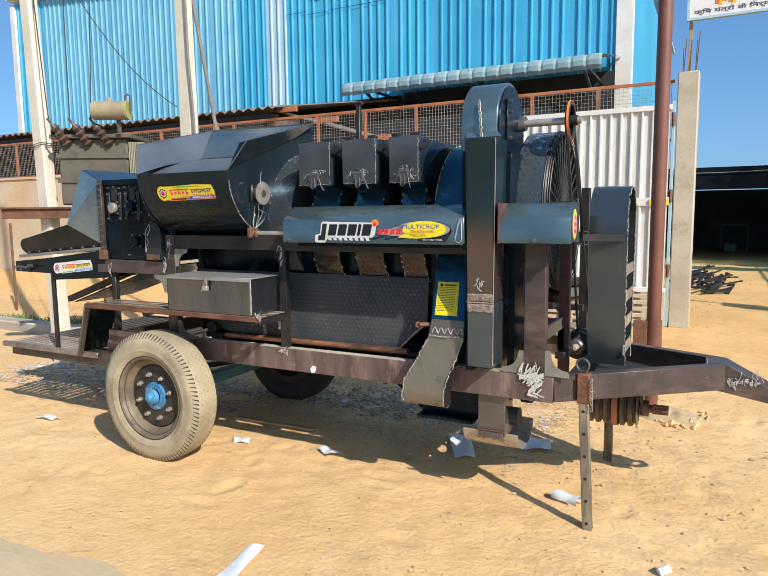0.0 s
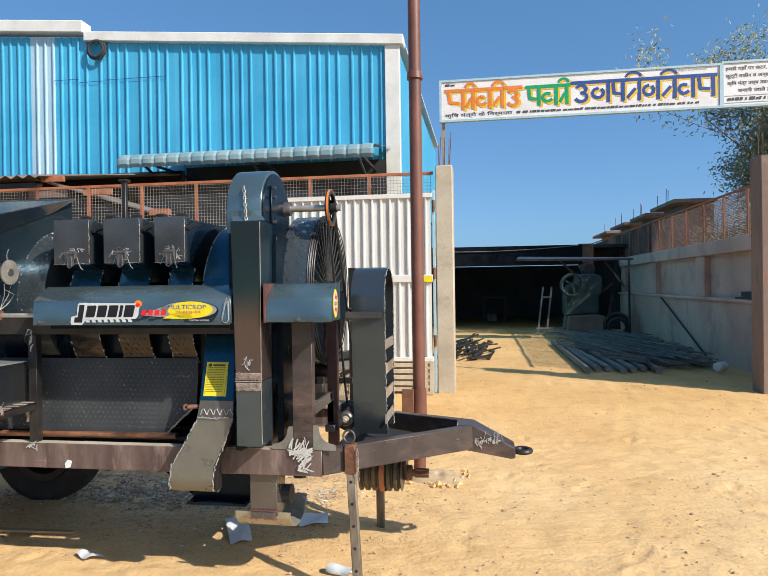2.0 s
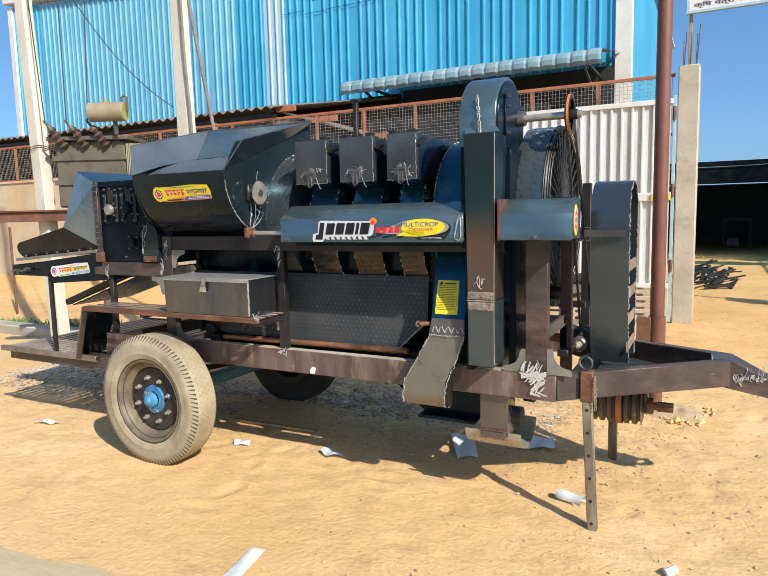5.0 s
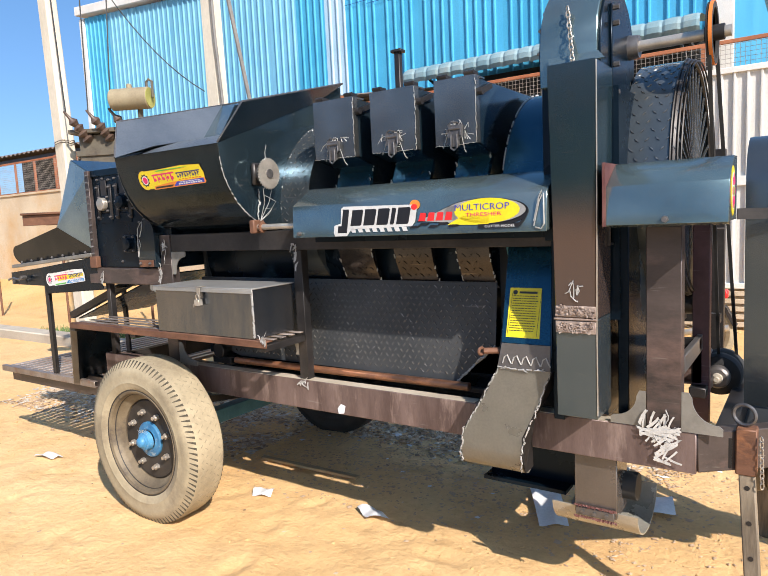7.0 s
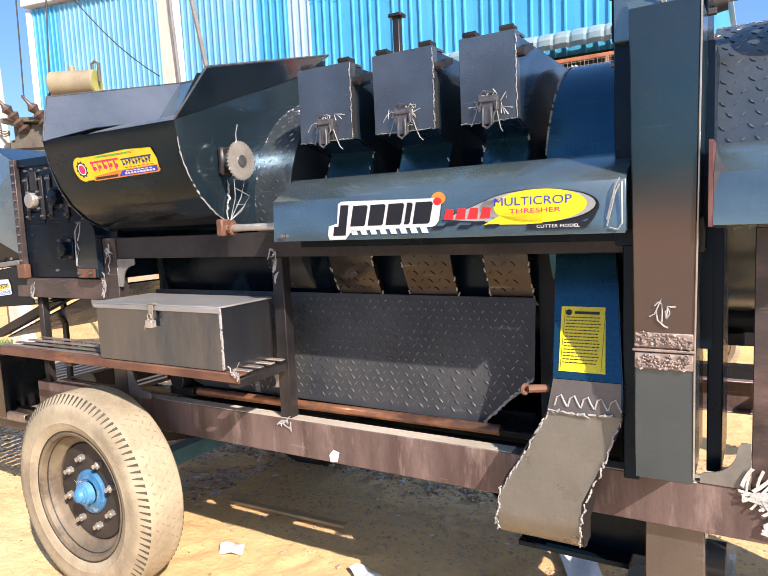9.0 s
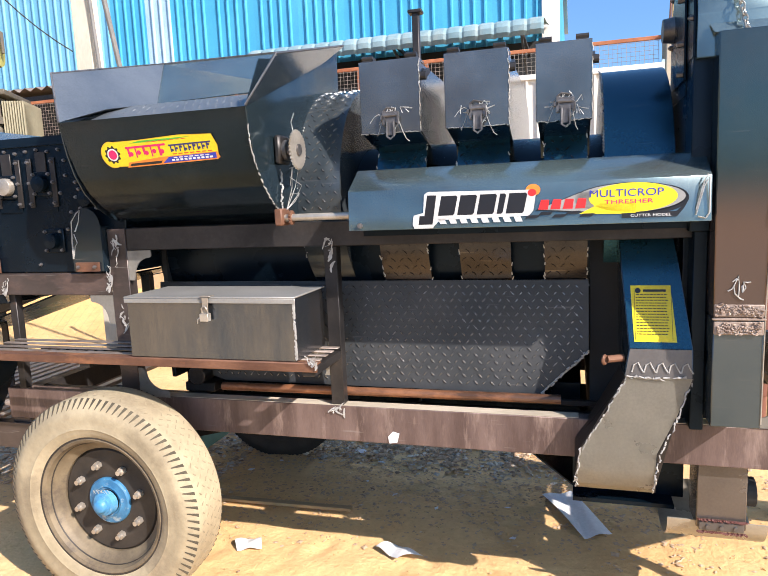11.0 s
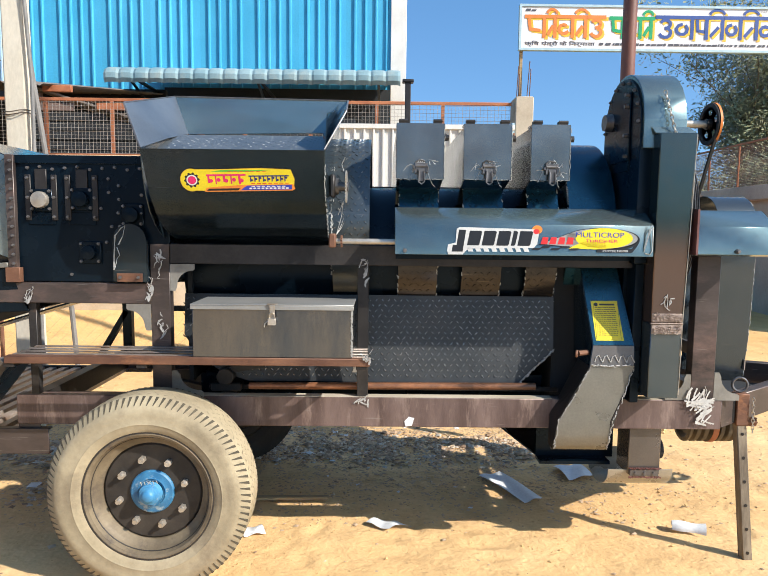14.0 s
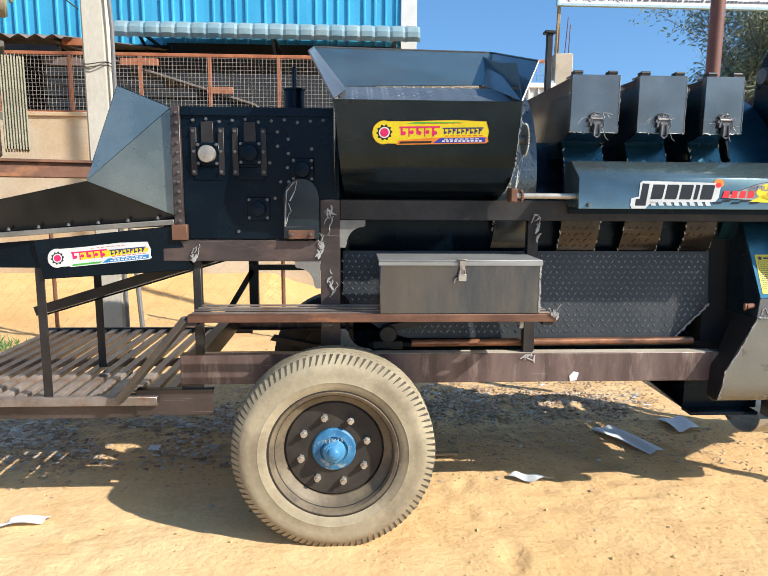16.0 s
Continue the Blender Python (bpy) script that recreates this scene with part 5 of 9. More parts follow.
platform_beams = thing("transformer_platform", tpt(0, 0, 1.55), "steel channel platform clamped between two cement poles", "platform")
for v in (-0.2, 0.14):
    bm = B()
    tbox(bm, -1.0, 1.0, v - 0.03, v + 0.03, 1.58, 1.68)
    tbox(bm, -1.0, 1.0, v - 0.06, v + 0.06, 1.68, 1.70)
    part("channel", bm, M["rust"], platform_beams, bevel=0.003)
tr = thing("transformer", tpt(0, 0, 1.70), "old pole-mounted power transformer with drum and insulators", "transformer")
bm = B()
tbox(bm, -0.36, 0.36, -0.22, 0.22, 1.72, 2.40)
part("tank", bm, M["transformer"], tr, bevel=0.015)
bm = B()
tbox(bm, -0.42, 0.42, -0.28, 0.28, 2.40, 2.44)
part("lid", bm, M["transformer"], tr, bevel=0.006)
for z in (1.95, 2.2):
    bm = B()
    tbox(bm, -0.38, 0.38, -0.24, -0.22, z, z + 0.05)
    part("stiffener", bm, M["transformer"], tr)
for k in range(9):
    bm2 = B()
    u = 0.38 + 0.017 * k
    tbox(bm2, u, u + 0.009, -0.24, 0.16, 1.76, 2.36)
    part("radiator_fin", bm2, M["radiator"], tr)
bm2 = B()
tbox(bm2, 0.378, 0.525, -0.222, 0.14, 1.78, 2.34)
part("radiator_core", bm2, M["radiator"], tr)
bm = B()
cyl(bm, (-5.510, 4.625, 2.66), (-5.200, 4.79, 2.66), 0.095, n=22)
cyl(bm, (-5.360, 4.7, 2.74), (-5.360, 4.7, 2.79), 0.025, n=10)
part("conservator_drum", bm, M["drum_paint"], tr, bevel=0.006)
bm = B()
cyl(bm, (-5.199, 4.791, 2.66), (-5.193, 4.794, 2.66), 0.088, n=22)
part("drum_end", bm, M["olive"], tr, "yellow-green drum end")
bm = B()
rod(bm, [(-5.220, 4.78, 2.72), (-5.220, 4.78, 2.80), (-5.200, 4.79, 2.82), (-5.170, 4.80, 2.80), (-5.170, 4.80, 2.66)], 0.012, 8)
part("vent_pipe", bm, M["transformer"], tr)
bm = B()
beam(bm, (-5.310, 4.76, 2.44), (-5.310, 4.76, 2.58), 0.04, 0.02, (1, 0, 0))
part("drum_bracket", bm, M["transformer"], tr)
for k in range(3):
    u = -0.24 + 0.215 * k
    base, tip = Vector(tpt(u, -0.22, 2.34)), Vector(tpt(u - 0.13, -0.36, 2.57))
    d = (tip - base).normalized()
    bm = B()
    prof = [(0.0, -0.02), (0.035, 0), (0.06, 0.03), (0.03, 0.05), (0.058, 0.09), (0.028, 0.11), (0.052, 0.15), (0.026, 0.17), (0.045, 0.21), (0.015, 0.25), (0.01, 0.32), (0, 0.33)]
    lathe(bm, prof, base, d, 14)
    part("bushing", bm, M["porcelain"], tr)
for k, (dx, dz) in enumerate(((-0.5, 3.8), (-0.15, 4.6), (0.1, 4.6))):
    t0 = Vector(tpt(-0.37 + 0.215 * k, -0.36, 2.58))
    bm = B()
    rod(bm, sag(t0, (t0.x + dx - 0.2, t0.y + 0.3, t0.z + dz), 0.25), 0.006, 5)
    solid("supply_wire", bm, M["rubber"], "thin black wire rising from the transformer", "wire", group="supply wires")
bm = B()
rod(bm, sag((-6.290, 4.5, 4.9), (-4.900, 5.16, 2.72), 0.3), 0.005, 5)
solid("supply_wire", bm, M["rubber"], "thin black wire between the poles", "wire", group="supply wires")
bm = B()
rod(bm, sag((-6.210, 4.60, 5.5), (-6.390, 4.60, 2.0), 0.1), 0.006, 5)
solid("supply_wire", bm, M["rubber"], "thin black wire down the cement pole", "wire", group="supply wires")

# chain-link fence and kerb behind the machine
fence = thing("chain_link_fence", (-6.5, 6.7, 0.05), "sagging chain-link fence on rusty posts", "fence")
fnet = wire_net("net", -12.5, -3.7, 0.1, 1.35, 6.7, 0.11, 0.0009, M["fence_wire"], fence, slope=1.0)
fnet["kind"] = "stuff"
bm = B()
cyl(bm, (0, 0, 0), (0, 0, 1.5), 0.02, n=8)
fp = mesh_from(bm, "fence_post", M["rust"])
for x in (-12.5, -10.3, -8.1, -5.9, -3.7):
    piece("fence_post", fp, fence, pose(x, 6.7, 0.0))
bm = B()
box(bm, -30, -7.3, 5.55, 5.8, -0.1, 0.14)
solid("kerb", bm, M["concrete"], "low concrete kerb along the fence", "kerb", "structure", bevel=0.015)


# ---- tree behind the side wall ----
def tree(x, y, h, seed, crown_r, leaves):
    rnd = random.Random(seed)
    t = thing("tree", (x, y, 0), "sparse grey-green roadside tree with small leaves", "tree", "trees")
    bm = B()
    tips = []

    def grow(p, d, r, ln, lvl):
        pts = [p]
        for k in range(4):
            d = (d + Vector((rnd.uniform(-0.2, 0.2), rnd.uniform(-0.2, 0.2), rnd.uniform(-0.05, 0.15)))).normalized()
            pts.append(pts[-1] + d * ln / 4)
        for a, b in zip(pts, pts[1:]):
            cyl(bm, a, b, r, r * 0.85, 7, cap=False)
            r *= 0.85
        if lvl == 0 or lvl == 1:
            tips.extend(pts[2:])
        if lvl > 0:
            for _ in range(4 if lvl > 1 else 3):
                e = (d + Vector((rnd.uniform(-1, 1), rnd.uniform(-1, 1), rnd.uniform(-0.1, 0.7)))).normalized()
                grow(pts[rnd.choice((2, 3, 4))], e, r * 0.7, ln * rnd.uniform(0.55, 0.8), lvl - 1)
        else:
            tips.append(pts[-1])

    grow(Vector((x, y, 0)), Vector((0, 0, 1)), 0.16, h * 0.42, 4)
    part("trunk", bm, M["bark"], t)
    v, f = [], []
    rs = np.random.RandomState(seed)
    for _ in range(leaves):
        c = tips[rs.randint(len(tips))] + Vector(rs.normal(0, crown_r, 3))
        u = Vector(rs.normal(0, 1, 3)).normalized()
        w_ = u.orthogonal().normalized()
        s = rs.uniform(0.026, 0.052)
        n = len(v)
        v += [c - u * s * 1.5, c + w_ * s * 0.7, c + u * s * 1.5, c - w_ * s * 0.7]
        f.append((n, n + 1, n + 2, n + 3))
    raw("crown", v, f, M["leaf"], t)["kind"] = "stuff"
    return t


weeds = thing("weed_tufts", (-8.0, 6.1, 0.03), "low green weeds on the verge by the fence", "weeds", kind="stuff")
rs_ = np.random.RandomState(3)
v, f = [], []
for k in range(900):
    c = Vector(((-8.4, -7.7, -6.4, -9.3)[k % 4] + rs_.normal(0, 0.22), (6.1, 6.25, 6.35, 6.0)[k % 4] + rs_.normal(0, 0.12), 0.04))
    d = Vector((rs_.normal(0, 0.5), rs_.normal(0, 0.5), 1)).normalized() * rs_.uniform(0.04, 0.13)
    w_ = d.orthogonal().normalized() * 0.008
    n = len(v)
    v += [c - w_, c + w_, c + d]
    f.append((n, n + 1, n + 2))
raw("blades", v, f, M["weed"], weeds)
tree(9.2, 19.2, 9.4, 4, 0.22, 26000)
tree(10.6, 21.6, 9.0, 9, 0.22, 16000)
tree(8.1, 18.0, 4.9, 21, 0.30, 18000)
tree(6.9, 17.3, 2.6, 40, 0.26, 9000)
tree(6.6, 14.6, 2.9, 41, 0.28, 9000)
tree(9.2, 16.2, 4.6, 33, 0.30, 14000)


# ---- parked motorcycle between the machine and the gate ----
bike = thing("motorcycle", (-1.7, 7.35, 0.04), "small grey and red motorcycle parked by the gate", "motorcycle")
for x in (-1.12, -2.38):
    bm = B()
    torus(bm, (x, 7.35, 0.35), (0, 1, 0), 0.27, 0.045, 36, 8)
    wh = part("wheel", bm, M["tyre"], bike, "dusty spoked wheel")
    bm = B()
    torus(bm, (x, 7.35, 0.35), (0, 1, 0), 0.222, 0.012, 36, 6)
    cyl(bm, (x, 7.28, 0.35), (x, 7.42, 0.35), 0.05, n=16)
    part("rim", bm, M["bright"], wh)
    for k in range(14):
        a = k * math.tau / 14
        bm = B()
        cyl(bm, (x, 7.35, 0.35), (x + 0.22 * math.cos(a), 7.35, 0.35 + 0.22 * math.sin(a)), 0.003, n=4)
        part("spoke", bm, M["bright"], wh)
bm = B()
box(bm, -1.95, -1.55, 7.25, 7.45, 0.3, 0.58)
part("engine", bm, M["bar"], bike, bevel=0.03)
bm = B()
rod(bm, [(-2.38, 7.27, 0.35), (-2.2, 7.28, 0.75), (-2.1, 7.29, 0.95)], 0.02)
rod(bm, [(-2.38, 7.43, 0.35), (-2.2, 7.42, 0.75), (-2.1, 7.41, 0.95)], 0.02)
part("fork", bm, M["bright"], bike)
bm = B()
rod(bm, [(-2.02, 7.02, 1.02), (-2.1, 7.2, 1.04), (-2.1, 7.5, 1.04), (-2.02, 7.68, 1.02)], 0.013)
part("handlebar", bm, M["bar"], bike)
bm = B()
prism(bm, [(-2.08, 0.72), (-1.62, 0.68), (-1.6, 0.8), (-1.75, 0.92), (-2.0, 0.93)], "y", 7.24, 7.46)
part("fuel_tank", bm, M["s_red"], bike, "red fuel tank", bevel=0.03)
bm = B()
prism(bm, [(-1.62, 0.74), (-1.02, 0.80), (-1.0, 0.86), (-1.2, 0.87), (-1.6, 0.83)], "y", 7.25, 7.45)
part("seat", bm, M["rubber"], bike, bevel=0.02)
bm = B()
prism(bm, [(-1.5, 0.60), (-0.92, 0.72), (-0.90, 0.80), (-1.5, 0.74)], "y", 7.27, 7.43)
part("tail_cowl", bm, M["cable"], bike, "grey tail cowl", bevel=0.015)
bm = B()
box(bm, -0.93, -0.87, 7.29, 7.41, 0.66, 0.73)
part("tail_lamp", bm, M["s_red"], bike, "red tail lamp", bevel=0.01)
bm = B()
for y in (7.2, 7.5):
    cyl(bm, (-0.98, y, 0.80), (-0.93, y, 0.80), 0.03, n=12)
part("indicator", bm, M["orange"], bike)
bm = B()
rod(bm, [(-1.7, 7.22, 0.35), (-1.3, 7.2, 0.34), (-0.85, 7.2, 0.42)], 0.03, 10)
part("exhaust", bm, M["bright"], bike)
bm = B()
prism(bm, [(-1.42, 0.48), (-1.36, 0.62), (-1.12, 0.68), (-0.88, 0.58), (-0.80, 0.42), (-0.83, 0.42), (-0.90, 0.56), (-1.12, 0.655), (-1.34, 0.6), (-1.40, 0.48)], "y", 7.29, 7.41)
part("mudguard", bm, M["bar"], bike)

# ---- the threshing machine ----
CY = 3.86
YF, YB = 3.27, 4.45
mach = thing("threshing_machine", (-2.2, CY, 0), "blue-black steel crop thresher on a two-wheeled trailer chassis, freshly welded", "thresher")


def channel(bm, x0, x1, y, z0, z1, side=1, w=0.055, t=0.008):
    """A C channel along x, web at y, flanges towards side."""
    a, b = y + side * t, y + side * w
    prism(bm, [(y, z0), (b, z0), (b, z0 + t), (a, z0 + t), (a, z1 - t), (b, z1 - t), (b, z1), (y, z1)], "x", x0, x1)


for y, s in ((YF, 1), (YB, -1)):
    bm = B()
    channel(bm, -3.80, -0.555, y, 0.632, 0.770, s)
    part("chassis_beam", bm, M["chassis"], mach, "brown mill-scale channel beam with chalky streaks", bevel=0.003)
# Thin pale plates: dust and sunlight on the flange share one colour.
bm = B()
box(bm, -3.05, -1.34, YF + 0.002, YF + 0.054, 0.7702, 0.7722)
box(bm, -1.10, -0.72, YF + 0.002, YF + 0.054, 0.7702, 0.7722)
part("dusty_flange", bm, M["dusty_flange"], mach, "pale top flange with dust and sunlight in its colour")
for x in (-3.79, -2.9, -2.0, -1.0, -0.52):
    bm = B()
    box(bm, x, x + 0.06, YF + 0.06, YB - 0.06, 0.65, 0.75)
    part("cross_member", bm, M["bar"], mach)
# coppery pipe along the foot of the body
bm = B()
rod(bm, [(-2.75, 3.352, 0.800), (-2.2, 3.352, 0.803), (-1.8, 3.352, 0.806), (-1.40, 3.352, 0.808)], 0.017, 12)
part("sill_pipe", bm, M["sill"], mach, "coppery rusted pipe along the body")
bm = B()
box(bm, -2.95, -1.28, 3.395, 3.415, 0.772, 0.792)
part("sill_angle", bm, M["bar"], mach, bevel=0.002)

# drawbar
for s in (0, 1):
    ya, yb = (3.300, 3.79) if s == 0 else (4.420, 3.93)
    bm = B()
    beam(bm, (-0.568, ya, 0.703), (0.20, yb, 0.735), 0.055, 0.135)
    part("drawbar", bm, M["brown"], mach, bevel=0.004)
bm = B()
prism(bm, [(0.12, 0.668), (0.43, 0.615), (0.455, 0.62), (0.455, 0.675), (0.22, 0.803), (0.12, 0.803)], "y", 3.775, 3.945)
part("drawbar_nose", bm, M["brown"], mach, "tapered drawbar nose with rough grey weld seams", bevel=0.004)
bm = B()
torus(bm, (0.50, CY, 0.645), (0, 0, 1), 0.045, 0.016, 24, 8)
part("hitch_eye", bm, M["bar"], mach)
# Black plate set low to stand in for the shaded hollow between bars.
bm = B()
plate(bm, [(-0.54, 3.38, 0.676), (0.12, 3.80, 0.676), (0.12, 3.92, 0.676), (-0.54, 4.34, 0.676)], 0.005)
part("drawbar_plate", bm, M["black"], mach)

# front parking leg
jack = part("leg_sleeve", (lambda b: (box(b, -0.450, -0.390, 3.328, 3.388, 0.632, 0.785), b)[1])(B()), M["rust"], mach, "rust-orange square sleeve of the parking leg", bevel=0.004)
bm = B()
beam(bm, (-0.420, 3.358, 0.66), (-0.376, 3.308, -0.02), 0.046, 0.046, (0, 1, 0))
part("prop_leg", bm, M["legwood"], mach, "scuffed square prop leg with holes", bevel=0.004)
# Black discs on the face stand in for the dark of pin holes.
for k in range(6):
    q = k / 6 + 0.1
    x, y, z = -0.420 + 0.044 * q, 3.358 - 0.050 * q - 0.0228, 0.66 - 0.68 * q
    bm = B()
    cyl(bm, (x, y, z), (x, y - 0.002, z), 0.008, n=10)
    part("pin_hole", bm, M["s_black"], mach)
bm = B()
torus(bm, (-0.428, 3.355, 0.825), (0.25, 1, 0), 0.033, 0.006, 22, 8)
part("lifting_ring", bm, M["bolt"], mach)


def chain(name, p0, p1, parent, link=0.018, r=0.0032):
    p0, p1 = Vector(p0), Vector(p1)
    n = int((p1 - p0).length / (link * 1.35))
    bm = B()
    d = (p1 - p0).normalized()
    a1 = d.orthogonal().normalized()
    a2 = d.cross(a1)
    for k in range(n):
        c = p0.lerp(p1, k / max(n - 1, 1))
        s = a1 if k % 2 else a2
        pts = [c + d * (link * math.sin(q * math.tau / 12)) + s * (link * 0.55 * math.cos(q * math.tau / 12)) for q in range(13)]
        rod(bm, pts, r, 5)
    return part(name, bm, M["bright"], parent)


chain("pin_chain", (-0.378, 3.322, 0.76), (-0.374, 3.322, 0.61), mach, 0.011, 0.002)
bm = B()
beam(bm, (-0.42, 4.30, 0.66), (-0.42, 4.30, -0.02), 0.05, 0.05, (0, 1, 0))
part("prop_leg", bm, M["legwood"], mach, bevel=0.004)

# ---- wheels ----
AX, AZ = -3.105, 0.412


def wheel(yc, out, rubber="tyre", rimmat="rim"):
    w = part("wheel", (lambda b: (cyl(b, (AX, yc + 0.018 * out, AZ), (AX, yc + 0.028 * out, AZ), 0.214, 0.204, n=40), b)[1])(B()), M["rim_dark"], mach, "dusty truck wheel with a blue hub")
    a = (0, out, 0)
    o = (AX, yc, AZ)
    bm = B()
    R = 0.432
    half = [(R, 0.0), (R, 0.040), (R - 0.002, 0.070), (0.427, 0.0805), (0.420, 0.0865), (0.392, 0.1005), (0.388, 0.1035), (0.37, 0.108), (0.35, 0.109), (0.32, 0.1065), (0.316, 0.108), (0.312, 0.1055), (0.30, 0.103), (0.284, 0.096), (0.268, 0.085)]
    prof = [(r, -h) for r, h in half[:0:-1]] + half
    lathe(bm, prof, o, a, 96)
    tyre = part("tyre", bm, M[rubber], w, "sand-dusted grey-brown ribbed truck tyre" if rubber == "tyre" else "ribbed truck tyre coloured black as in shade")
    # Flat plates imitate grooves; the groove shade is in their dark colour.
    bm = B()
    for side in (1, -1):
        for k in range(96):
            b = k * math.tau / 96
            pts = []
            for (r, h, d0) in ((0.4285, 0.0795, 0.0), (0.4285, 0.0795, 0.030), (0.393, 0.1005, 0.049), (0.393, 0.1005, 0.042)):
                g = b + d0
                pts.append((AX + (r + 0.0012) * math.cos(g), yc + out * side * (h + 0.0012), AZ + (r + 0.0012) * math.sin(g)))
            plate(bm, pts, 0.0008)
    part("shoulder_tread", bm, M["tyre_dark"] if rubber == "tyre" else M["tyre_shaded"], tyre, "flat dark plates painted as slanting shoulder grooves")["kind"] = "stuff"
    bm = B()
    for h in (-0.052, -0.026, 0.0, 0.026, 0.052):
        for k in range(72):
            b = (k + (0.5 if abs(h) > 0.02 and abs(h) < 0.03 else 0)) * math.tau / 72
            s = 1 if k % 2 else -1
            pts = []
            for d0, dh in ((-0.018, -0.006), (-0.008, -0.0085), (0.018, 0.006), (0.008, 0.0085)):
                g, hh = b + d0, h + s * dh * 0.9
                pts.append((AX + (R + 0.0006) * math.cos(g), yc + hh, AZ + (R + 0.0006) * math.sin(g)))
            plate(bm, pts if s > 0 else pts[::-1], 0.0006)
    part("tread_nick", bm, M["tyre_nick"] if rubber == "tyre" else M["tyre_shaded"], tyre, "worn zigzag tread nicks")["kind"] = "stuff"
    bm = B()
    lathe(bm, [(0.268, 0.083), (0.276, 0.090), (0.27, 0.094), (0.258, 0.088), (0.251, 0.07), (0.243, 0.052), (0.232, 0.042), (0.214, 0.03), (0.212, -0.02), (0.212, -0.09), (0.262, -0.095), (0.27, -0.085)], o, a, 64)
    part("rim", bm, M[rimmat], w)
    bm = B()
    torus(bm, (AX, yc + out * 0.088, AZ), a, 0.277, 0.006, 56, 6)
    torus(bm, (AX, yc + out * 0.066, AZ), a, 0.2515, 0.004, 56, 6)
    part("lock_ring", bm, M["rim_dark"], w)
    bm = B()
    ho = (AX, yc + out * 0.046, AZ)
    lathe(bm, [(0.0, 0.060), (0.016, 0.059), (0.025, 0.052), (0.029, 0.040), (0.036, 0.037), (0.036, 0.030), (0.045, 0.027), (0.049, 0.002)], ho, a, 36)
    hub = part("hub", bm, M["hub"], w, "blue painted hub with a rounded cap")
    bm = B()
    lathe(bm, [(0.049, -0.004), (0.056, -0.003), (0.060, 0.001), (0.066, -0.002), (0.088, -0.004), (0.094, -0.010), (0.094, -0.03)], ho, a, 40)
    part("hub_flange", bm, M["hub_flange"], hub, "scuffed darker blue hub flange")
    for k in range(8):
        g = (k + 0.35) * math.tau / 8
        c = Vector((AX + 0.146 * math.cos(g), yc + out * 0.034, AZ + 0.146 * math.sin(g)))
        bm = B()
        cyl(bm, c + Vector((0, -out * 0.012, 0)), c + Vector((0, out * 0.012, 0)), 0.016, n=6)
        cyl(bm, c + Vector((0, out * 0.012, 0)), c + Vector((0, out * 0.028, 0)), 0.0095, n=10)
        part("wheel_nut", bm, M["bright"], w)
    return w


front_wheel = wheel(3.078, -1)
# The far wheel's shade is painted: black rubber and the dark rim.
wheel(4.60, 1, "tyre_shaded", "rim_dark")
words("stencil", "11X11", 0.022, (AX - 0.034, 3.078 - 0.046 - 0.024, AZ + 0.041), (1, 0, 0.1), (-0.05, -0.5, 0.9), M["s_white"], front_wheel)
bm = B()
box(bm, AX - 0.04, AX + 0.04, 3.17, 4.5, AZ - 0.04, AZ + 0.04)
part("axle", bm, M["teal"], mach, "teal painted square axle", bevel=0.005)
for y in (3.42, 4.26):
    bm = B()
    prism(bm, [(AX - 0.42, 0.6), (AX, AZ + 0.09), (AX + 0.42, 0.6), (AX + 0.40, 0.625), (AX, AZ + 0.13), (AX - 0.40, 0.625)], "y", y, y + 0.06)
    part("leaf_spring", bm, M["bar"], mach)

# ---- uprights and rails ----
def upright(x0, x1, z0, z1, y=YF, d=0.05, material="brown"):
    bm = B()
    t = 0.007
    prism(bm, [(x0, y), (x1, y), (x1, y + d), (x1 - t, y + d), (x1 - t, y + t), (x0 + t, y + t), (x0 + t, y + d), (x0, y + d)], "z", z0, z1)
    return part("upright", bm, M[material], mach, bevel=0.002)


upright(-3.166, -3.080, 0.772, 1.465, 3.25)
upright(-3.728, -3.692, 0.772, 1.195, 3.27, 0.035, "bar")
upright(-2.240, -2.190, 0.772, 1.375, 3.275, 0.045, "bar")
upright(-0.706, -0.600, 0.772, 1.435, 3.265, 0.06)
upright(-0.665, -0.610, 0.772, 1.75, 4.50, 0.05, "bar")
upright(-0.637, -0.578, 0.60, 1.50, 3.74, 0.05, "maroon")
for x0, x1 in ((-3.166, -3.08), (-2.24, -2.19), (-1.1, -1.03)):
    upright(x0, x1, 0.772, 1.46, 4.38, 0.05, "bar")
bm = B()
channel(bm, -3.08, -0.815, 3.255, 1.377, 1.467, 1, 0.05)
part("upper_rail", bm, M["bar"], mach, "dark upper channel rail", bevel=0.003)
bm = B()
channel(bm, -3.08, -0.6, 4.43, 1.377, 1.467, -1, 0.05)
part("upper_rail", bm, M["bar"], mach, bevel=0.003)
bm = B()
channel(bm, -3.845, -3.166, 3.245, 1.196, 1.288, 1, 0.05)
part("box_rail", bm, M["brown"], mach, bevel=0.003)
bm = B()
channel(bm, -3.845, -3.166, 4.43, 1.196, 1.288, -1, 0.05)
part("box_rail", bm, M["bar"], mach, bevel=0.003)


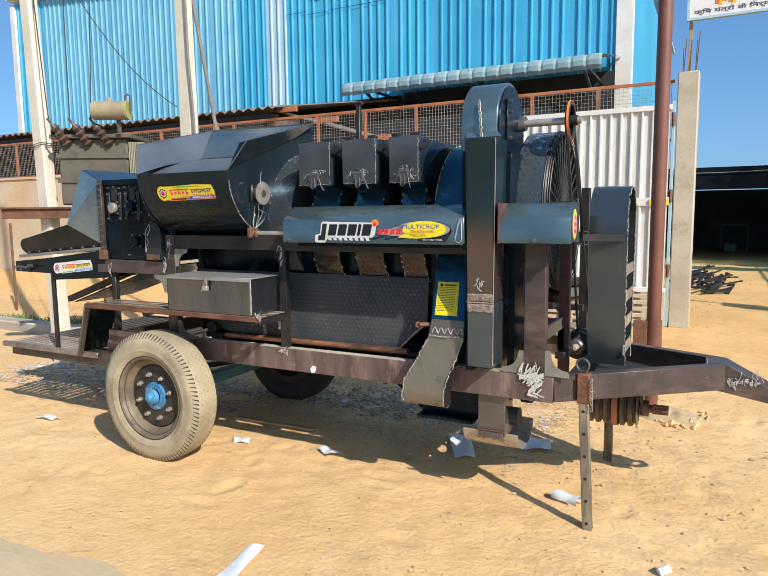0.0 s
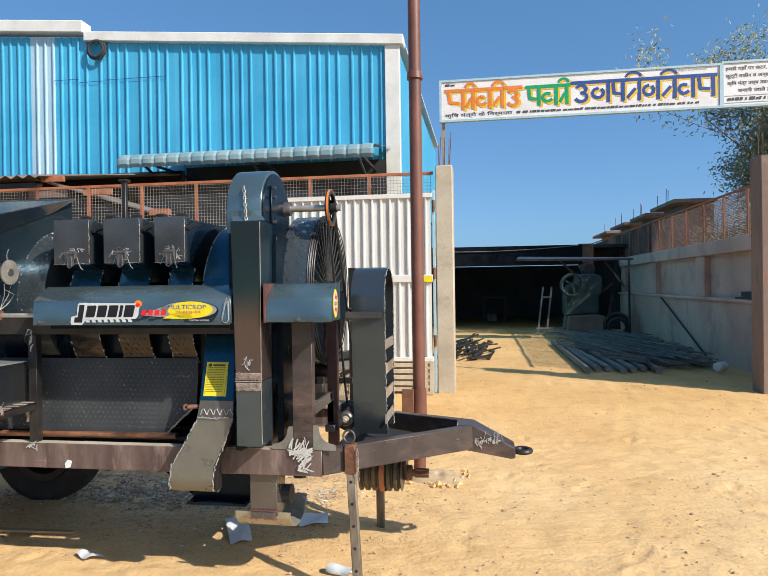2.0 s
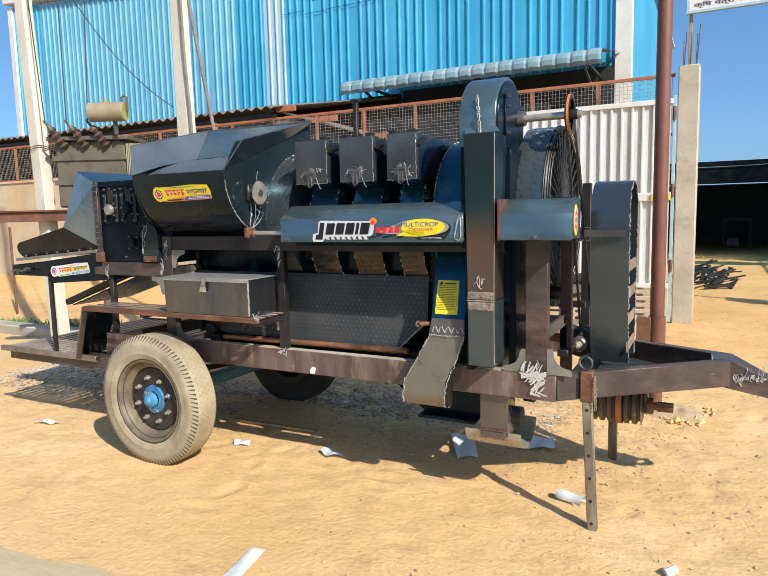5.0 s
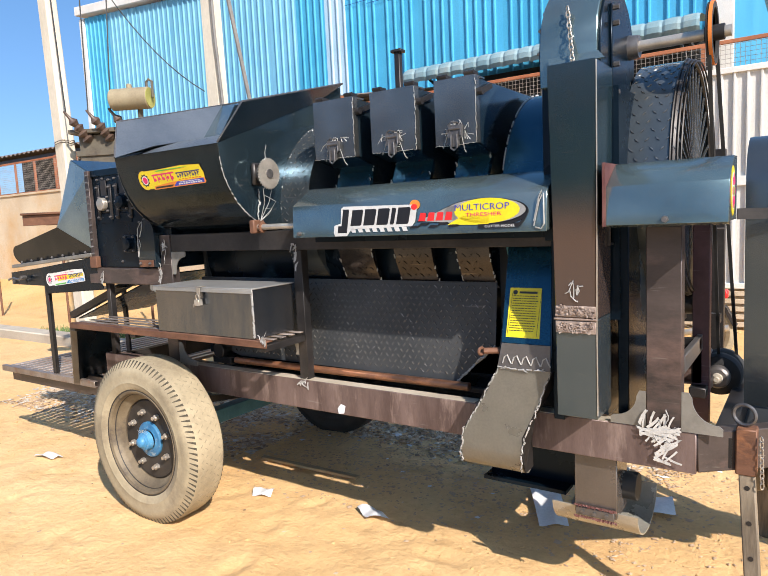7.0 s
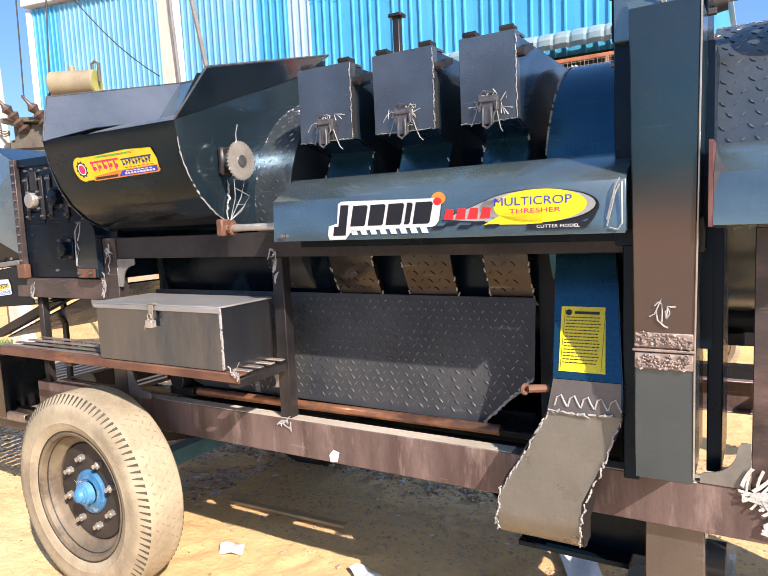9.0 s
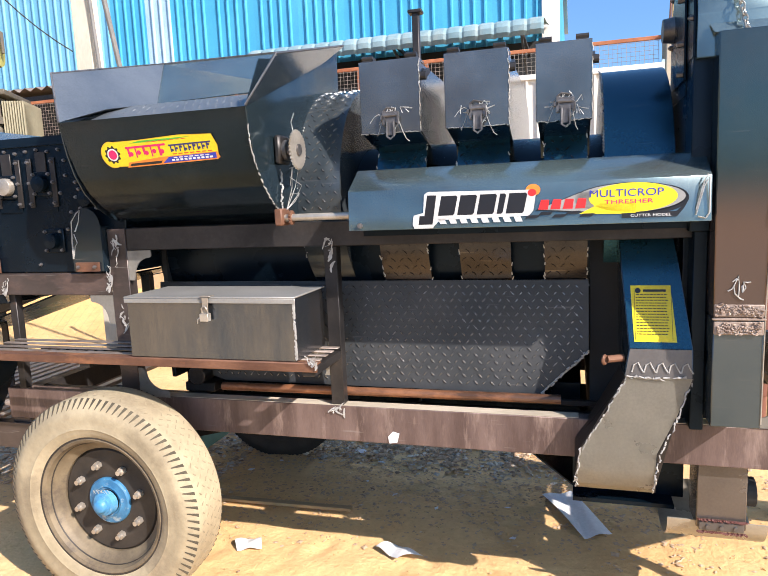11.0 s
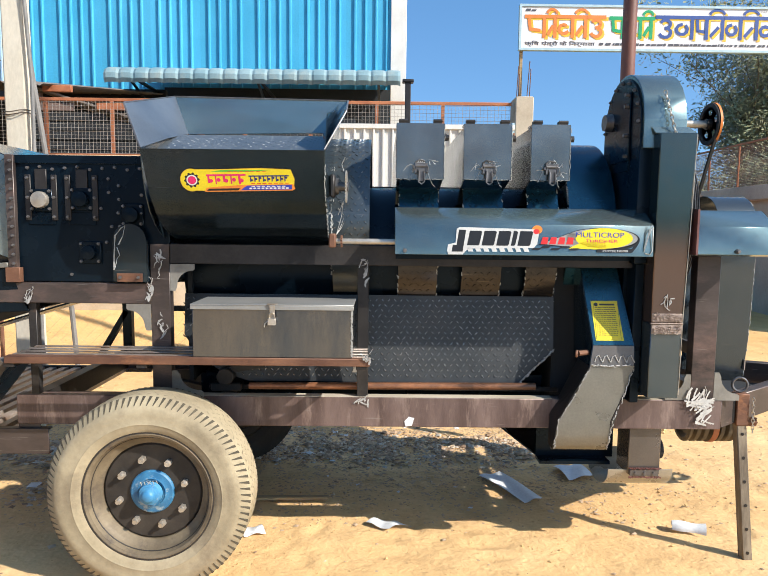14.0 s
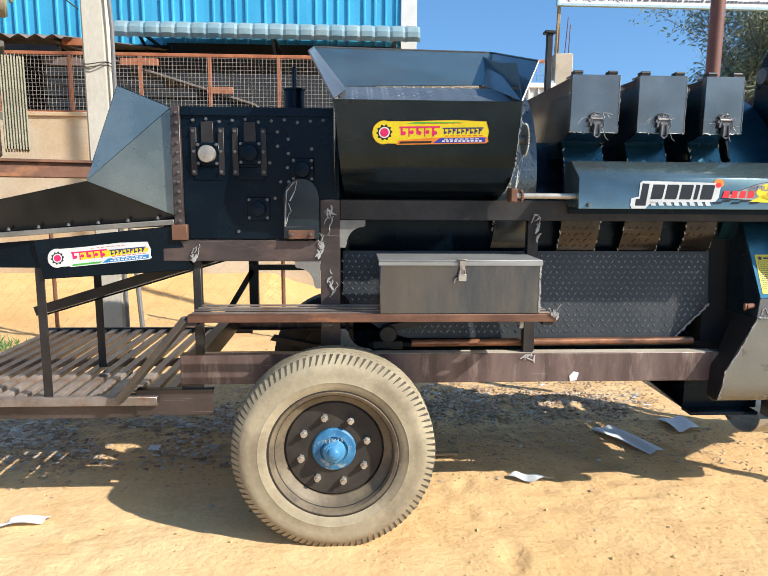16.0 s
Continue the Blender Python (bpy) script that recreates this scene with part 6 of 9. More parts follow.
def gusset(x, z, sx, sz, y, w=0.11, h=0.12):
    """A scalloped corner plate; sx and sz point from the corner."""
    pts = [(x, z), (x + sx * w, z), (x + sx * w, z + sz * 0.022)]
    for k in range(9):
        a = k / 8 * math.pi / 2
        pts.append((x + sx * (w * 0.92 - w * 0.66 * math.sin(a)), z + sz * (h * 0.86 - h * 0.62 * math.cos(a))))
    pts += [(x + sx * 0.022, z + sz * h), (x, z + sz * h)]
    bm = B()
    prism(bm, pts, "y", y, y + 0.006)
    part("gusset", bm, M["gusset"], mach)


gusset(-3.079, 1.376, 1, -1, 3.252)
gusset(-3.167, 1.195, -1, -1, 3.248)
gusset(-0.707, 0.771, -1, 1, 3.266, 0.115, 0.12)
gusset(-0.599, 0.771, 1, 1, 3.266, 0.12, 0.13)
gusset(-2.241, 0.975, -1, -1, 3.278, 0.06, 0.09)
gusset(-3.079, 0.771, 1, 1, 3.252, 0.14, 0.12)
bm = B()
box(bm, -0.620, -0.600, 3.325, 3.74, 0.945, 1.005)
part("tie_bar", bm, M["apron"], mach, bevel=0.002)

# bench
bm = B()
box(bm, -3.692, -2.178, 3.005, 3.011, 0.972, 1.003)
box(bm, -3.692, -2.178, 3.011, 3.045, 0.996, 1.003)
part("bench_angle", bm, M["rust"], mach, "brown front angle of the bench", bevel=0.002)
bm = B()
box(bm, 0, 1.50, 0, 0.026, 0.012, 0.017)
bench_slat = mesh_from(bm, "bench_slat", M["slat"], bevel=0.002)
for k in range(4):
    piece("bench_slat", bench_slat, mach, pose(-3.69, 3.062 + k * 0.058, 0.985))
for x in (-3.70, -3.15, -2.235):
    bm = B()
    box(bm, x, x + 0.045, 3.012, 3.268, 0.955, 0.984)
    part("bench_bracket", bm, M["bar"], mach, bevel=0.002)
bm = B()
beam(bm, (-3.70, 3.03, 0.985), (-4.06, 3.22, 0.575), 0.035, 0.03)
part("step_strut", bm, M["apron"], mach, bevel=0.002)
bm = B()
plate(bm, [(-3.70, 3.04, 0.97), (-3.70, 3.30, 0.97), (-4.07, 3.46, 0.58), (-4.07, 3.23, 0.58)], 0.006)
part("step_plate", bm, M["dark"], mach, "slanting black step plate")

# slatted rear platform
PZ = 0.575
bm = B()
channel(bm, -5.05, -3.90, 3.24, PZ - 0.03, PZ + 0.01, 1, 0.03, 0.005)
part("platform_edge", bm, M["slat"], mach, bevel=0.002)
bm = B()
channel(bm, -4.00, -3.655, 3.262, 0.492, 0.612, 1, 0.04)
part("platform_beam", bm, M["brown"], mach, bevel=0.002)
bm = B()
channel(bm, -4.98, -4.00, 3.275, 0.478, 0.540, 1, 0.04)
part("platform_beam", bm, M["brown"], mach, bevel=0.002)
bm = B()
box(bm, -5.05, -3.7, 4.70, 4.73, PZ - 0.03, PZ + 0.01)
part("platform_edge", bm, M["bar"], mach, bevel=0.002)
bm = B()
box(bm, -4.9, -3.7, 4.0, 4.05, PZ - 0.06, PZ - 0.025)
part("platform_joist", bm, M["bar"], mach)
bm = B()
box(bm, 0, 0.044, 0, 1.45, 0, 0.022)
deck_slat = mesh_from(bm, "deck_slat", M["slat"], bevel=0.002)
for k in range(15):
    piece("deck_slat", deck_slat, mach, pose(-5.03 + k * 0.0805, 3.27, PZ - 0.02))
bm = B()
channel(bm, -3.80, -3.70, YF + 0.01, 0.5, 0.632, 1, 0.04)
part("drop_bracket", bm, M["brown"], mach, bevel=0.002)

# chute legs and braces
for x, y, z1 in ((-4.40, 3.26, 1.27), (-4.36, 3.78, 1.2)):
    bm = B()
    box(bm, x, x + 0.038, y, y + 0.006, PZ, z1)
    box(bm, x, x + 0.006, y + 0.006, y + 0.04, PZ, z1)
    part("chute_leg", bm, M["bar"], mach, bevel=0.001)
bm = B()
beam(bm, (-4.52, 3.50, 0.93), (-3.66, 3.42, 1.20), 0.04, 0.045)
part("brace", bm, M["bar"], mach, bevel=0.002)
bm = B()
plate(bm, [(-4.50, 3.53, 0.90), (-3.45, 3.45, 1.225), (-3.45, 4.1, 1.225), (-4.50, 4.1, 0.90)], 0.008)
part("under_chute", bm, M["dark"], mach, "slanting dark sheet under the fan box")
bm = B()
box(bm, -3.60, -3.55, 4.0, 4.04, 0.77, 1.2)
box(bm, -3.55, -3.1, 4.02, 4.05, 1.06, 1.09)
beam(bm, (-3.58, 4.02, 1.06), (-3.75, 4.02, 0.78), 0.04, 0.03)
part("rear_frame", bm, M["dark"], mach)

# ---- fan box with bolted panel ----
bm = B()
box(bm, -3.775, -3.08, 3.262, 4.40, 1.29, 1.845)
fan_box = part("fan_box", bm, M["dark"], mach, "black riveted fan box panel", bevel=0.004)
bm = B()
box(bm, -3.788, -3.75, 3.235, 3.26, 1.30, 1.85)
part("flange_strip", bm, M["brown"], fan_box, "brown bolted flange strip", bevel=0.002)
bm = B()
box(bm, -3.80, -3.735, 3.228, 3.258, 1.289, 1.355)
part("flange_foot", bm, M["rust"], fan_box, bevel=0.002)
bm = B()
box(bm, -3.75, -3.10, 3.250, 3.2615, 1.815, 1.85)
part("top_strip", bm, M["dark"], fan_box)
bm = B()
box(bm, -0.013, 0.013, -0.008, 0, 0, 0.20)
strip_mesh = mesh_from(bm, "guide_strip", M["bar"], bevel=0.002)
for x in (-3.70, -3.585, -3.525, -3.405):
    piece("guide_strip", strip_mesh, fan_box, pose(x, 3.2618, 1.565))
bm = B()
cyl(bm, (0, 0, 0), (0, -0.006, 0), 0.0075, n=6)
cyl(bm, (0, -0.006, 0), (0, -0.012, 0), 0.005, n=8)
bolt_mesh = mesh_from(bm, "bolt", M["bolt"])
for x in (-3.70, -3.585, -3.525, -3.405):
    for z in (1.58, 1.665, 1.75):
        piece("bolt", bolt_mesh, fan_box, pose(x, 3.2535, z))
for k in range(11):
    piece("bolt", bolt_mesh, fan_box, pose(-3.70 + k * 0.055, 3.2618, 1.795 + 0.006 * math.sin(k * 2.1)))
for x, z in ((-3.38, 1.62), (-3.345, 1.69), (-3.335, 1.54), (-3.345, 1.75), (-3.36, 1.47), (-3.52, 1.325), (-3.3, 1.72), (-3.30, 1.66), (-3.305, 1.60), (-3.3, 1.54), (-3.2, 1.6), (-3.2, 1.68)):
    piece("bolt", bolt_mesh, fan_box, pose(x, 3.2618, z))
for k in range(12):
    piece("bolt", bolt_mesh, fan_box, pose(-3.762, 3.2348, 1.372 + k * 0.041))


def bearing(x, z, r, cap, parent, y=3.2618, square=0.05):
    b = part("bearing_block", (lambda b: (box(b, x - square, x + square, y - 0.010, y, z - square, z + square), b)[1])(B()), M["dark"], parent, bevel=0.004)
    bm = B()
    lathe(bm, [(r, 0.0), (r, 0.02), (r * 0.92, 0.026), (0.0, 0.028)], (x, y - 0.010, z), (0, -1, 0), 24)
    part("bearing_cap", bm, M[cap], b)
    for sx in (-1, 1):
        for sz in (-1, 1):
            piece("bolt", bolt_mesh, b, pose(x + sx * square * 0.78, y - 0.010, z + sz * square * 0.78))


bearing(-3.642, 1.654, 0.037, "bright", fan_box)
bearing(-3.462, 1.660, 0.036, "dark", fan_box)
bearing(-3.240, 1.592, 0.035, "dark", fan_box)
bearing(-3.432, 1.424, 0.033, "dark", fan_box)
for x in (-3.642, -3.462):
    bm = B()
    box(bm, x - 0.026, x + 0.026, 3.254, 3.2615, 1.70, 1.79)
    part("slot_plate", bm, M["bar"], fan_box, bevel=0.002)
    bm = B()
    box(bm, x - 0.06, x + 0.06, 3.2575, 3.2615, 1.545, 1.6)
    part("slot_plate", bm, M["dark"], fan_box, bevel=0.002)
pk = [(-3.318, 1.298), (-3.172, 1.298)] + [(-3.245 + 0.073 * math.cos(a * math.pi / 14), 1.48 + 0.073 * math.sin(a * math.pi / 14)) for a in range(15)]
bm = B()
prism(bm, pk, "y", 3.222, 3.226)
sheet(bm, [(-3.318, 1.298), (-3.318, 1.48)], "y", 3.226, 3.2618, 0.003)
sheet(bm, [(-3.172, 1.48), (-3.172, 1.298)], "y", 3.226, 3.2618, 0.003)
part("belt_pocket", bm, M["sheet"], fan_box, "blue steel pocket with a rounded top")
bm = B()
for j in (0.0, 0.0035):
    rod(bm, [(-3.316 + j, 3.2205, 1.35), (-3.314 + j, 3.2205, 1.42), (-3.305 - j, 3.2205, 1.50), (-3.280 + j, 3.2205, 1.535), (-3.262, 3.2205, 1.545 - j), (-3.272, 3.2205, 1.50), (-3.295 + j, 3.2205, 1.46)], 0.0018, 5)
rod(bm, [(-3.300, 3.2205, 1.45), (-3.288, 3.2205, 1.415), (-3.300, 3.2205, 1.40), (-3.310, 3.2205, 1.36)], 0.0018, 5)
part("chalk_scrawl", bm, M["weld"], fan_box)
bm = B()
box(bm, -3.30, -3.19, 3.212, 3.222, 1.298, 1.335)
part("pocket_foot", bm, M["rust"], fan_box)
for x in (-3.285, -3.205):
    piece("bolt", bolt_mesh, fan_box, pose(x, 3.212, 1.317))
bm = B()
cyl(bm, (-3.33, 3.95, 1.845), (-3.33, 3.95, 2.02), 0.055, n=20)
cyl(bm, (-3.33, 3.95, 2.02), (-3.33, 3.95, 2.03), 0.062, n=20)
cyl(bm, (-3.33, 3.95, 2.03), (-3.33, 3.95, 2.14), 0.012, n=8)
part("screw_post", bm, M["dark"], mach)

# ---- straw hood and chute at the rear ----
hood = part("rear_hood", (lambda b: (plate(b, [(-3.795, 3.27, 1.845), (-4.02, 3.30, 1.935), (-4.13, 3.26, 1.60), (-4.15, 3.25, 1.54)], 0.004), b)[1])(B()), M["hood"], mach, "blue-grey folded sheet hood")
bm = B()
plate(bm, [(-3.795, 3.268, 1.842), (-4.15, 3.248, 1.538), (-3.795, 3.262, 1.395)], 0.004)
part("hood_cheek", bm, M["hood"], hood, "pale blue-grey cheek sheet")
bm = B()
plate(bm, [(-3.795, 3.27, 1.845), (-3.795, 4.38, 1.845), (-4.02, 4.38, 1.935), (-4.02, 3.30, 1.935)], 0.004)
plate(bm, [(-4.02, 3.30, 1.935), (-4.02, 4.38, 1.935), (-4.13, 4.38, 1.60), (-4.13, 3.26, 1.60)], 0.004)
plate(bm, [(-3.795, 4.38, 1.845), (-4.02, 4.38, 1.935), (-4.15, 4.38, 1.54), (-3.795, 4.38, 1.3)], 0.004)
part("hood_top", bm, M["sheet"], hood)
bm = B()
tip = [(-4.62 - 0.10 * math.sin(a * math.pi / 8), 3.235 + 0.03 * (1 - math.cos(a * math.pi / 8)) / 2, 1.435 - 0.13 * (1 - math.cos(a * math.pi / 8)) / 2) for a in range(9)]
plate(bm, [(-3.795, 3.262, 1.395), (-4.15, 3.248, 1.538)] + tip + [(-3.795, 3.30, 1.352)], 0.004)
part("chute_side", bm, M["chute_dark"], hood, "dark brown-black chute side sheet")
bm = B()
plate(bm, [(-3.795, 4.38, 1.395), (-4.15, 4.38, 1.538), (-4.62, 4.38, 1.435), (-4.70, 4.38, 1.33), (-3.795, 4.38, 1.34)], 0.004)
plate(bm, [(-3.795, 3.28, 1.35), (-4.70, 3.26, 1.305), (-4.70, 4.38, 1.305), (-3.795, 4.38, 1.35)], 0.004)
part("chute_floor", bm, M["dark"], hood)
bm = B()
beam(bm, (-3.79, 3.245, 1.366), (-4.72, 3.24, 1.292), 0.03, 0.022)
part("chute_lip", bm, M["gusset"], hood, "bare steel lip strip", bevel=0.002)
for k in range(7):
    q = k / 6
    piece("bolt", bolt_mesh, hood, pose(-3.86 - 0.75 * q, 3.24, 1.377 - 0.06 * q, -90, 0, 0))
bm = B()
plate(bm, [(-3.79, 3.245, 1.350), (-4.385, 3.245, 1.285), (-4.36, 3.255, 1.120), (-3.72, 3.255, 1.162)], 0.005)
plate(bm, [(-3.72, 3.26, 1.162), (-4.36, 3.26, 1.120), (-4.36, 4.36, 1.120), (-3.72, 4.36, 1.162)], 0.005)
plate(bm, [(-4.385, 3.262, 1.285), (-4.86, 3.29, 1.245), (-4.86, 3.29, 1.165), (-4.37, 3.262, 1.165)], 0.005)
tray = part("sieve_tray", bm, M["dark"], mach, "black sheet tray under the chute")
bm = B()
rod(bm, [(-4.80, 3.235, 1.20), (-4.72, 3.225, 1.215), (-4.66, 3.225, 1.205), (-4.60, 3.235, 1.22)], 0.007, 8)
cyl(bm, (-4.70, 3.25, 1.19), (-4.70, 3.215, 1.19), 0.014, n=10)
cyl(bm, (-4.60, 3.25, 1.22), (-4.60, 3.215, 1.22), 0.014, n=10)
part("toggle_clamp", bm, M["bolt"], tray)

# ---- hopper ----
fr = [(2.985, 1.852), (2.992, 1.80), (3.006, 1.74), (3.032, 1.67), (3.072, 1.605), (3.13, 1.55), (3.20, 1.51), (3.30, 1.48), (3.42, 1.465)]
bm = B()
rows_ = []
for i, (y, z) in enumerate(fr):
    k = i / (len(fr) - 1)
    xl, xr = -3.10 + 0.05 * k, -2.3662
    rows_.append([bm.verts.new((xl + (xr - xl) * j / 6, y, z)) for j in range(7)])
for A, C in zip(rows_, rows_[1:]):
    for j in range(6):
        bm.faces.new((A[j], A[j + 1], C[j + 1], C[j]))
bmesh.ops.solidify(bm, geom=bm.faces[:], thickness=0.004)
hopper = part("feed_hopper", bm, M["sheet"], mach, "black-blue curved hopper front sheet")
bm = B()
ends = [(y, z) for y, z in fr] + [(3.5, 1.465), (3.86, 1.465), (3.86, 2.2), (3.42, 2.08), (3.10, 2.02)]
prism(bm, ends, "x", -2.366, -2.362)
part("hopper_end", bm, M["hopper_end"], hopper, "blue-black hopper end sheet with pale weld line")
bm = B()
prism(bm, [(y, z) for y, z in fr] + [(3.86, 1.465), (3.86, 1.97), (3.42, 1.95), (3.10, 1.90)], "x", -3.10, -3.096)
part("hopper_end", bm, M["sheet"], hopper)
bm = B()
plate(bm, [(-3.10, 2.985, 1.854), (-3.195, 3.08, 2.045), (-3.215, 3.81, 2.215), (-3.065, 3.52, 1.985), (-3.05, 3.18, 1.92)], 0.004)
part("left_flare", bm, M["flare"], hopper, "flared hopper side coloured pale grey-blue as if sunlit")
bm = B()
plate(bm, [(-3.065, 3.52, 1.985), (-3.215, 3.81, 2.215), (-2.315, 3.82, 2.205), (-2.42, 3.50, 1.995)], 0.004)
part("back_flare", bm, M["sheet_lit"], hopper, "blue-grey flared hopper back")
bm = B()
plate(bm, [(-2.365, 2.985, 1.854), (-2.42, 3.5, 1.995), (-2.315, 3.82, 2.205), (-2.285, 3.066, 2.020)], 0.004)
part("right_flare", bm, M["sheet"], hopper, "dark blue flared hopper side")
bm = B()
rod(bm, [(-2.365, 2.985, 1.854), (-2.285, 3.066, 2.022), (-2.315, 3.82, 2.207)], 0.0045, 6)
rod(bm, [(-3.10, 2.985, 1.855), (-3.197, 3.08, 2.047), (-3.217, 3.81, 2.217), (-2.315, 3.82, 2.207)], 0.004, 6)
part("rim_rod", bm, M["bolt"], hopper)


def lug_field(bm, place, nu, nv, pu, pv, inside=None, size=1.0):
    """Raised tread bars, alternately turned, on any surface."""
    for i in range(nu):
        for j in range(nv):
            u, v = (i + 0.5 * (j % 2)) * pu, j * pv
            if inside and not inside(u, v):
                continue
            s = 1 if (i + j) % 2 else -1
            du, dv = 0.0115 * s * 0.71 * size, 0.0115 * 0.71 * size
            nu_, nv_ = -0.0030 * 0.71 * s, 0.0030 * 0.71
            base = [(-du + nu_ * 0, -dv), (nu_ * -1, nv_ * -1), (du, dv), (nu_, nv_)]
            lo = [bm.verts.new(place(u + a, v + b, 0.0)) for a, b in base]
            hi = [bm.verts.new(place(u + a * 0.7, v + b * 0.7, 0.0026 * size * size)) for a, b in base]
            bm.faces.new(hi)
            for q in range(4):
                bm.faces.new((lo[q], lo[(q + 1) % 4], hi[(q + 1) % 4], hi[q]))


# tread plate over the hopper throat
bm = B()
thr = [(3.02, 1.825), (3.10, 1.865), (3.2, 1.905), (3.35, 1.95), (3.52, 1.978)]
sheet(bm, thr, "x", -3.07, -2.37, 0.004)
part("throat_plate", bm, M["throat"], hopper, "tread-plate drum top in the hopper mouth")
bm = B()


def on_throat(u, v, h):
    d = 0.0
    for (a, b), (c, e) in zip(thr, thr[1:]):
        ln = math.hypot(c - a, e - b)
        if v <= d + ln or (c, e) == thr[-1]:
            q = (v - d) / ln
            return (-3.04 + u, a + (c - a) * q - (e - b) / ln * (h + 0.004), b + (e - b) * q + (c - a) / ln * (h + 0.004))
        d += ln


lug_field(bm, on_throat, 21, 15, 0.032, 0.032, None, 0.6)
part("tread_plate_relief", bm, M["throat"], hopper)["kind"] = "stuff"
# tread-plate end ring of the hopper
RC = (3.79, 1.555)
bm = B()
lathe(bm, [(0.0, -2.364), (0.445, -2.364), (0.445, -2.19), (0.43, -2.19), (0.43, -2.2), (0.0, -2.2)], (0, RC[0], RC[1]), (1, 0, 0), 64)
part("end_ring", bm, M["ring_plate"], mach, "tread-plate ring at the hopper end")
bm = B()


def on_ring(u, v, h):
    a = math.radians(95) + v / 0.445
    return (-2.352 + u, RC[0] + (0.445 + h) * math.cos(a), RC[1] + (0.445 + h) * math.sin(a))


lug_field(bm, on_ring, 5, 28, 0.032, 0.028)
part("tread_plate_relief", bm, M["lug"], mach)["kind"] = "stuff"
bm = B()
for k in range(60):
    a = math.radians(100 + k * 1.9)
    if random.random() < 0.75:
        c = Vector((-2.367, RC[0] + 0.43 * math.cos(a), RC[1] + 0.43 * math.sin(a)))
        cyl(bm, c, c + Vector((-0.004, 0.012 * math.cos(k * 2.3), 0.012 * math.sin(k * 1.7))), 0.005, 0.003, 5)
part("weld_beads", bm, M["weld"], hopper)["kind"] = "stuff"
bm = B()
rnd = random.Random(12)
pts = []
for i, (y, z) in enumerate(fr):
    k = i / (len(fr) - 1)
    pts.append((-2.363 + rnd.uniform(-0.004, 0.004), y - 0.002, z + rnd.uniform(-0.004, 0.004)))
ragged(bm, pts[1:], 0.0024, 61)
pts = [(-2.359 + rnd.uniform(-0.003, 0.003), RC[0] + 0.44 * math.cos(math.radians(a)), RC[1] + 0.44 * math.sin(math.radians(a))) for a in range(110, 215, 5)]
ragged(bm, pts, 0.0036, 62)
ragged(bm, [(-2.36, 3.205, 1.66), (-2.355, 3.205, 1.6), (-2.35, 3.185, 1.55), (-2.35, 3.19, 1.50)], 0.0042, 63)
for k, (dy, dz) in enumerate(((0.03, 0.05), (0.045, -0.02), (-0.03, 0.04), (0.02, -0.05))):
    rod(bm, [(-2.325, 3.205, 1.66 - 0.03 * k), (-2.30, 3.205 + dy, 1.62 + dz), (-2.31, 3.20 + dy * 0.5, 1.57 + dz * 0.5), (-2.33, 3.175, 1.515)], 0.0014, 4)
rod(bm, [(-2.30, 3.20, 1.79), (-2.31, 3.21, 1.82), (-2.295, 3.205, 1.85)], 0.002, 4)
part("weld_seam", bm, M["weld"], hopper, "pale uneven weld seam")["kind"] = "stuff"
# sprocket and feed shaft
spr = part("sprocket_bearing", (lambda b: (box(b, -2.36, -2.335, 3.16, 3.25, 1.675, 1.775), b)[1])(B()), M["bar"], mach, bevel=0.008)
bm = B()
cyl(bm, (-2.36, 3.205, 1.723), (-2.28, 3.205, 1.723), 0.02, n=14)
cyl(bm, (-2.345, 3.205, 1.723), (-2.32, 3.205, 1.723), 0.036, n=20)
part("bearing_boss", bm, M["bolt"], spr)
bm = B()
teeth = []
for k in range(64):
    r = 0.070 if k % 2 else 0.063
    a = k * math.tau / 64
    teeth.append((3.205 + r * math.cos(a), 1.723 + r * math.sin(a)))
prism(bm, teeth, "x", -2.292, -2.286)
part("sprocket", bm, M["bright"], spr, "bright worn chain sprocket")
bm = B()
cyl(bm, (-2.33, 3.16, 1.487), (-2.06, 3.16, 1.487), 0.013, n=12)
part("feed_shaft", bm, M["bright"], mach, "bare steel shaft")
bm = B()
teeth = [(3.16 + (0.026 if k % 2 else 0.021) * math.cos(k * math.tau / 28), 1.487 + (0.026 if k % 2 else 0.021) * math.sin(k * math.tau / 28)) for k in range(28)]
prism(bm, teeth, "x", -2.31, -2.302)
part("pinion", bm, M["rust"], mach)
bm = B()
box(bm, -2.36, -2.33, 3.13, 3.2, 1.46, 1.52)
part("shaft_block", bm, M["rust"], mach, bevel=0.005)

# ---- threshing drum, bands and doors ----
bm = B()
lathe(bm, [(0.0, -3.08), (0.40, -3.08), (0.40, -1.24), (0.0, -1.24)], (0, CY, 1.36), (1, 0, 0), 56)
part("drum_casing", bm, M["dark"], mach, "deep blue rolled drum casing")
bm = B()
lathe(bm, [(0.0, -1.255), (0.468, -1.255), (0.468, -1.035), (0.0, -1.035)], (0, CY, 1.525), (1, 0, 0), 64)
part("front_ring", bm, M["blue"], mach, "deep blue rolled front casing")
bm = B()
for k in range(70):
    a = math.radians(95 + k * 1.5)
    if random.random() < 0.7:
        c = Vector((-1.256, CY + 0.468 * math.cos(a), 1.525 + 0.468 * math.sin(a)))
        cyl(bm, c, c + Vector((-0.004, 0.008, 0.008)), 0.004, 0.002, 5)
part("weld_beads", bm, M["weld"], mach)["kind"] = "stuff"

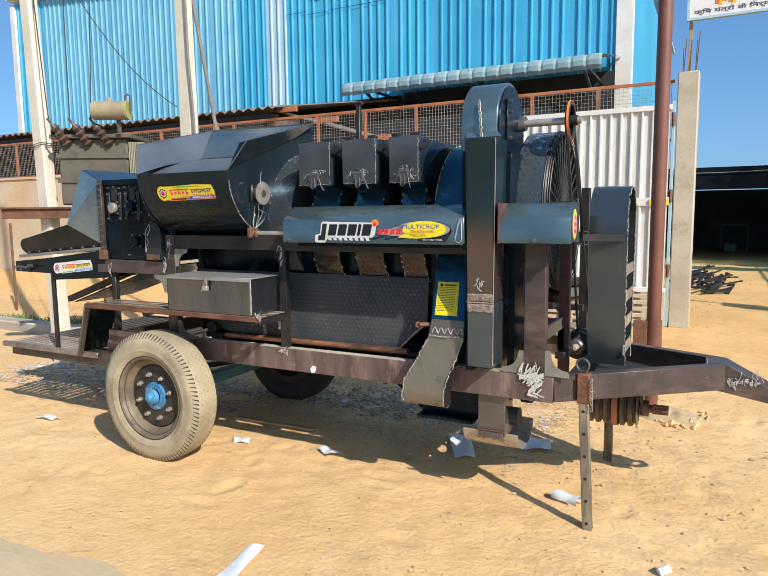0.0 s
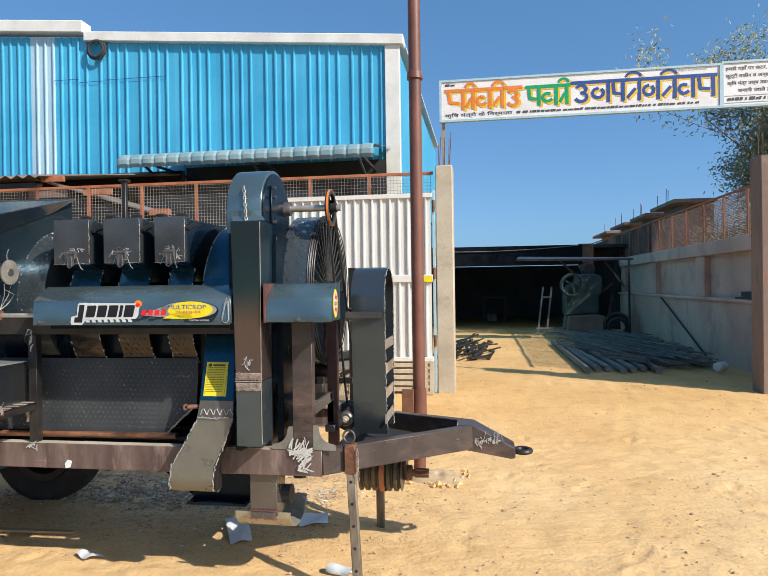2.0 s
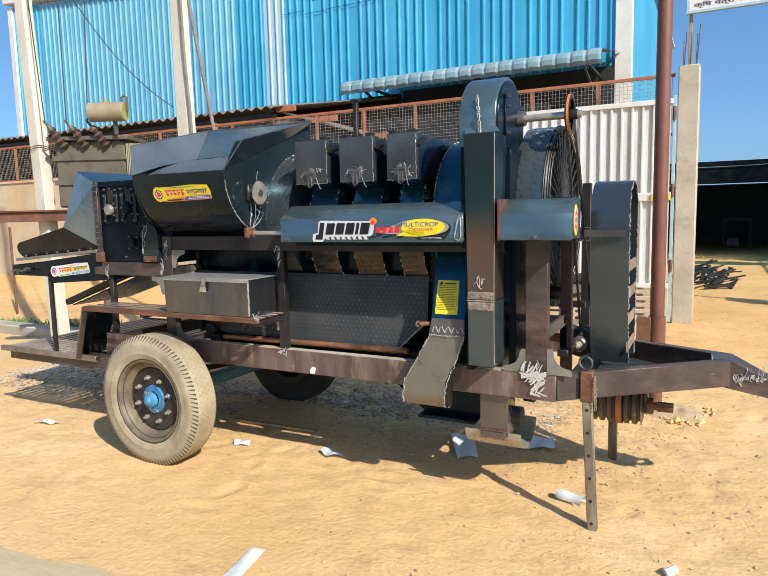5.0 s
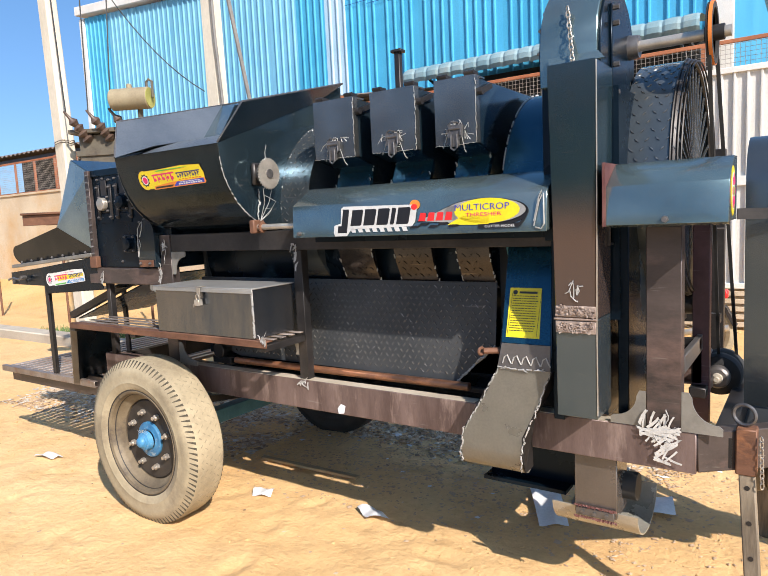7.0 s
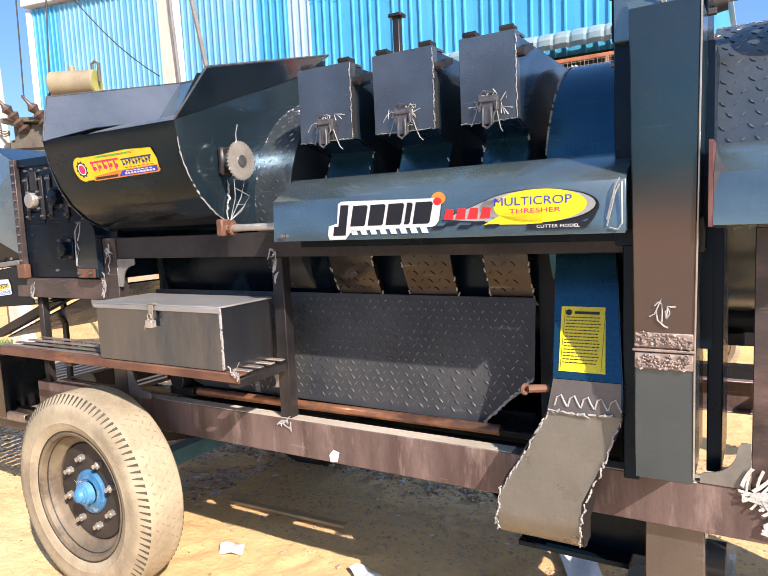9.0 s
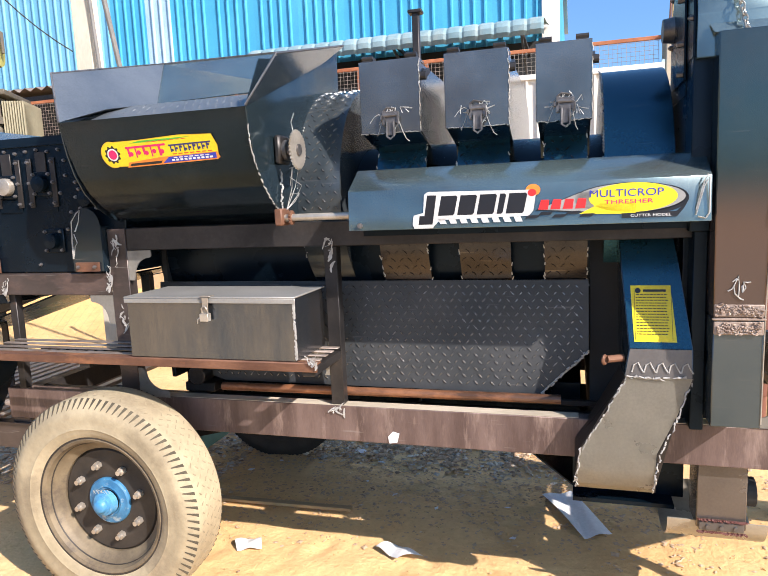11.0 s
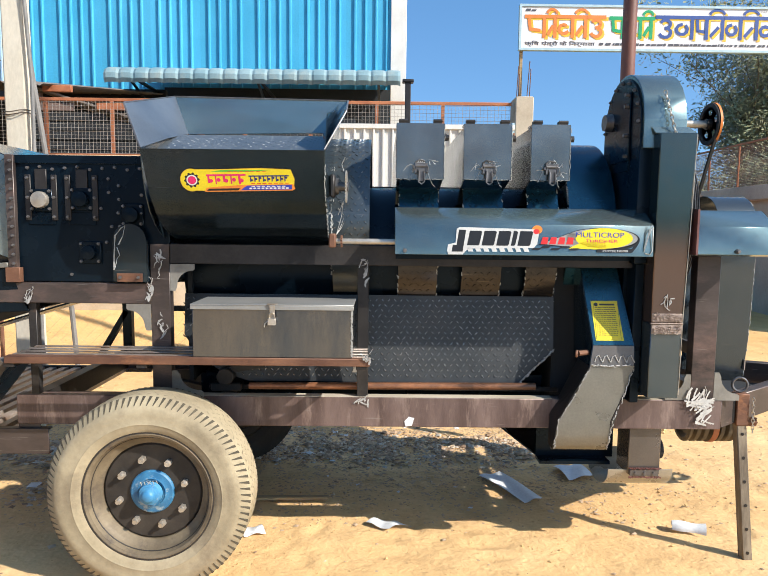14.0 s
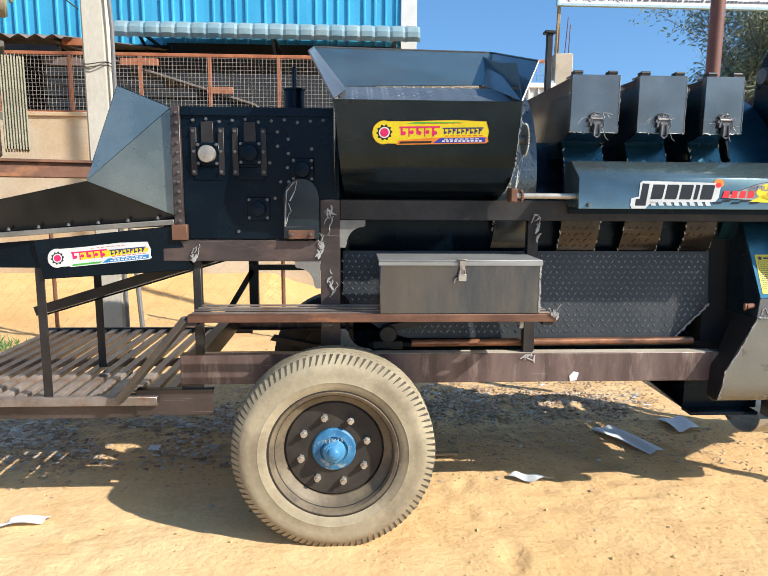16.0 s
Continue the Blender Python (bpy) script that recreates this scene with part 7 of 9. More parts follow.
DOORS = ((-2.072, -1.858), (-1.772, -1.558), (-1.472, -1.298))
for di, (x0, x1) in enumerate(DOORS):
    part("inspection_hood", (lambda b: (prism(b, [(3.29, 1.775), (3.29, 2.0), (4.1, 2.0), (4.32, 1.93), (4.42, 1.80), (4.42, 1.66), (3.50, 1.66), (3.46, 1.72)], "x", x0 + 0.004, x1 - 0.004), b)[1])(B()), M["sheet"], mach, "dark folded sheet hood behind the door")
    bm = B()
    prism(bm, [(3.276, 1.764), (3.31, 1.764), (3.31, 2.002), (3.36, 2.002), (3.36, 2.010), (3.276, 2.010)], "x", x0, x1)
    door = part("inspection_door", bm, M["door"], mach, "hinged grey-blue steel inspection door", bevel=0.0015)
    bm = B()
    plate(bm, [(x0 + 0.005, 3.284, 1.762), (x1 - 0.005, 3.284, 1.762), (x1 - 0.005, 3.40, 1.735), (x0 + 0.005, 3.40, 1.735)], 0.005)
    part("door_sill", bm, M["dark"], door)
    for x in (x0 + 0.03, x1 - 0.03):
        bm = B()
        box(bm, x - 0.018, x + 0.018, 3.285, 3.33, 2.0105, 2.028)
        cyl(bm, (x - 0.02, 3.29, 2.022), (x + 0.02, 3.29, 2.022), 0.008, n=8)
        part("hinge", bm, M["bar"], door)
    xm = (x0 + x1) / 2 + 0.005
    bm = B()
    box(bm, xm - 0.022, xm + 0.022, 3.262, 3.276, 1.80, 1.835)
    box(bm, xm - 0.016, xm + 0.016, 3.255, 3.266, 1.755, 1.81)
    cyl(bm, (xm - 0.024, 3.262, 1.822), (xm + 0.024, 3.262, 1.822), 0.006, n=8)
    rod(bm, [(xm - 0.012, 3.252, 1.80), (xm - 0.012, 3.250, 1.75), (xm, 3.250, 1.742), (xm + 0.012, 3.250, 1.75), (xm + 0.012, 3.252, 1.80)], 0.004, 6)
    box(bm, xm - 0.028, xm - 0.019, 3.258, 3.276, 1.79, 1.838)
    box(bm, xm + 0.019, xm + 0.027, 3.258, 3.276, 1.795, 1.835)
    rod(bm, [(xm - 0.026, 3.264, 1.838), (xm - 0.012, 3.258, 1.848), (xm + 0.016, 3.258, 1.842)], 0.003, 6)
    rod(bm, [(xm + 0.014, 3.262, 1.83), (xm + 0.030, 3.255, 1.815), (xm + 0.028, 3.252, 1.79), (xm + 0.014, 3.254, 1.775)], 0.0032, 6)
    cyl(bm, (xm - 0.03, 3.274, 1.815), (xm - 0.03, 3.258, 1.815), 0.007, n=8)
    part("latch", bm, M["bolt"], door, "steel toggle latch")
    bm = B()
    rnd = random.Random(di)
    for _ in range(16):
        px, pz = xm + rnd.gauss(0, 0.024), 1.775 + rnd.uniform(0, 0.06)
        rod(bm, [(px, 3.2752, pz), (px + rnd.uniform(-0.02, 0.02), 3.2750, pz + rnd.uniform(-0.005, 0.03)), (px + rnd.uniform(-0.03, 0.03), 3.2752, pz + rnd.uniform(-0.01, 0.03))], 0.0016, 4)
    for q in range(3):
        ex, side = rnd.uniform(0.02, 0.075), rnd.choice((-1, 1))
        rod(bm, [(xm + side * (0.015 + ex * u), 3.2750, 1.80 + 0.03 * math.sin(u * 3.1 + q) - 0.02 * u * q) for u in (0, 0.25, 0.5, 0.75, 1.0)], 0.0014, 4)
    part("weld_bead", bm, M["weld"], door)["kind"] = "stuff"
    bm = B()
    for xe in (x1 + 0.0005,):
        ragged(bm, [(xe + rnd.uniform(-0.001, 0.001), 3.2755, 1.766 + 0.236 * k / 12) for k in range(13)], 0.0017, 80 + di)
    ragged(bm, [(x0 + (x1 - x0) * k / 12, 3.2755, 1.764 + rnd.uniform(-0.0015, 0.0015)) for k in range(13) if k < 4 or k > 7 or di == 2], 0.0017, 90 + di)
    part("edge_weld", bm, M["bright"], door, "bright ground weld along the door edge")["kind"] = "stuff"
    bm = B()
    beam(bm, (x1 + 0.004, 3.295, 1.945), (x1 + 0.006, 3.40, 1.985), 0.012, 0.02)
    cyl(bm, (x1, 3.30, 1.95), (x1 + 0.02, 3.30, 1.95), 0.014, n=10)
    cyl(bm, (x1, 3.33, 1.96), (x1 + 0.016, 3.33, 1.96), 0.011, n=10)
    part("stay_hinge", bm, M["bar"], door)
    # curved band that runs behind the cover
    band = [(3.435, 1.74), (3.395, 1.66), (3.372, 1.57), (3.365, 1.48), (3.372, 1.39), (3.395, 1.31), (3.435, 1.235), (3.462, 1.205)]
    bm = B()
    sheet(bm, band[3:], "x", x0 + 0.018, x1 - 0.012, 0.02)
    b_ = part("concave_band", bm, M["band"], mach, "curved tread-plate band with ragged weld edge")
    bm = B()
    sheet(bm, band[:4], "x", x0 + 0.018, x1 - 0.012, 0.02)
    part("hood_skirt", bm, M["blue"], mach, "deep blue tread-plate skirt under the door")
    bm = B()
    rnd = random.Random(di + 30)
    for _ in range(34):
        px = rnd.uniform(x0 + 0.01, x1 - 0.005)
        cyl(bm, (px, 3.455, 1.206), (px + 0.006, 3.447, 1.206 + rnd.uniform(-0.006, 0.008)), 0.0035, 0.002, 4)
    for sx in (x0 + 0.018, x1 - 0.012):
        for _ in range(16):
            q = rnd.randrange(len(band) - 1)
            f_ = rnd.random()
            y = band[q][0] + (band[q + 1][0] - band[q][0]) * f_
            z = band[q][1] + (band[q + 1][1] - band[q][1]) * f_
            cyl(bm, (sx, y - 0.001, z), (sx + rnd.uniform(-0.006, 0.006), y - 0.004, z + 0.012), 0.003, 0.002, 4)
    part("weld_beads", bm, M["weld"], b_)["kind"] = "stuff"
    bm = B()

    def on_band(u, v, h, x0=x0):
        d = 0.0
        for (a, b), (c, e) in zip(band, band[1:]):
            ln = math.hypot(c - a, e - b)
            if v <= d + ln or (c, e) == band[-1]:
                q = (v - d) / ln
                return (x0 + 0.032 + u, a + (c - a) * q + (e - b) / ln * (h + 0.0003), b + (e - b) * q - (c - a) / ln * (h + 0.0003))
            d += ln

    lug_field(bm, on_band, int((x1 - x0 - 0.05) / 0.032), 17, 0.032, 0.032)
    part("tread_plate_relief", bm, M["band"], b_)["kind"] = "stuff"
bm = B()
box(bm, -2.015, -1.985, 3.86, 3.89, 1.7, 2.32)
box(bm, -2.03, -1.97, 3.85, 3.90, 2.315, 2.33)
part("lever_post", bm, M["bar"], mach, "upright black lever post", bevel=0.003)

# tread-plate side panel
side = [(-3.07, 1.225), (-3.07, 1.03), (-3.0, 0.93), (-2.88, 0.85), (-2.76, 0.815), (-1.475, 0.812), (-1.305, 0.975), (-1.305, 1.225)]
bm = B()
prism(bm, side, "y", 3.418, 3.424)
for v_ in bm.verts:
    v_.co.y += 0.115 * (v_.co.z - 1.06)
side_panel = part("side_panel", bm, M["checker"], mach, "dark tread-plate side panel")


def in_side(u, v):
    x, z = -3.07 + u, 0.82 + v
    if x + 0.012 > -1.31 or z > 1.215 or z < 0.825:
        return False
    if x > -1.475 and z < 0.82 + (x + 1.475) * 0.95 + 0.012:
        return False
    return not (x < -2.76 and z < 0.82 + (-2.76 - x) * 0.62)


bm = B()
lug_field(bm, lambda u, v, h: (-3.07 + u, 3.4178 - h + 0.115 * (v - 0.24), 0.82 + v), 60, 16, 0.030, 0.0255, in_side, 1.12)
part("tread_plate_relief", bm, M["lug"], side_panel)["kind"] = "stuff"
bm = B()
rod(bm, [(-1.47, 3.387, 0.815), (-1.40, 3.395, 0.885), (-1.35, 3.399, 0.925), (-1.305, 3.405, 0.975)], 0.003, 6)
ragged(bm, [(-1.47, 3.385, 0.815), (-1.305, 3.402, 0.975)], 0.005, 96)
part("weld_seam", bm, M["weld"], side_panel)["kind"] = "stuff"
# inner body walls that close the machine
bm = B()
box(bm, -3.06, -1.04, 4.38, 4.40, 0.70, 1.8)
box(bm, -3.06, -3.04, 3.45, 4.38, 0.80, 1.42)
box(bm, -1.30, -1.05, 3.46, 4.38, 0.62, 1.42)
part("inner_body", bm, M["black"], mach)
bm = B()
box(bm, -3.02, -1.33, 3.50, 4.34, 0.685, 0.83)
part("sieve_shoe", bm, M["dark"], mach, "dark sheet sieve shoe under the drum", bevel=0.004)
bm = B()
channel(bm, -3.75, -1.05, 3.40, 0.70, 0.745, 1, 0.03)
part("shaker_rail", bm, M["bar"], mach)
bm = B()
cyl(bm, (-2.86, 3.33, 0.845), (-2.86, 3.42, 0.845), 0.04, n=20)
box(bm, -2.93, -2.79, 3.35, 3.42, 0.772, 0.81)
part("pillow_block", bm, M["bar"], mach, bevel=0.004)
bm = B()
beam(bm, (-2.86, 3.37, 0.87), (-2.68, 3.38, 0.90), 0.03, 0.03)
part("shaker_arm", bm, M["bar"], mach)

# ---- belt cover with the decal ----
prof = [(3.31, 1.64), (3.225, 1.638), (3.112, 1.566), (3.105, 1.436)]
bm = B()
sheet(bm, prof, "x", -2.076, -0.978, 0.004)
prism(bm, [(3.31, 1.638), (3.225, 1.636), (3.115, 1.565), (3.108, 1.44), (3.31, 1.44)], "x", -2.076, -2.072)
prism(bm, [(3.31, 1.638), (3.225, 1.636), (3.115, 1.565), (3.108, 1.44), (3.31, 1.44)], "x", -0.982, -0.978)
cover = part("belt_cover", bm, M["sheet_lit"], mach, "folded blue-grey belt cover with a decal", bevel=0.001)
bm = B()
box(bm, -2.07, -0.98, 3.24, 3.30, 1.41, 1.436)
part("cover_rail", bm, M["dark"], cover)
piece("bolt", bolt_mesh, cover, pose(-2.035, 3.1045, 1.453) @ Matrix.Diagonal((1.3, 1.3, 1.3, 1)))
bm = B()
for zz in (1.455, 1.47):
    rod(bm, [(-1.02, 3.102, zz), (-1.0, 3.10, zz + 0.08), (-0.99, 3.102, zz + 0.1)], 0.002, 4)
rod(bm, [(-1.015, 3.102, 1.45), (-0.995, 3.101, 1.445), (-0.985, 3.102, 1.46), (-0.985, 3.102, 1.56)], 0.0025, 4)
part("chalk_marks", bm, M["weld"], cover)
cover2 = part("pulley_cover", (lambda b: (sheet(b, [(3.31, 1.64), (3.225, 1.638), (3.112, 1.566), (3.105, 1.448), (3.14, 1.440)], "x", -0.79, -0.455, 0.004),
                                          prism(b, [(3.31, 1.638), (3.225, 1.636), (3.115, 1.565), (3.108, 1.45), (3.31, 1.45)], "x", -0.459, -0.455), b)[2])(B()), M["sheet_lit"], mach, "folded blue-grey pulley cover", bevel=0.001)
bm = B()
box(bm, -0.799, -0.7905, 3.10, 3.30, 1.445, 1.64)
part("end_strip", bm, M["strip"], cover2, "red-brown end strip")
piece("bolt", bolt_mesh, cover2, pose(-0.62, 3.1045, 1.462) @ Matrix.Diagonal((1.4, 1.4, 1.4, 1)))
bm = B()
flat(bm, oval(0, 0, 0.048, 0.072), (-0.4548, 3.20, 1.535), (0, 1, 0), (0, 0, 1))
part("badge", bm, M["s_yellow"], cover2, "oval yellow badge")
bm = B()
flat(bm, oval(0, 0, 0.034, 0.054), (-0.4536, 3.20, 1.535), (0, 1, 0), (0, 0, 1))
part("badge", bm, M["s_white"], cover2)
bm = B()
for k in range(8):
    a = k * math.tau / 8
    flat(bm, oval(0.024 * math.cos(a), 0.038 * math.sin(a), 0.009, 0.012, 10), (-0.4524, 3.20, 1.535), (0, 1, 0), (0, 0, 1))
part("badge", bm, M["s_pink"], cover2)
bm = B()
flat(bm, oval(0, 0, 0.012, 0.016, 12), (-0.4524, 3.20, 1.535), (0, 1, 0), (0, 0, 1))
part("badge", bm, M["s_green"], cover2)

# ---- grain elevator leg, head and boot ----
def leg_piece(rows):
    bm = B()
    lv = [[bm.verts.new((x, y, z)) for x, y in ((x0, y0), (x1, y0), (x1, 3.30), (x0, 3.30))] for z, x0, x1, y0 in rows]
    for A, C in zip(lv, lv[1:]):
        for i in range(4):
            bm.faces.new((A[i], A[(i + 1) % 4], C[(i + 1) % 4], C[i]))
    bm.faces.new(lv[0][::-1])
    bm.faces.new(lv[-1])
    return bm


leg = part("elevator_leg", leg_piece(((1.147, -0.962, -0.828, 3.130), (1.956, -0.970, -0.816, 3.108))), M["elevator"], mach, "tall square brown-blue elevator leg", bevel=0.003)
part("lower_leg", leg_piece(((0.815, -0.962, -0.828, 3.132), (1.144, -0.962, -0.828, 3.130))), M["lower_leg"], leg, "blue-grey lower leg section", bevel=0.003)
# Bright rod standing in for the lit line along the leg's edge.
bm = B()
rod(bm, [(-0.827, 3.131, 0.83), (-0.8265, 3.128, 1.14), (-0.820, 3.118, 1.55), (-0.8155, 3.108, 1.95)], 0.0022, 5)
part("corner_bead", bm, M["bright"], leg, "bright line for the sunlit side edge")
bm = B()
for k in range(200):
    px, pz = random.uniform(-0.952, -0.840), random.choice((1.125, 1.168, 1.178, 1.115)) + random.uniform(-0.012, 0.012)
    cyl(bm, (px, 3.126, pz), (px + random.uniform(-0.012, 0.012), 3.121, pz + random.uniform(-0.005, 0.005)), 0.0040, 0.0026, 5)
part("joint_weld", bm, M["joint"], leg, "rough brown weld clumps at the joint")["kind"] = "stuff"
bm = B()
box(bm, -0.966, -0.824, 3.122, 3.130, 1.143, 1.150)
box(bm, -0.961, -0.829, 3.125, 3.131, 1.10, 1.140)
box(bm, -0.961, -0.829, 3.125, 3.131, 1.154, 1.19)
part("joint_strip", bm, M["joint"], leg, bevel=0.002)
bm = B()
for pts in ([(-0.927, 1.230), (-0.915, 1.237), (-0.899, 1.275), (-0.898, 1.243), (-0.899, 1.217)], [(-0.915, 1.257), (-0.906, 1.266), (-0.899, 1.262)],
            [(-0.912, 1.244), (-0.908, 1.222), (-0.893, 1.207), (-0.885, 1.204)], [(-0.888, 1.231), (-0.886, 1.257), (-0.877, 1.255), (-0.868, 1.256)],
            [(-0.889, 1.226), (-0.881, 1.239), (-0.884, 1.251), (-0.891, 1.244), (-0.889, 1.228)]):
    rod(bm, [(x, 3.1245 - 0.026 * (z - 1.24), z) for x, z in pts], 0.0021, 5)
part("chalk_scrawl", bm, M["weld"], leg)
bm = B()
box(bm, -1.02, -0.80, 3.31, 4.35, 1.12, 1.9)
part("fan_housing", bm, M["dark"], mach)
bm = B()
box(bm, -1.02, -0.84, 3.31, 3.60, 0.78, 1.12)
part("fan_foot", bm, M["dark"], mach)
for y in (3.66, 4.28):
    bm = B()
    box(bm, -1.02, -0.60, y, y + 0.04, 0.96, 1.00)
    part("cross_tie", bm, M["bar"], mach)
bm = B()
cyl(bm, (-0.84, 3.95, 1.10), (-0.66, 3.95, 1.10), 0.05, n=18)
box(bm, -0.80, -0.70, 3.88, 4.02, 1.02, 1.06)
part("fan_bearing", bm, M["bar"], mach)
bm = B()
box(bm, -1.02, -0.965, 3.20, 3.31, 1.40, 1.95)
box(bm, -1.005, -0.965, 3.22, 3.31, 0.77, 1.40)
part("return_leg", bm, M["dark"], mach, bevel=0.003)
bm = B()
box(bm, -0.812, -0.775, 3.33, 3.62, 0.78, 1.44)
part("return_leg", bm, M["dark"], mach, bevel=0.003)
hp = [(3.175, 1.90), (3.175, 2.02)]
for k in range(15):
    a = math.pi - k / 14 * math.pi
    hp.append((3.415 + 0.24 * math.cos(a), 2.02 + 0.235 * math.sin(a)))
hp += [(3.655, 1.80), (3.30, 1.80), (3.30, 1.90)]
bm = B()
prism(bm, hp, "x", -1.015, -0.832)
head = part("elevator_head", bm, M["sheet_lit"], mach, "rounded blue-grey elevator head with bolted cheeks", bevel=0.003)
bm = B()
plate(bm, [(-0.975, 3.15, 1.957), (-0.80, 3.15, 1.957), (-0.825, 3.172, 1.985), (-0.985, 3.172, 1.985)], 0.006)
part("head_collar", bm, M["sheet_lit"], head)
for xs, s in ((-1.015, -1), (-0.832, 1)):
    bm = B()
    inner = [(3.415 + (p - 3.415) * 0.93, 2.0 + (q - 2.0) * 0.93) for p, q in hp]
    prism(bm, inner, "x", xs, xs + s * 0.008)
    prism(bm, [(3.30, 1.86), (3.53, 1.86), (3.53, 2.16), (3.30, 2.16)], "x", xs + s * 0.008, xs + s * 0.016)
    ck = part("cheek_plate", bm, M["dark"], head, bevel=0.002)
    bm = B()
    cyl(bm, (xs, 3.53, 2.06), (xs + s * 0.05, 3.53, 2.06), 0.045, 0.038, n=20)
    part("bearing_boss", bm, M["bolt"], ck)
    for k in range(9 if s < 0 else 0):
        a = math.pi * k / 8
        bm = B()
        c = Vector((xs + s * 0.006, 3.415 + 0.205 * math.cos(a), 2.02 + 0.20 * math.sin(a)))
        cyl(bm, c, c + Vector((s * 0.010, 0, 0)), 0.008, n=6)
        cyl(bm, c, c + Vector((s * 0.015, 0, 0)), 0.004, n=6)
        part("bolt", bm, M["bolt"], ck)
    for z in (1.88, 1.97, 2.10, 2.15):
        bm = B()
        c = Vector((xs + s * 0.016, 3.32, z))
        cyl(bm, c, c + Vector((s * 0.018, 0, 0)), 0.009, n=6)
        part("bolt", bm, M["bolt"], ck)
chain("head_chain", (-0.925, 3.185, 2.135), (-0.895, 3.135, 1.955), mach, 0.0125, 0.0024)
bm = B()
cyl(bm, (-0.84, 3.53, 2.06), (-0.495, 3.53, 2.06), 0.0185, n=18)
part("head_shaft", bm, M["bright"], mach, "bare steel drive shaft")
PC = (0, 3.53, 2.06)
bm = B()
lathe(bm, [(0.080, -0.562), (0.099, -0.562), (0.100, -0.558), (0.086, -0.552), (0.100, -0.546), (0.099, -0.542), (0.080, -0.542)], PC, (1, 0, 0), 44, closed=True)
pul = part("belt_pulley", bm, M["rubber"], mach, "black slotted belt pulley with an orange rim edge")
bm = B()
lathe(bm, [(0.1003, -0.5535), (0.1018, -0.5535), (0.1018, -0.5425), (0.1003, -0.5425)], PC, (1, 0, 0), 44, closed=True)
part("rim_edge", bm, M["orange"], pul, "orange painted rim edge")
web = []
for i, r in enumerate((0.020, 0.044, 0.056, 0.068, 0.083)):
    web.append([Vector((-0.552, 3.53 + r * math.cos(q * math.tau / 60), 2.06 + r * math.sin(q * math.tau / 60))) for q in range(60)])
bm = B()
wv_ = [[bm.verts.new(p) for p in row] for row in web]
for i in range(4):
    for q in range(60):
        if i in (1, 2) and q % 12 < 5:
            continue
        bm.faces.new((wv_[i][q], wv_[i][(q + 1) % 60], wv_[i + 1][(q + 1) % 60], wv_[i + 1][q]))
bmesh.ops.solidify(bm, geom=bm.faces[:], thickness=0.006)
part("pulley_web", bm, M["bar"], pul)
bm = B()
cyl(bm, (-0.575, 3.53, 2.06), (-0.515, 3.53, 2.06), 0.026, n=18)
part("pulley_boss", bm, M["bar"], pul)
bm = B()
for s in (-1, 1):
    beam(bm, (-0.552, 3.53 + s * 0.093, 2.06), (-0.545 + s * 0.03, 4.07 + s * 0.04, 0.80), 0.013, 0.012, (1, 0, 0))
part("drive_belt", bm, M["rubber"], mach, "black rubber drive belt")

# spoked fan guard
FC = (3.87, 1.595)
bm = B()
lathe(bm, [(0.442, -0.82), (0.45, -0.82), (0.45, -0.655), (0.442, -0.655)], (0, FC[0], FC[1]), (1, 0, 0), 64, closed=True)
guard_ring = part("fan_guard_ring", bm, M["ring_plate"], mach, "tread-plate fan guard ring")
bm = B()


def on_guard(u, v, h):
    a = math.radians(85) + v / 0.45
    return (-0.807 + u, FC[0] + (0.45 + h) * math.cos(a), FC[1] + (0.45 + h) * math.sin(a))


lug_field(bm, on_guard, 5, 28, 0.034, 0.034, lambda u, v: v > 0.22)
part("tread_plate_relief", bm, M["lug"], guard_ring)["kind"] = "stuff"
bm = B()
cyl(bm, (-0.82, FC[0], FC[1]), (-0.815, FC[0], FC[1]), 0.44, n=48)
part("guard_back", bm, M["dark"], guard_ring)
bm = B()
beam(bm, (0, 0.03, 0), (0, 0.438, 0), 0.006, 0.006)
spoke = mesh_from(bm, "spoke", M["lug"])
for k in range(34):
    piece("spoke", spoke, guard_ring, Matrix.Translation((-0.655, FC[0], FC[1])) @ Matrix.Rotation(math.radians(k * 360 / 34), 4, "X"))
bm = B()
torus(bm, (-0.655, FC[0], FC[1]), (1, 0, 0), 0.446, 0.008, 48, 6)
cyl(bm, (-0.71, FC[0], FC[1]), (-0.61, FC[0], FC[1]), 0.06, n=20)
part("guard_hub", bm, M["bar"], guard_ring)
for q in range(4):
    bm = B()
    torus(bm, (-0.664 + 0.011 * q, FC[0], FC[1]), (1, 0, 0), 0.453 - 0.004 * q, 0.0035, 64, 5)
    part("guard_wire", bm, M["bar"], guard_ring, "dark edge wire of the guard")
bm = B()
ragged(bm, [on_guard(0.16 * k / 10 - 0.01, 0.205, 0.001) for k in range(11)], 0.002, 97)
part("ring_seam", bm, M["weld"], guard_ring)["kind"] = "stuff"

# Half disc added to keep the lower half of the fan dark.
half = [(FC[0] + 0.43 * math.cos(math.radians(a)), FC[1] - 0.02 + 0.43 * math.sin(math.radians(a))) for a in range(180, 361, 10)]
bm = B()
prism(bm, half, "x", -0.650, -0.644)
part("guard_plate", bm, M["dark"], guard_ring, "added black half disc that darkens the lower fan")
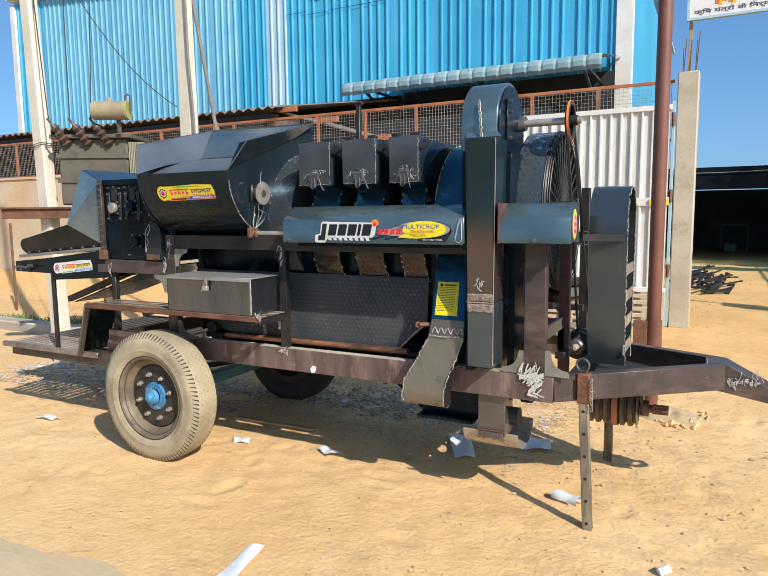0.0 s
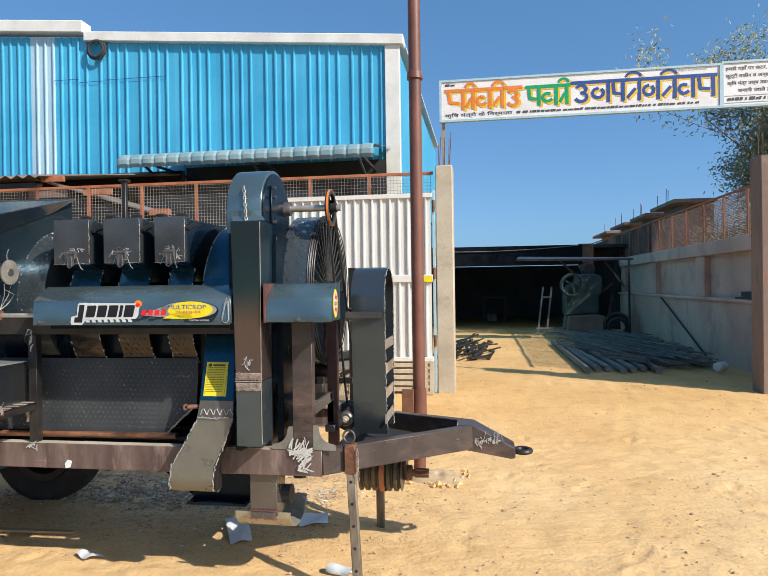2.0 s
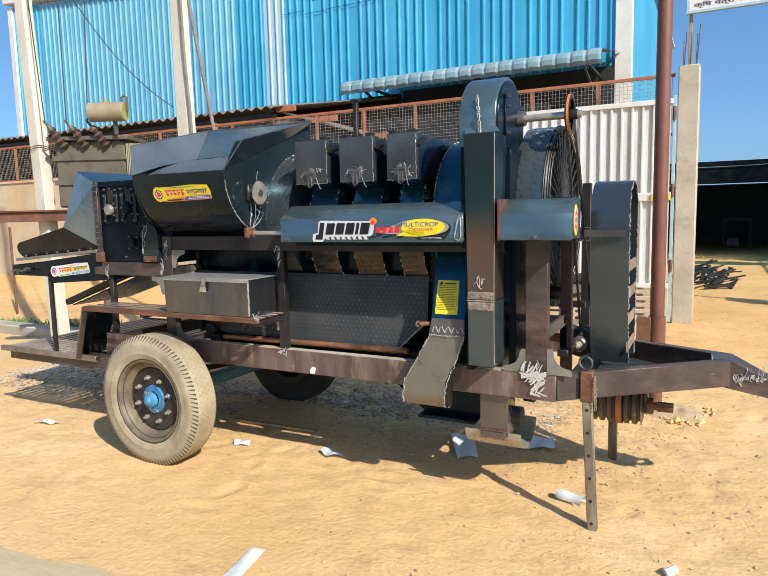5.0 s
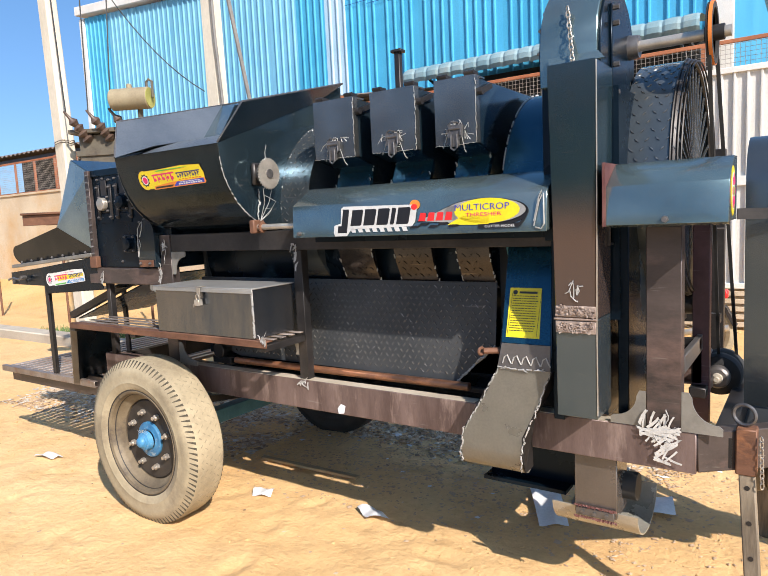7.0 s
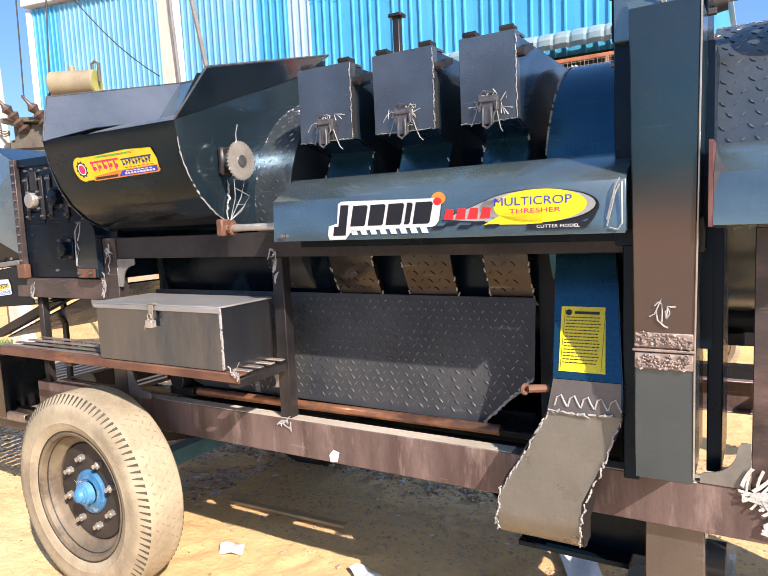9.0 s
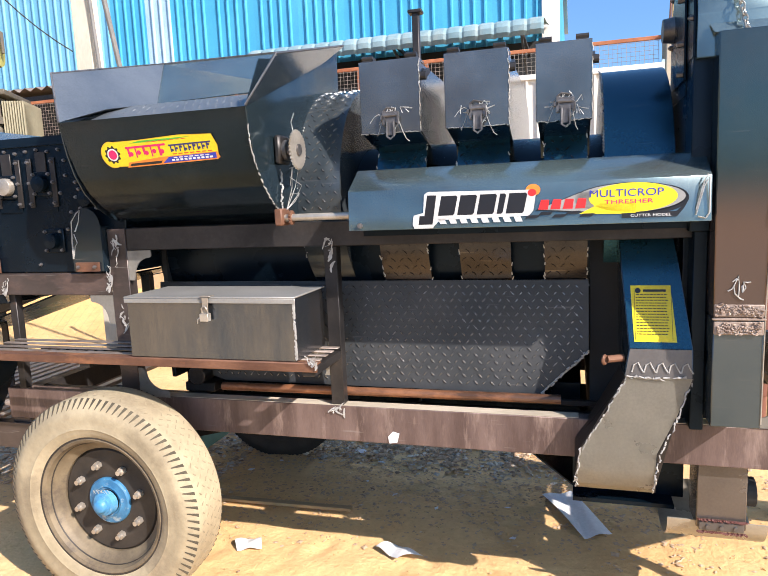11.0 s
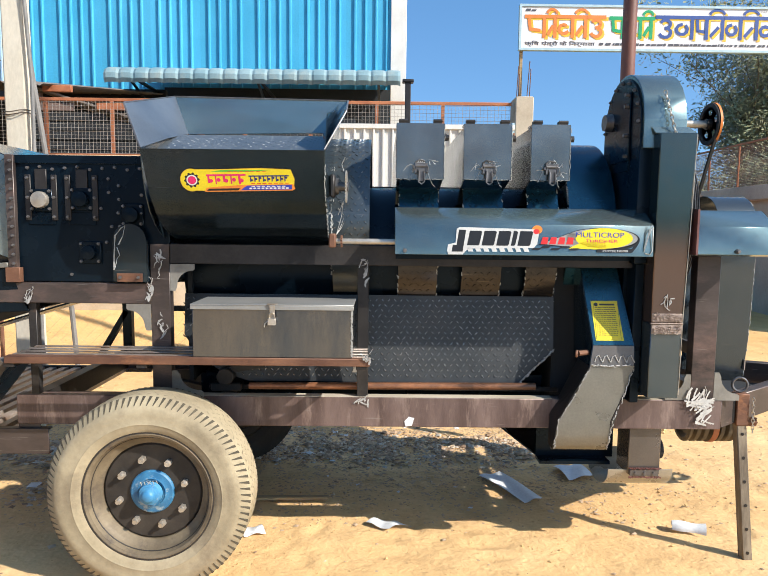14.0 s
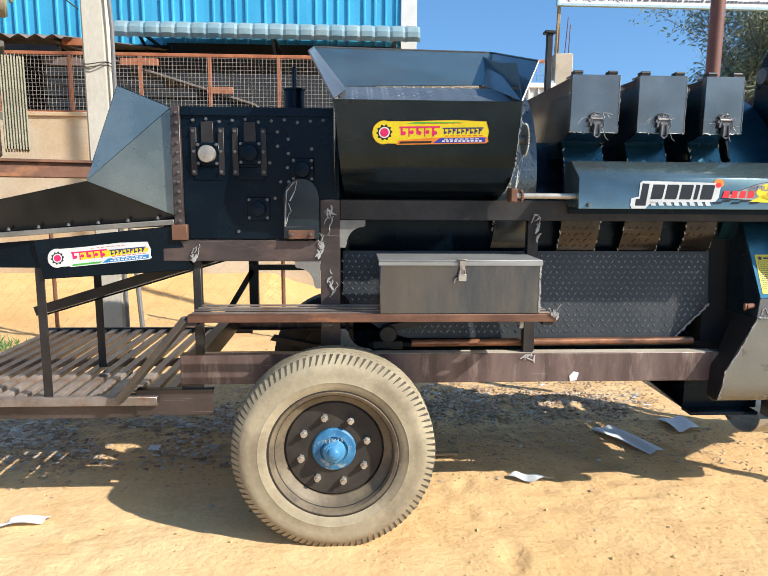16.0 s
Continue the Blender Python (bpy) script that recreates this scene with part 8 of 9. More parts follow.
# arched belt guard at the front
ga = [(3.63, 0.78), (3.60, 1.0), (3.585, 1.3), (3.58, 1.56)]
for k in range(1, 12):
    a = math.pi - k / 12 * math.pi
    ga.append((3.76 + 0.18 * math.cos(a), 1.56 + 0.165 * math.sin(a)))
ga += [(3.94, 1.56), (3.93, 1.2), (3.88, 0.78)]
bm = B()
sheet(bm, ga, "x", -0.452, -0.262, 0.004)
bg = part("belt_guard", bm, M["guard"], mach, "arched blue-grey sheet belt guard")
bm = B()
ragged(bm, [(-0.262, y, z) for y, z in ga], 0.003, 95)
part("weld_edge", bm, M["weld"], bg)["kind"] = "stuff"
bm = B()
for z in (0.84, 0.98, 1.12, 1.26):
    box(bm, -0.27, -0.265, 3.60, 3.92, z, z + 0.055)
part("guard_slat", bm, M["slat"], bg)
bm = B()
beam(bm, (-0.47, 3.50, 1.462), (-0.275, 3.572, 1.458), 0.008, 0.036)
part("guard_stay", bm, M["bar"], bg)
# lower countershaft
CC = (-0.57, 0, 0.795)
bm = B()
lathe(bm, [(0.0, 3.955), (0.060, 3.955), (0.080, 3.965), (0.086, 3.985), (0.086, 4.02), (0.076, 4.035), (0.086, 4.05), (0.086, 4.11), (0.0, 4.11)], CC, (0, 1, 0), 40)
cs = part("counter_pulley", bm, M["rubber"], mach, "black grooved countershaft pulley")
bm = B()
lathe(bm, [(0.0, 3.915), (0.036, 3.915), (0.044, 3.922), (0.047, 3.94), (0.047, 3.956), (0.0, 3.956)], CC, (0, 1, 0), 30)
part("hub_collar", bm, M["apron"], cs, "dull steel hub collar")
bm = B()
lathe(bm, [(0.0, 3.885), (0.009, 3.885), (0.011, 3.89), (0.011, 3.898), (0.021, 3.899), (0.022, 3.914), (0.0, 3.916)], CC, (0, 1, 0), 24)
part("hub_nut", bm, M["dusty_flange"], cs, "bright worn hub nut")
bm = B()
box(bm, -0.655, -0.605, 3.93, 4.08, 0.80, 0.885)
cyl(bm, (-0.63, 3.93, 0.845), (-0.63, 3.915, 0.845), 0.016, n=6)
part("bearing_block", bm, M["gusset"], cs, "bare steel bearing block", bevel=0.006)
bm = B()
cyl(bm, (-0.57, 4.10, 0.795), (-0.57, 4.40, 0.795), 0.022, n=14)
part("countershaft", bm, M["bar"], cs)
bm = B()
box(bm, -0.64, -0.58, 3.68, 3.92, 0.77, 0.81)
box(bm, -0.64, -0.60, 3.74, 3.84, 0.81, 0.95)
part("shaft_stand", bm, M["bar"], cs, bevel=0.004)
PY, PX = 3.84, 0.50
prf = [(0.0, -0.44), (0.07, -0.44), (0.09, -0.46)]
for k in range(6):
    x = -0.46 + k * 0.043
    prf += [(0.110, x + 0.002), (0.110, x + 0.014), (0.092, x + 0.022), (0.092, x + 0.029), (0.110, x + 0.038)]
prf += [(0.08, -0.20), (0.0, -0.20)]
bm = B()
lathe(bm, prf, (0, PY, PX), (1, 0, 0), 40)
part("multi_groove_pulley", bm, M["dusty_iron"], mach, "dusty grooved pulley with a rusty band")
bm = B()
lathe(bm, [(0.111, -0.335), (0.114, -0.335), (0.114, -0.305), (0.111, -0.305)], (0, PY, PX), (1, 0, 0), 40, closed=True)
part("pulley_band", bm, M["redframe"], mach, "orange-brown rusty band")
bm = B()
cyl(bm, (-0.20, PY, PX), (-0.05, PY, PX), 0.022, n=14)
for k in range(6):
    a = k * math.tau / 6
    beam(bm, (-0.13, PY + 0.023 * math.cos(a), PX + 0.023 * math.sin(a)), (-0.05, PY + 0.023 * math.cos(a), PX + 0.023 * math.sin(a)), 0.008, 0.008)
cyl(bm, (-0.195, PY, PX), (-0.15, PY, PX), 0.045, n=16)
part("power_shaft", bm, M["rust"], mach, "rusty splined input shaft")
bm = B()
box(bm, -0.50, -0.18, PY - 0.09, PY + 0.09, 0.625, 0.668)
part("pulley_mount", bm, M["dark"], mach)
bm = B()
prism(bm, [(PY - 0.06, 0.625), (PY + 0.06, 0.625), (PY + 0.045, 0.47), (PY - 0.045, 0.47)], "x", -0.192, -0.178)
part("bearing_plate", bm, M["bar"], mach)

# boot at the foot of the elevator
bm = B()
box(bm, -0.962, -0.812, 3.305, 3.45, 0.40, 0.632)
boot = part("elevator_boot", bm, M["boot"], mach, "brown-grey steel elevator boot", bevel=0.003)
tro = []
for k in range(13):
    a = math.pi + k / 12 * math.pi
    tro.append((3.48 + 0.165 * math.cos(a), 0.42 + 0.115 * math.sin(a)))
bm = B()
sheet(bm, tro, "x", -1.05, -0.745, 0.005)
part("boot_trough", bm, M["chute"], boot, "curved bare steel trough", bevel=0)
bm = B()
box(bm, -0.956, -0.820, 3.293, 3.304, 0.398, 0.428)
part("boot_hinge", bm, M["apron"], boot, "riveted hinge plate", bevel=0.002)
bm = B()
rnd = random.Random(41)
for zz in (0.392, 0.434):
    for k in range(26):
        px = -0.960 + 0.144 * k / 25
        cyl(bm, (px, 3.297, zz), (px + 0.005, 3.289, zz + rnd.uniform(-0.004, 0.004)), 0.0042, 0.003, 5)
part("weld_beads", bm, M["strip"], boot)["kind"] = "stuff"
for x in (-0.93, -0.888, -0.845):
    bm = B()
    cyl(bm, (x, 3.293, 0.412), (x, 3.287, 0.412), 0.007, n=8)
    part("rivet", bm, M["bolt"], boot)
bm = B()
cyl(bm, (-0.812, 3.42, 0.49), (-0.765, 3.42, 0.49), 0.05, n=18)
part("boot_bearing", bm, M["rubber"], boot)
bm = B()
lathe(bm, [(0.075, -0.80), (0.085, -0.80), (0.085, -0.745), (0.075, -0.745)], (0, 3.62, 0.60), (1, 0, 0), 32, closed=True)
part("tube_end", bm, M["bar"], boot)
bm = B()
box(bm, -1.36, -0.98, 3.46, 4.2, 0.43, 0.62)
plate(bm, [(-1.62, 3.48, 0.632), (-1.36, 3.48, 0.43), (-1.36, 4.2, 0.43), (-1.62, 4.2, 0.632)], 0.006)
box(bm, -1.36, -1.02, 3.38, 3.47, 0.42, 0.435)
part("grain_pan", bm, M["dark"], mach, "dark grain collecting pan below the chassis")

# ---- outlet chute with the instruction label ----
bm = B()
plate(bm, [(-1.21, 3.345, 1.372), (-1.185, 3.200, 1.035), (-1.005, 3.200, 1.035), (-1.045, 3.345, 1.372)], 0.004)
up = part("outlet_chute", bm, M["blue"], mach, "steel-blue upper outlet chute")
bm = B()
plate(bm, [(-1.045, 3.345, 1.372), (-1.005, 3.200, 1.035), (-1.005, 3.19, 0.945), (-1.005, 3.42, 0.945), (-1.045, 3.44, 1.372)], 0.003)
plate(bm, [(-1.21, 3.345, 1.372), (-1.21, 3.44, 1.372), (-1.20, 3.42, 0.945), (-1.20, 3.19, 0.945), (-1.185, 3.200, 1.035)], 0.003)
part("chute_cheek", bm, M["sheet"], up)
bm = B()
plate(bm, [(-1.185, 3.200, 1.0345), (-1.20, 3.19, 0.945), (-1.005, 3.19, 0.945), (-1.005, 3.200, 1.0345)], 0.004)
part("chute_apron", bm, M["apron"], up, "brownish grey joining strip with chalk marks")
rows2 = []
bm = B()
sec = [(-1.195, -1.003, 3.188, 0.945), (-1.255, -1.045, 3.18, 0.83), (-1.335, -1.105, 3.17, 0.70), (-1.347, -1.108, 3.165, 0.64), (-1.35, -1.108, 3.172, 0.59), (-1.35, -1.108, 3.195, 0.56), (-1.35, -1.108, 3.235, 0.545), (-1.35, -1.108, 3.27, 0.56)]
for xl, xr, y, z in sec:
    rows2.append([bm.verts.new((xl + (xr - xl) * j / 4, y, z)) for j in range(5)])
for A, C in zip(rows2, rows2[1:]):
    for j in range(4):
        bm.faces.new((A[j], A[j + 1], C[j + 1], C[j]))
bmesh.ops.solidify(bm, geom=bm.faces[:], thickness=0.004)
part("lower_chute", bm, M["chute"], up, "bent bare steel lower chute with rolled lip")
bm = B()
plate(bm, [(-1.003, 3.188, 0.945), (-1.045, 3.18, 0.83), (-1.105, 3.17, 0.70), (-1.108, 3.165, 0.64), (-1.108, 3.195, 0.56), (-1.108, 3.27, 0.56), (-1.108, 3.262, 0.72), (-1.003, 3.36, 0.945)], 0.004)
plate(bm, [(-1.195, 3.188, 0.945), (-1.195, 3.36, 0.945), (-1.35, 3.262, 0.70), (-1.35, 3.27, 0.56), (-1.35, 3.195, 0.56), (-1.347, 3.165, 0.64), (-1.335, 3.17, 0.70)], 0.004)
part("chute_side_lip", bm, M["bar"], up)
bm = B()
rnd = random.Random(8)
for (xa, ya, za), (xb, yb, zb) in zip([(-1.195, 3.187, 0.945), (-1.255, 3.179, 0.83), (-1.335, 3.169, 0.70), (-1.349, 3.165, 0.62)], [(-1.255, 3.179, 0.83), (-1.335, 3.169, 0.70), (-1.349, 3.165, 0.62), (-1.35, 3.18, 0.57)]):
    for dx in (0, None):
        pts = []
        for k in range(7):
            q = k / 6
            x, y, z = xa + (xb - xa) * q, ya + (yb - ya) * q, za + (zb - za) * q
            if dx is None:
                x += 0.19 + 0.05 * min(1, (0.945 - z) / 0.245)
            pts.append((x + rnd.uniform(-0.003, 0.003), y - 0.002, z))
        ragged(bm, pts, 0.0032, int(za * 1000) + (dx is None))
pts = [(-1.197 + 0.19 * k / 14, 3.184, 0.946 + rnd.uniform(-0.004, 0.004)) for k in range(15)]
ragged(bm, pts, 0.005, 71)
part("weld_seam", bm, M["weld"], up, "thick pale weld seam")["kind"] = "stuff"
bm = B()
for k in range(5):
    x = -1.18 + 0.036 * k
    rod(bm, [(x + a, 3.184 + 0.111 * c, 0.945 + c) for a, c in ((0, 0.017), (0.006, 0.040), (0.018, 0.048), (0.026, 0.030), (0.034, 0.017))], 0.0026, 5)
part("chalk_scrawl", bm, M["weld"], up)
bm = B()
cyl(bm, (-1.255, 3.19, 1.0), (-1.20, 3.22, 1.0), 0.012, n=10)
torus(bm, (-1.262, 3.185, 1.0), (0.9, -0.4, 0), 0.012, 0.006, 14, 6)
part("wing_bolt", bm, M["rust"], up)
LU = Vector((1, 0, 0))
LV = Vector((0, 0.145, 0.337)).normalized()
LO = Vector((-1.172, 3.2045, 1.056))
bm = B()
flat(bm, [(0.0, 0.0), (0.125, 0.0), (0.112, 0.185), (-0.008, 0.185)], LO, LU, LV)
lab = part("instruction_label", bm, M["s_yellow"], up, "yellow printed instruction label")
bm = B()
o2 = LO + Vector((0, -0.0012, 0))
flat(bm, oval(0.014, 0.168, 0.009, 0.009, 14), o2, LU, LV, 0.0005)
for r_ in range(15):
    z = 0.153 - r_ * 0.0092
    x = 0.008
    rnd = random.Random(r_)
    while x < 0.098:
        wd = rnd.uniform(0.004, 0.012)
        flat(bm, rect(x, z, min(x + wd, 0.104), z + 0.0030), o2, LU, LV, 0.0004)
        x += wd + 0.0022
flat(bm, rect(0.03, 0.164, 0.098, 0.172), o2, LU, LV, 0.0005)
for a, b in ((0.003, 0.0042), (0.1125, 0.1137)):
    flat(bm, rect(a, 0.006, b, 0.176), o2, LU, LV, 0.0004)
part("printed_bars", bm, M["s_black"], lab)["kind"] = "stuff"

# rough weld patches in grey primer
def weld_patch(x, z, y, sx, sz, n, seed, name="weld_patch"):
    """Broad ragged strokes of grey primer dabbed over a weld, with a few thin runs."""
    rnd = random.Random(seed)
    bm = B()
    for k in range(max(6, n // 7)):
        a, b = rnd.gauss(0, sx), rnd.gauss(0, sz * 0.8)
        ang = rnd.gauss(math.pi / 2 - 0.25, 0.55)
        ln, wd = rnd.uniform(0.5, 1.3) * (0.018 + sz * 0.7), rnd.uniform(0.0018, 0.0055)
        c, s_ = math.cos(ang), math.sin(ang)
        left, right = [], []
        bend = rnd.uniform(-0.2, 0.2) * ln
        for q in range(7):
            u = q / 6 - 0.5
            w_ = wd * (0.35 + 0.65 * math.sin(math.pi * (q + 0.5) / 7)) * rnd.uniform(0.6, 1.3)
            off = bend * (1 - 4 * u * u)
            left.append((u * ln, off - w_))
            right.append((u * ln, off + w_))
        yy = y - 0.0003 - 0.00022 * (k % 14)
        plate(bm, [(x + a + p * c - r * s_, yy, z + b + p * s_ + r * c) for p, r in left + right[::-1]], 0.0006)
    for _ in range(max(3, n // 12)):
        px, pz = x + rnd.gauss(0, sx), z + rnd.gauss(0, sz)
        pts = []
        for q in range(6):
            pts.append((px, y - 0.0022, pz))
            px += rnd.uniform(-0.011, 0.011)
            pz += rnd.uniform(-0.006, 0.018)
        rod(bm, pts, rnd.uniform(0.0011, 0.0022), 4)
    part(name, bm, M["weld"], mach)["kind"] = "stuff"


def brushed(name, y, groups, seed):
    """Primer brushed on in wide flat strokes: groups of (x, z, spread x, spread z, angle, its spread, length, half width, count)."""
    rnd = random.Random(seed)
    bm = B()
    k = 0
    for x, z, dx, dz, ang, da, ln, wd, n in groups:
        for _ in range(n):
            cx, cz = x + rnd.uniform(-dx, dx), z + rnd.uniform(-dz, dz)
            t_ = math.radians(ang + rnd.gauss(0, da))
            c, s_ = math.cos(t_), math.sin(t_)
            h, w_ = ln * rnd.uniform(0.35, 0.6), wd * rnd.uniform(0.6, 1.2)
            bend = rnd.uniform(-0.12, 0.12) * h
            lo, hi = [], []
            for q in range(7):
                u = q / 3 - 1
                lo.append((u * h + rnd.uniform(-0.002, 0.002), bend * (1 - u * u) - w_ * rnd.uniform(0.75, 1.1)))
                hi.append((u * h + rnd.uniform(-0.002, 0.002), bend * (1 - u * u) + w_ * rnd.uniform(0.75, 1.1)))
            k += 1
            yy = y - 0.0003 - 0.00016 * (k % 24)
            plate(bm, [(cx + p * c - r * s_, yy, cz + p * s_ + r * c) for p, r in lo + hi[::-1]], 0.0006)
    part(name, bm, M["primer"], mach, "pale primer brushed over the weld")["kind"] = "stuff"


brushed("weld_patch", 3.259, ((-0.665, 0.757, 0.03, 0.014, 12, 22, 0.085, 0.0042, 26), (-0.665, 0.795, 0.05, 0.012, 75, 22, 0.055, 0.0042, 8),
                              (-0.645, 0.705, 0.022, 0.03, 48, 14, 0.055, 0.0036, 12), (-0.64, 0.668, 0.03, 0.01, -12, 12, 0.05, 0.0036, 6)), 1)
weld_patch(-0.66, 0.75, 3.2585, 0.03, 0.02, 60, 21)
weld_patch(0.30, 0.715, 3.773, 0.055, 0.016, 150, 11)
weld_patch(0.14, 0.77, 3.772, 0.03, 0.010, 50, 12)
weld_patch(-2.215, 0.755, 3.266, 0.012, 0.022, 40, 2)
weld_patch(-2.21, 1.36, 3.25, 0.008, 0.03, 24, 3)
weld_patch(-3.12, 1.40, 3.245, 0.014, 0.035, 40, 4)
weld_patch(-3.17, 1.255, 3.24, 0.006, 0.03, 24, 5)
weld_patch(-3.715, 1.23, 3.24, 0.01, 0.022, 24, 6)
weld_patch(-2.19, 1.0, 3.0, 0.008, 0.008, 18, 7)
weld_patch(-3.12, 1.09, 3.245, 0.006, 0.03, 14, 8)
bm = B()
plate(bm, [(-2.015, 3.2675, 0.635), (-1.985, 3.2675, 0.64), (-1.975, 3.2675, 0.675), (-2.0, 3.2675, 0.682), (-2.02, 3.2675, 0.66)], 0.0015)
part("paper_scrap", bm, M["paper"], mach)

# ---- decals ----
DY = 3.1035
DU, DV = Vector((1, 0, 0)), Vector((0, 0.05, 1)).normalized()


def decal(name, shapes, o, u, v, lift, material, parent, label=""):
    nrm = Vector(u).cross(Vector(v))
    for pts in shapes:
        bm = B()
        flat(bm, pts, Vector(o) + nrm * lift * 0.35, u, v, 0.00015)
        made = part(name, bm, M[material], parent, label)
    return made


DO = Vector((-1.84, DY - 0.0008, 1.448))
blocks = [(0.068, 0.120), (0.130, 0.182), (0.192, 0.244), (0.254, 0.272), (0.282, 0.336)]
SK = 0.012
outline = [[(-0.016, 0.004), (-0.010, -0.010), (0.050, -0.010), (0.068, 0.010), (0.094, 0.016), (0.352, 0.020), (0.366, 0.036), (0.374, 0.088), (0.364, 0.099), (0.036, 0.106), (0.024, 0.098), (0.020, 0.040), (-0.012, 0.032)]]
outline += [rect(0.075 + 0.034 * k, 0.003, 0.096 + 0.034 * k, 0.019, -0.007) for k in range(8)]
decal("maker_decal", outline, DO, DU, DV, 0.0, "s_pale", cover, "printed maker decal with white outline")
letters = [[(0.004, 0.002), (0.050, 0.002), (0.064, 0.094), (0.034, 0.095), (0.024, 0.030), (0.008, 0.030)]]
for a, b in blocks:
    letters.append([(a, 0.029), (b - 0.004, 0.029), (b + 0.001, 0.034), (b + SK, 0.086), (b + SK - 0.005, 0.091), (a + SK, 0.091)])
decal("maker_shape", letters, DO, DU, DV, 0.0008, "s_black", cover)
decal("maker_shape", [oval(0.365, 0.098, 0.022, 0.018)], DO, DU, DV, -0.0003, "s_orange", cover)
decal("maker_shape", [oval(0.362, 0.09, 0.013, 0.011)], DO, DU, DV, 0.0006, "s_red", cover)
decal("maker_shape", [oval(0.64, 0.062, 0.158, 0.046, 40), oval(0.72, 0.058, 0.082, 0.04, 30), [(0.37, 0.035), (0.60, 0.018), (0.62, 0.1), (0.5, 0.085)]], DO, DU, DV, 0.0002, "s_black", cover)
decal("maker_shape", [oval(0.64, 0.063, 0.153, 0.0425, 40), [(0.38, 0.038), (0.59, 0.021), (0.6, 0.095), (0.5, 0.082)]], DO, DU, DV, 0.0008, "s_grey", cover)
decal("maker_shape", [oval(0.650, 0.064, 0.122, 0.043, 40), [(0.5, 0.02), (0.66, 0.016), (0.66, 0.05), (0.56, 0.05)]], DO, DU, DV, 0.0014, "s_yellow", cover)
decal("maker_shape", [[(0.380 + 0.036 * k, 0.037), (0.409 + 0.036 * k, 0.037), (0.413 + 0.036 * k, 0.066), (0.389 + 0.036 * k, 0.067)] for k in range(4)], DO, DU, DV, 0.0026, "s_red", cover)
decal("maker_shape", [rect(0.34 + 0.04 * k, 0.012 + 0.009 * (k % 2), 0.375 + 0.04 * k, 0.021 + 0.009 * (k % 2), 0.01) for k in range(5)] + [[(0.62, 0.004), (0.77, 0.004), (0.79, 0.03), (0.80, 0.05), (0.77, 0.02), (0.62, 0.018)]],
      DO, DU, DV, 0.0032, "s_black", cover)
words("lettering", "MULTICROP", 0.022, DO + DU * 0.530 + DV * 0.068 + Vector((0, -0.0015, 0)), DU, DV, M["s_blue"], cover, 0.205, 0.0)
words("lettering", "THRESHER", 0.0125, DO + DU * 0.572 + DV * 0.047 + Vector((0, -0.0015, 0)), DU, DV, M["s_pink"], cover, 0.135, 0.0)
words("lettering", "CUTTER MODEL", 0.008, DO + DU * 0.645 + DV * 0.007 + Vector((0, -0.0015, 0)), DU, DV, M["s_white"], cover, 0.11, 0.0)


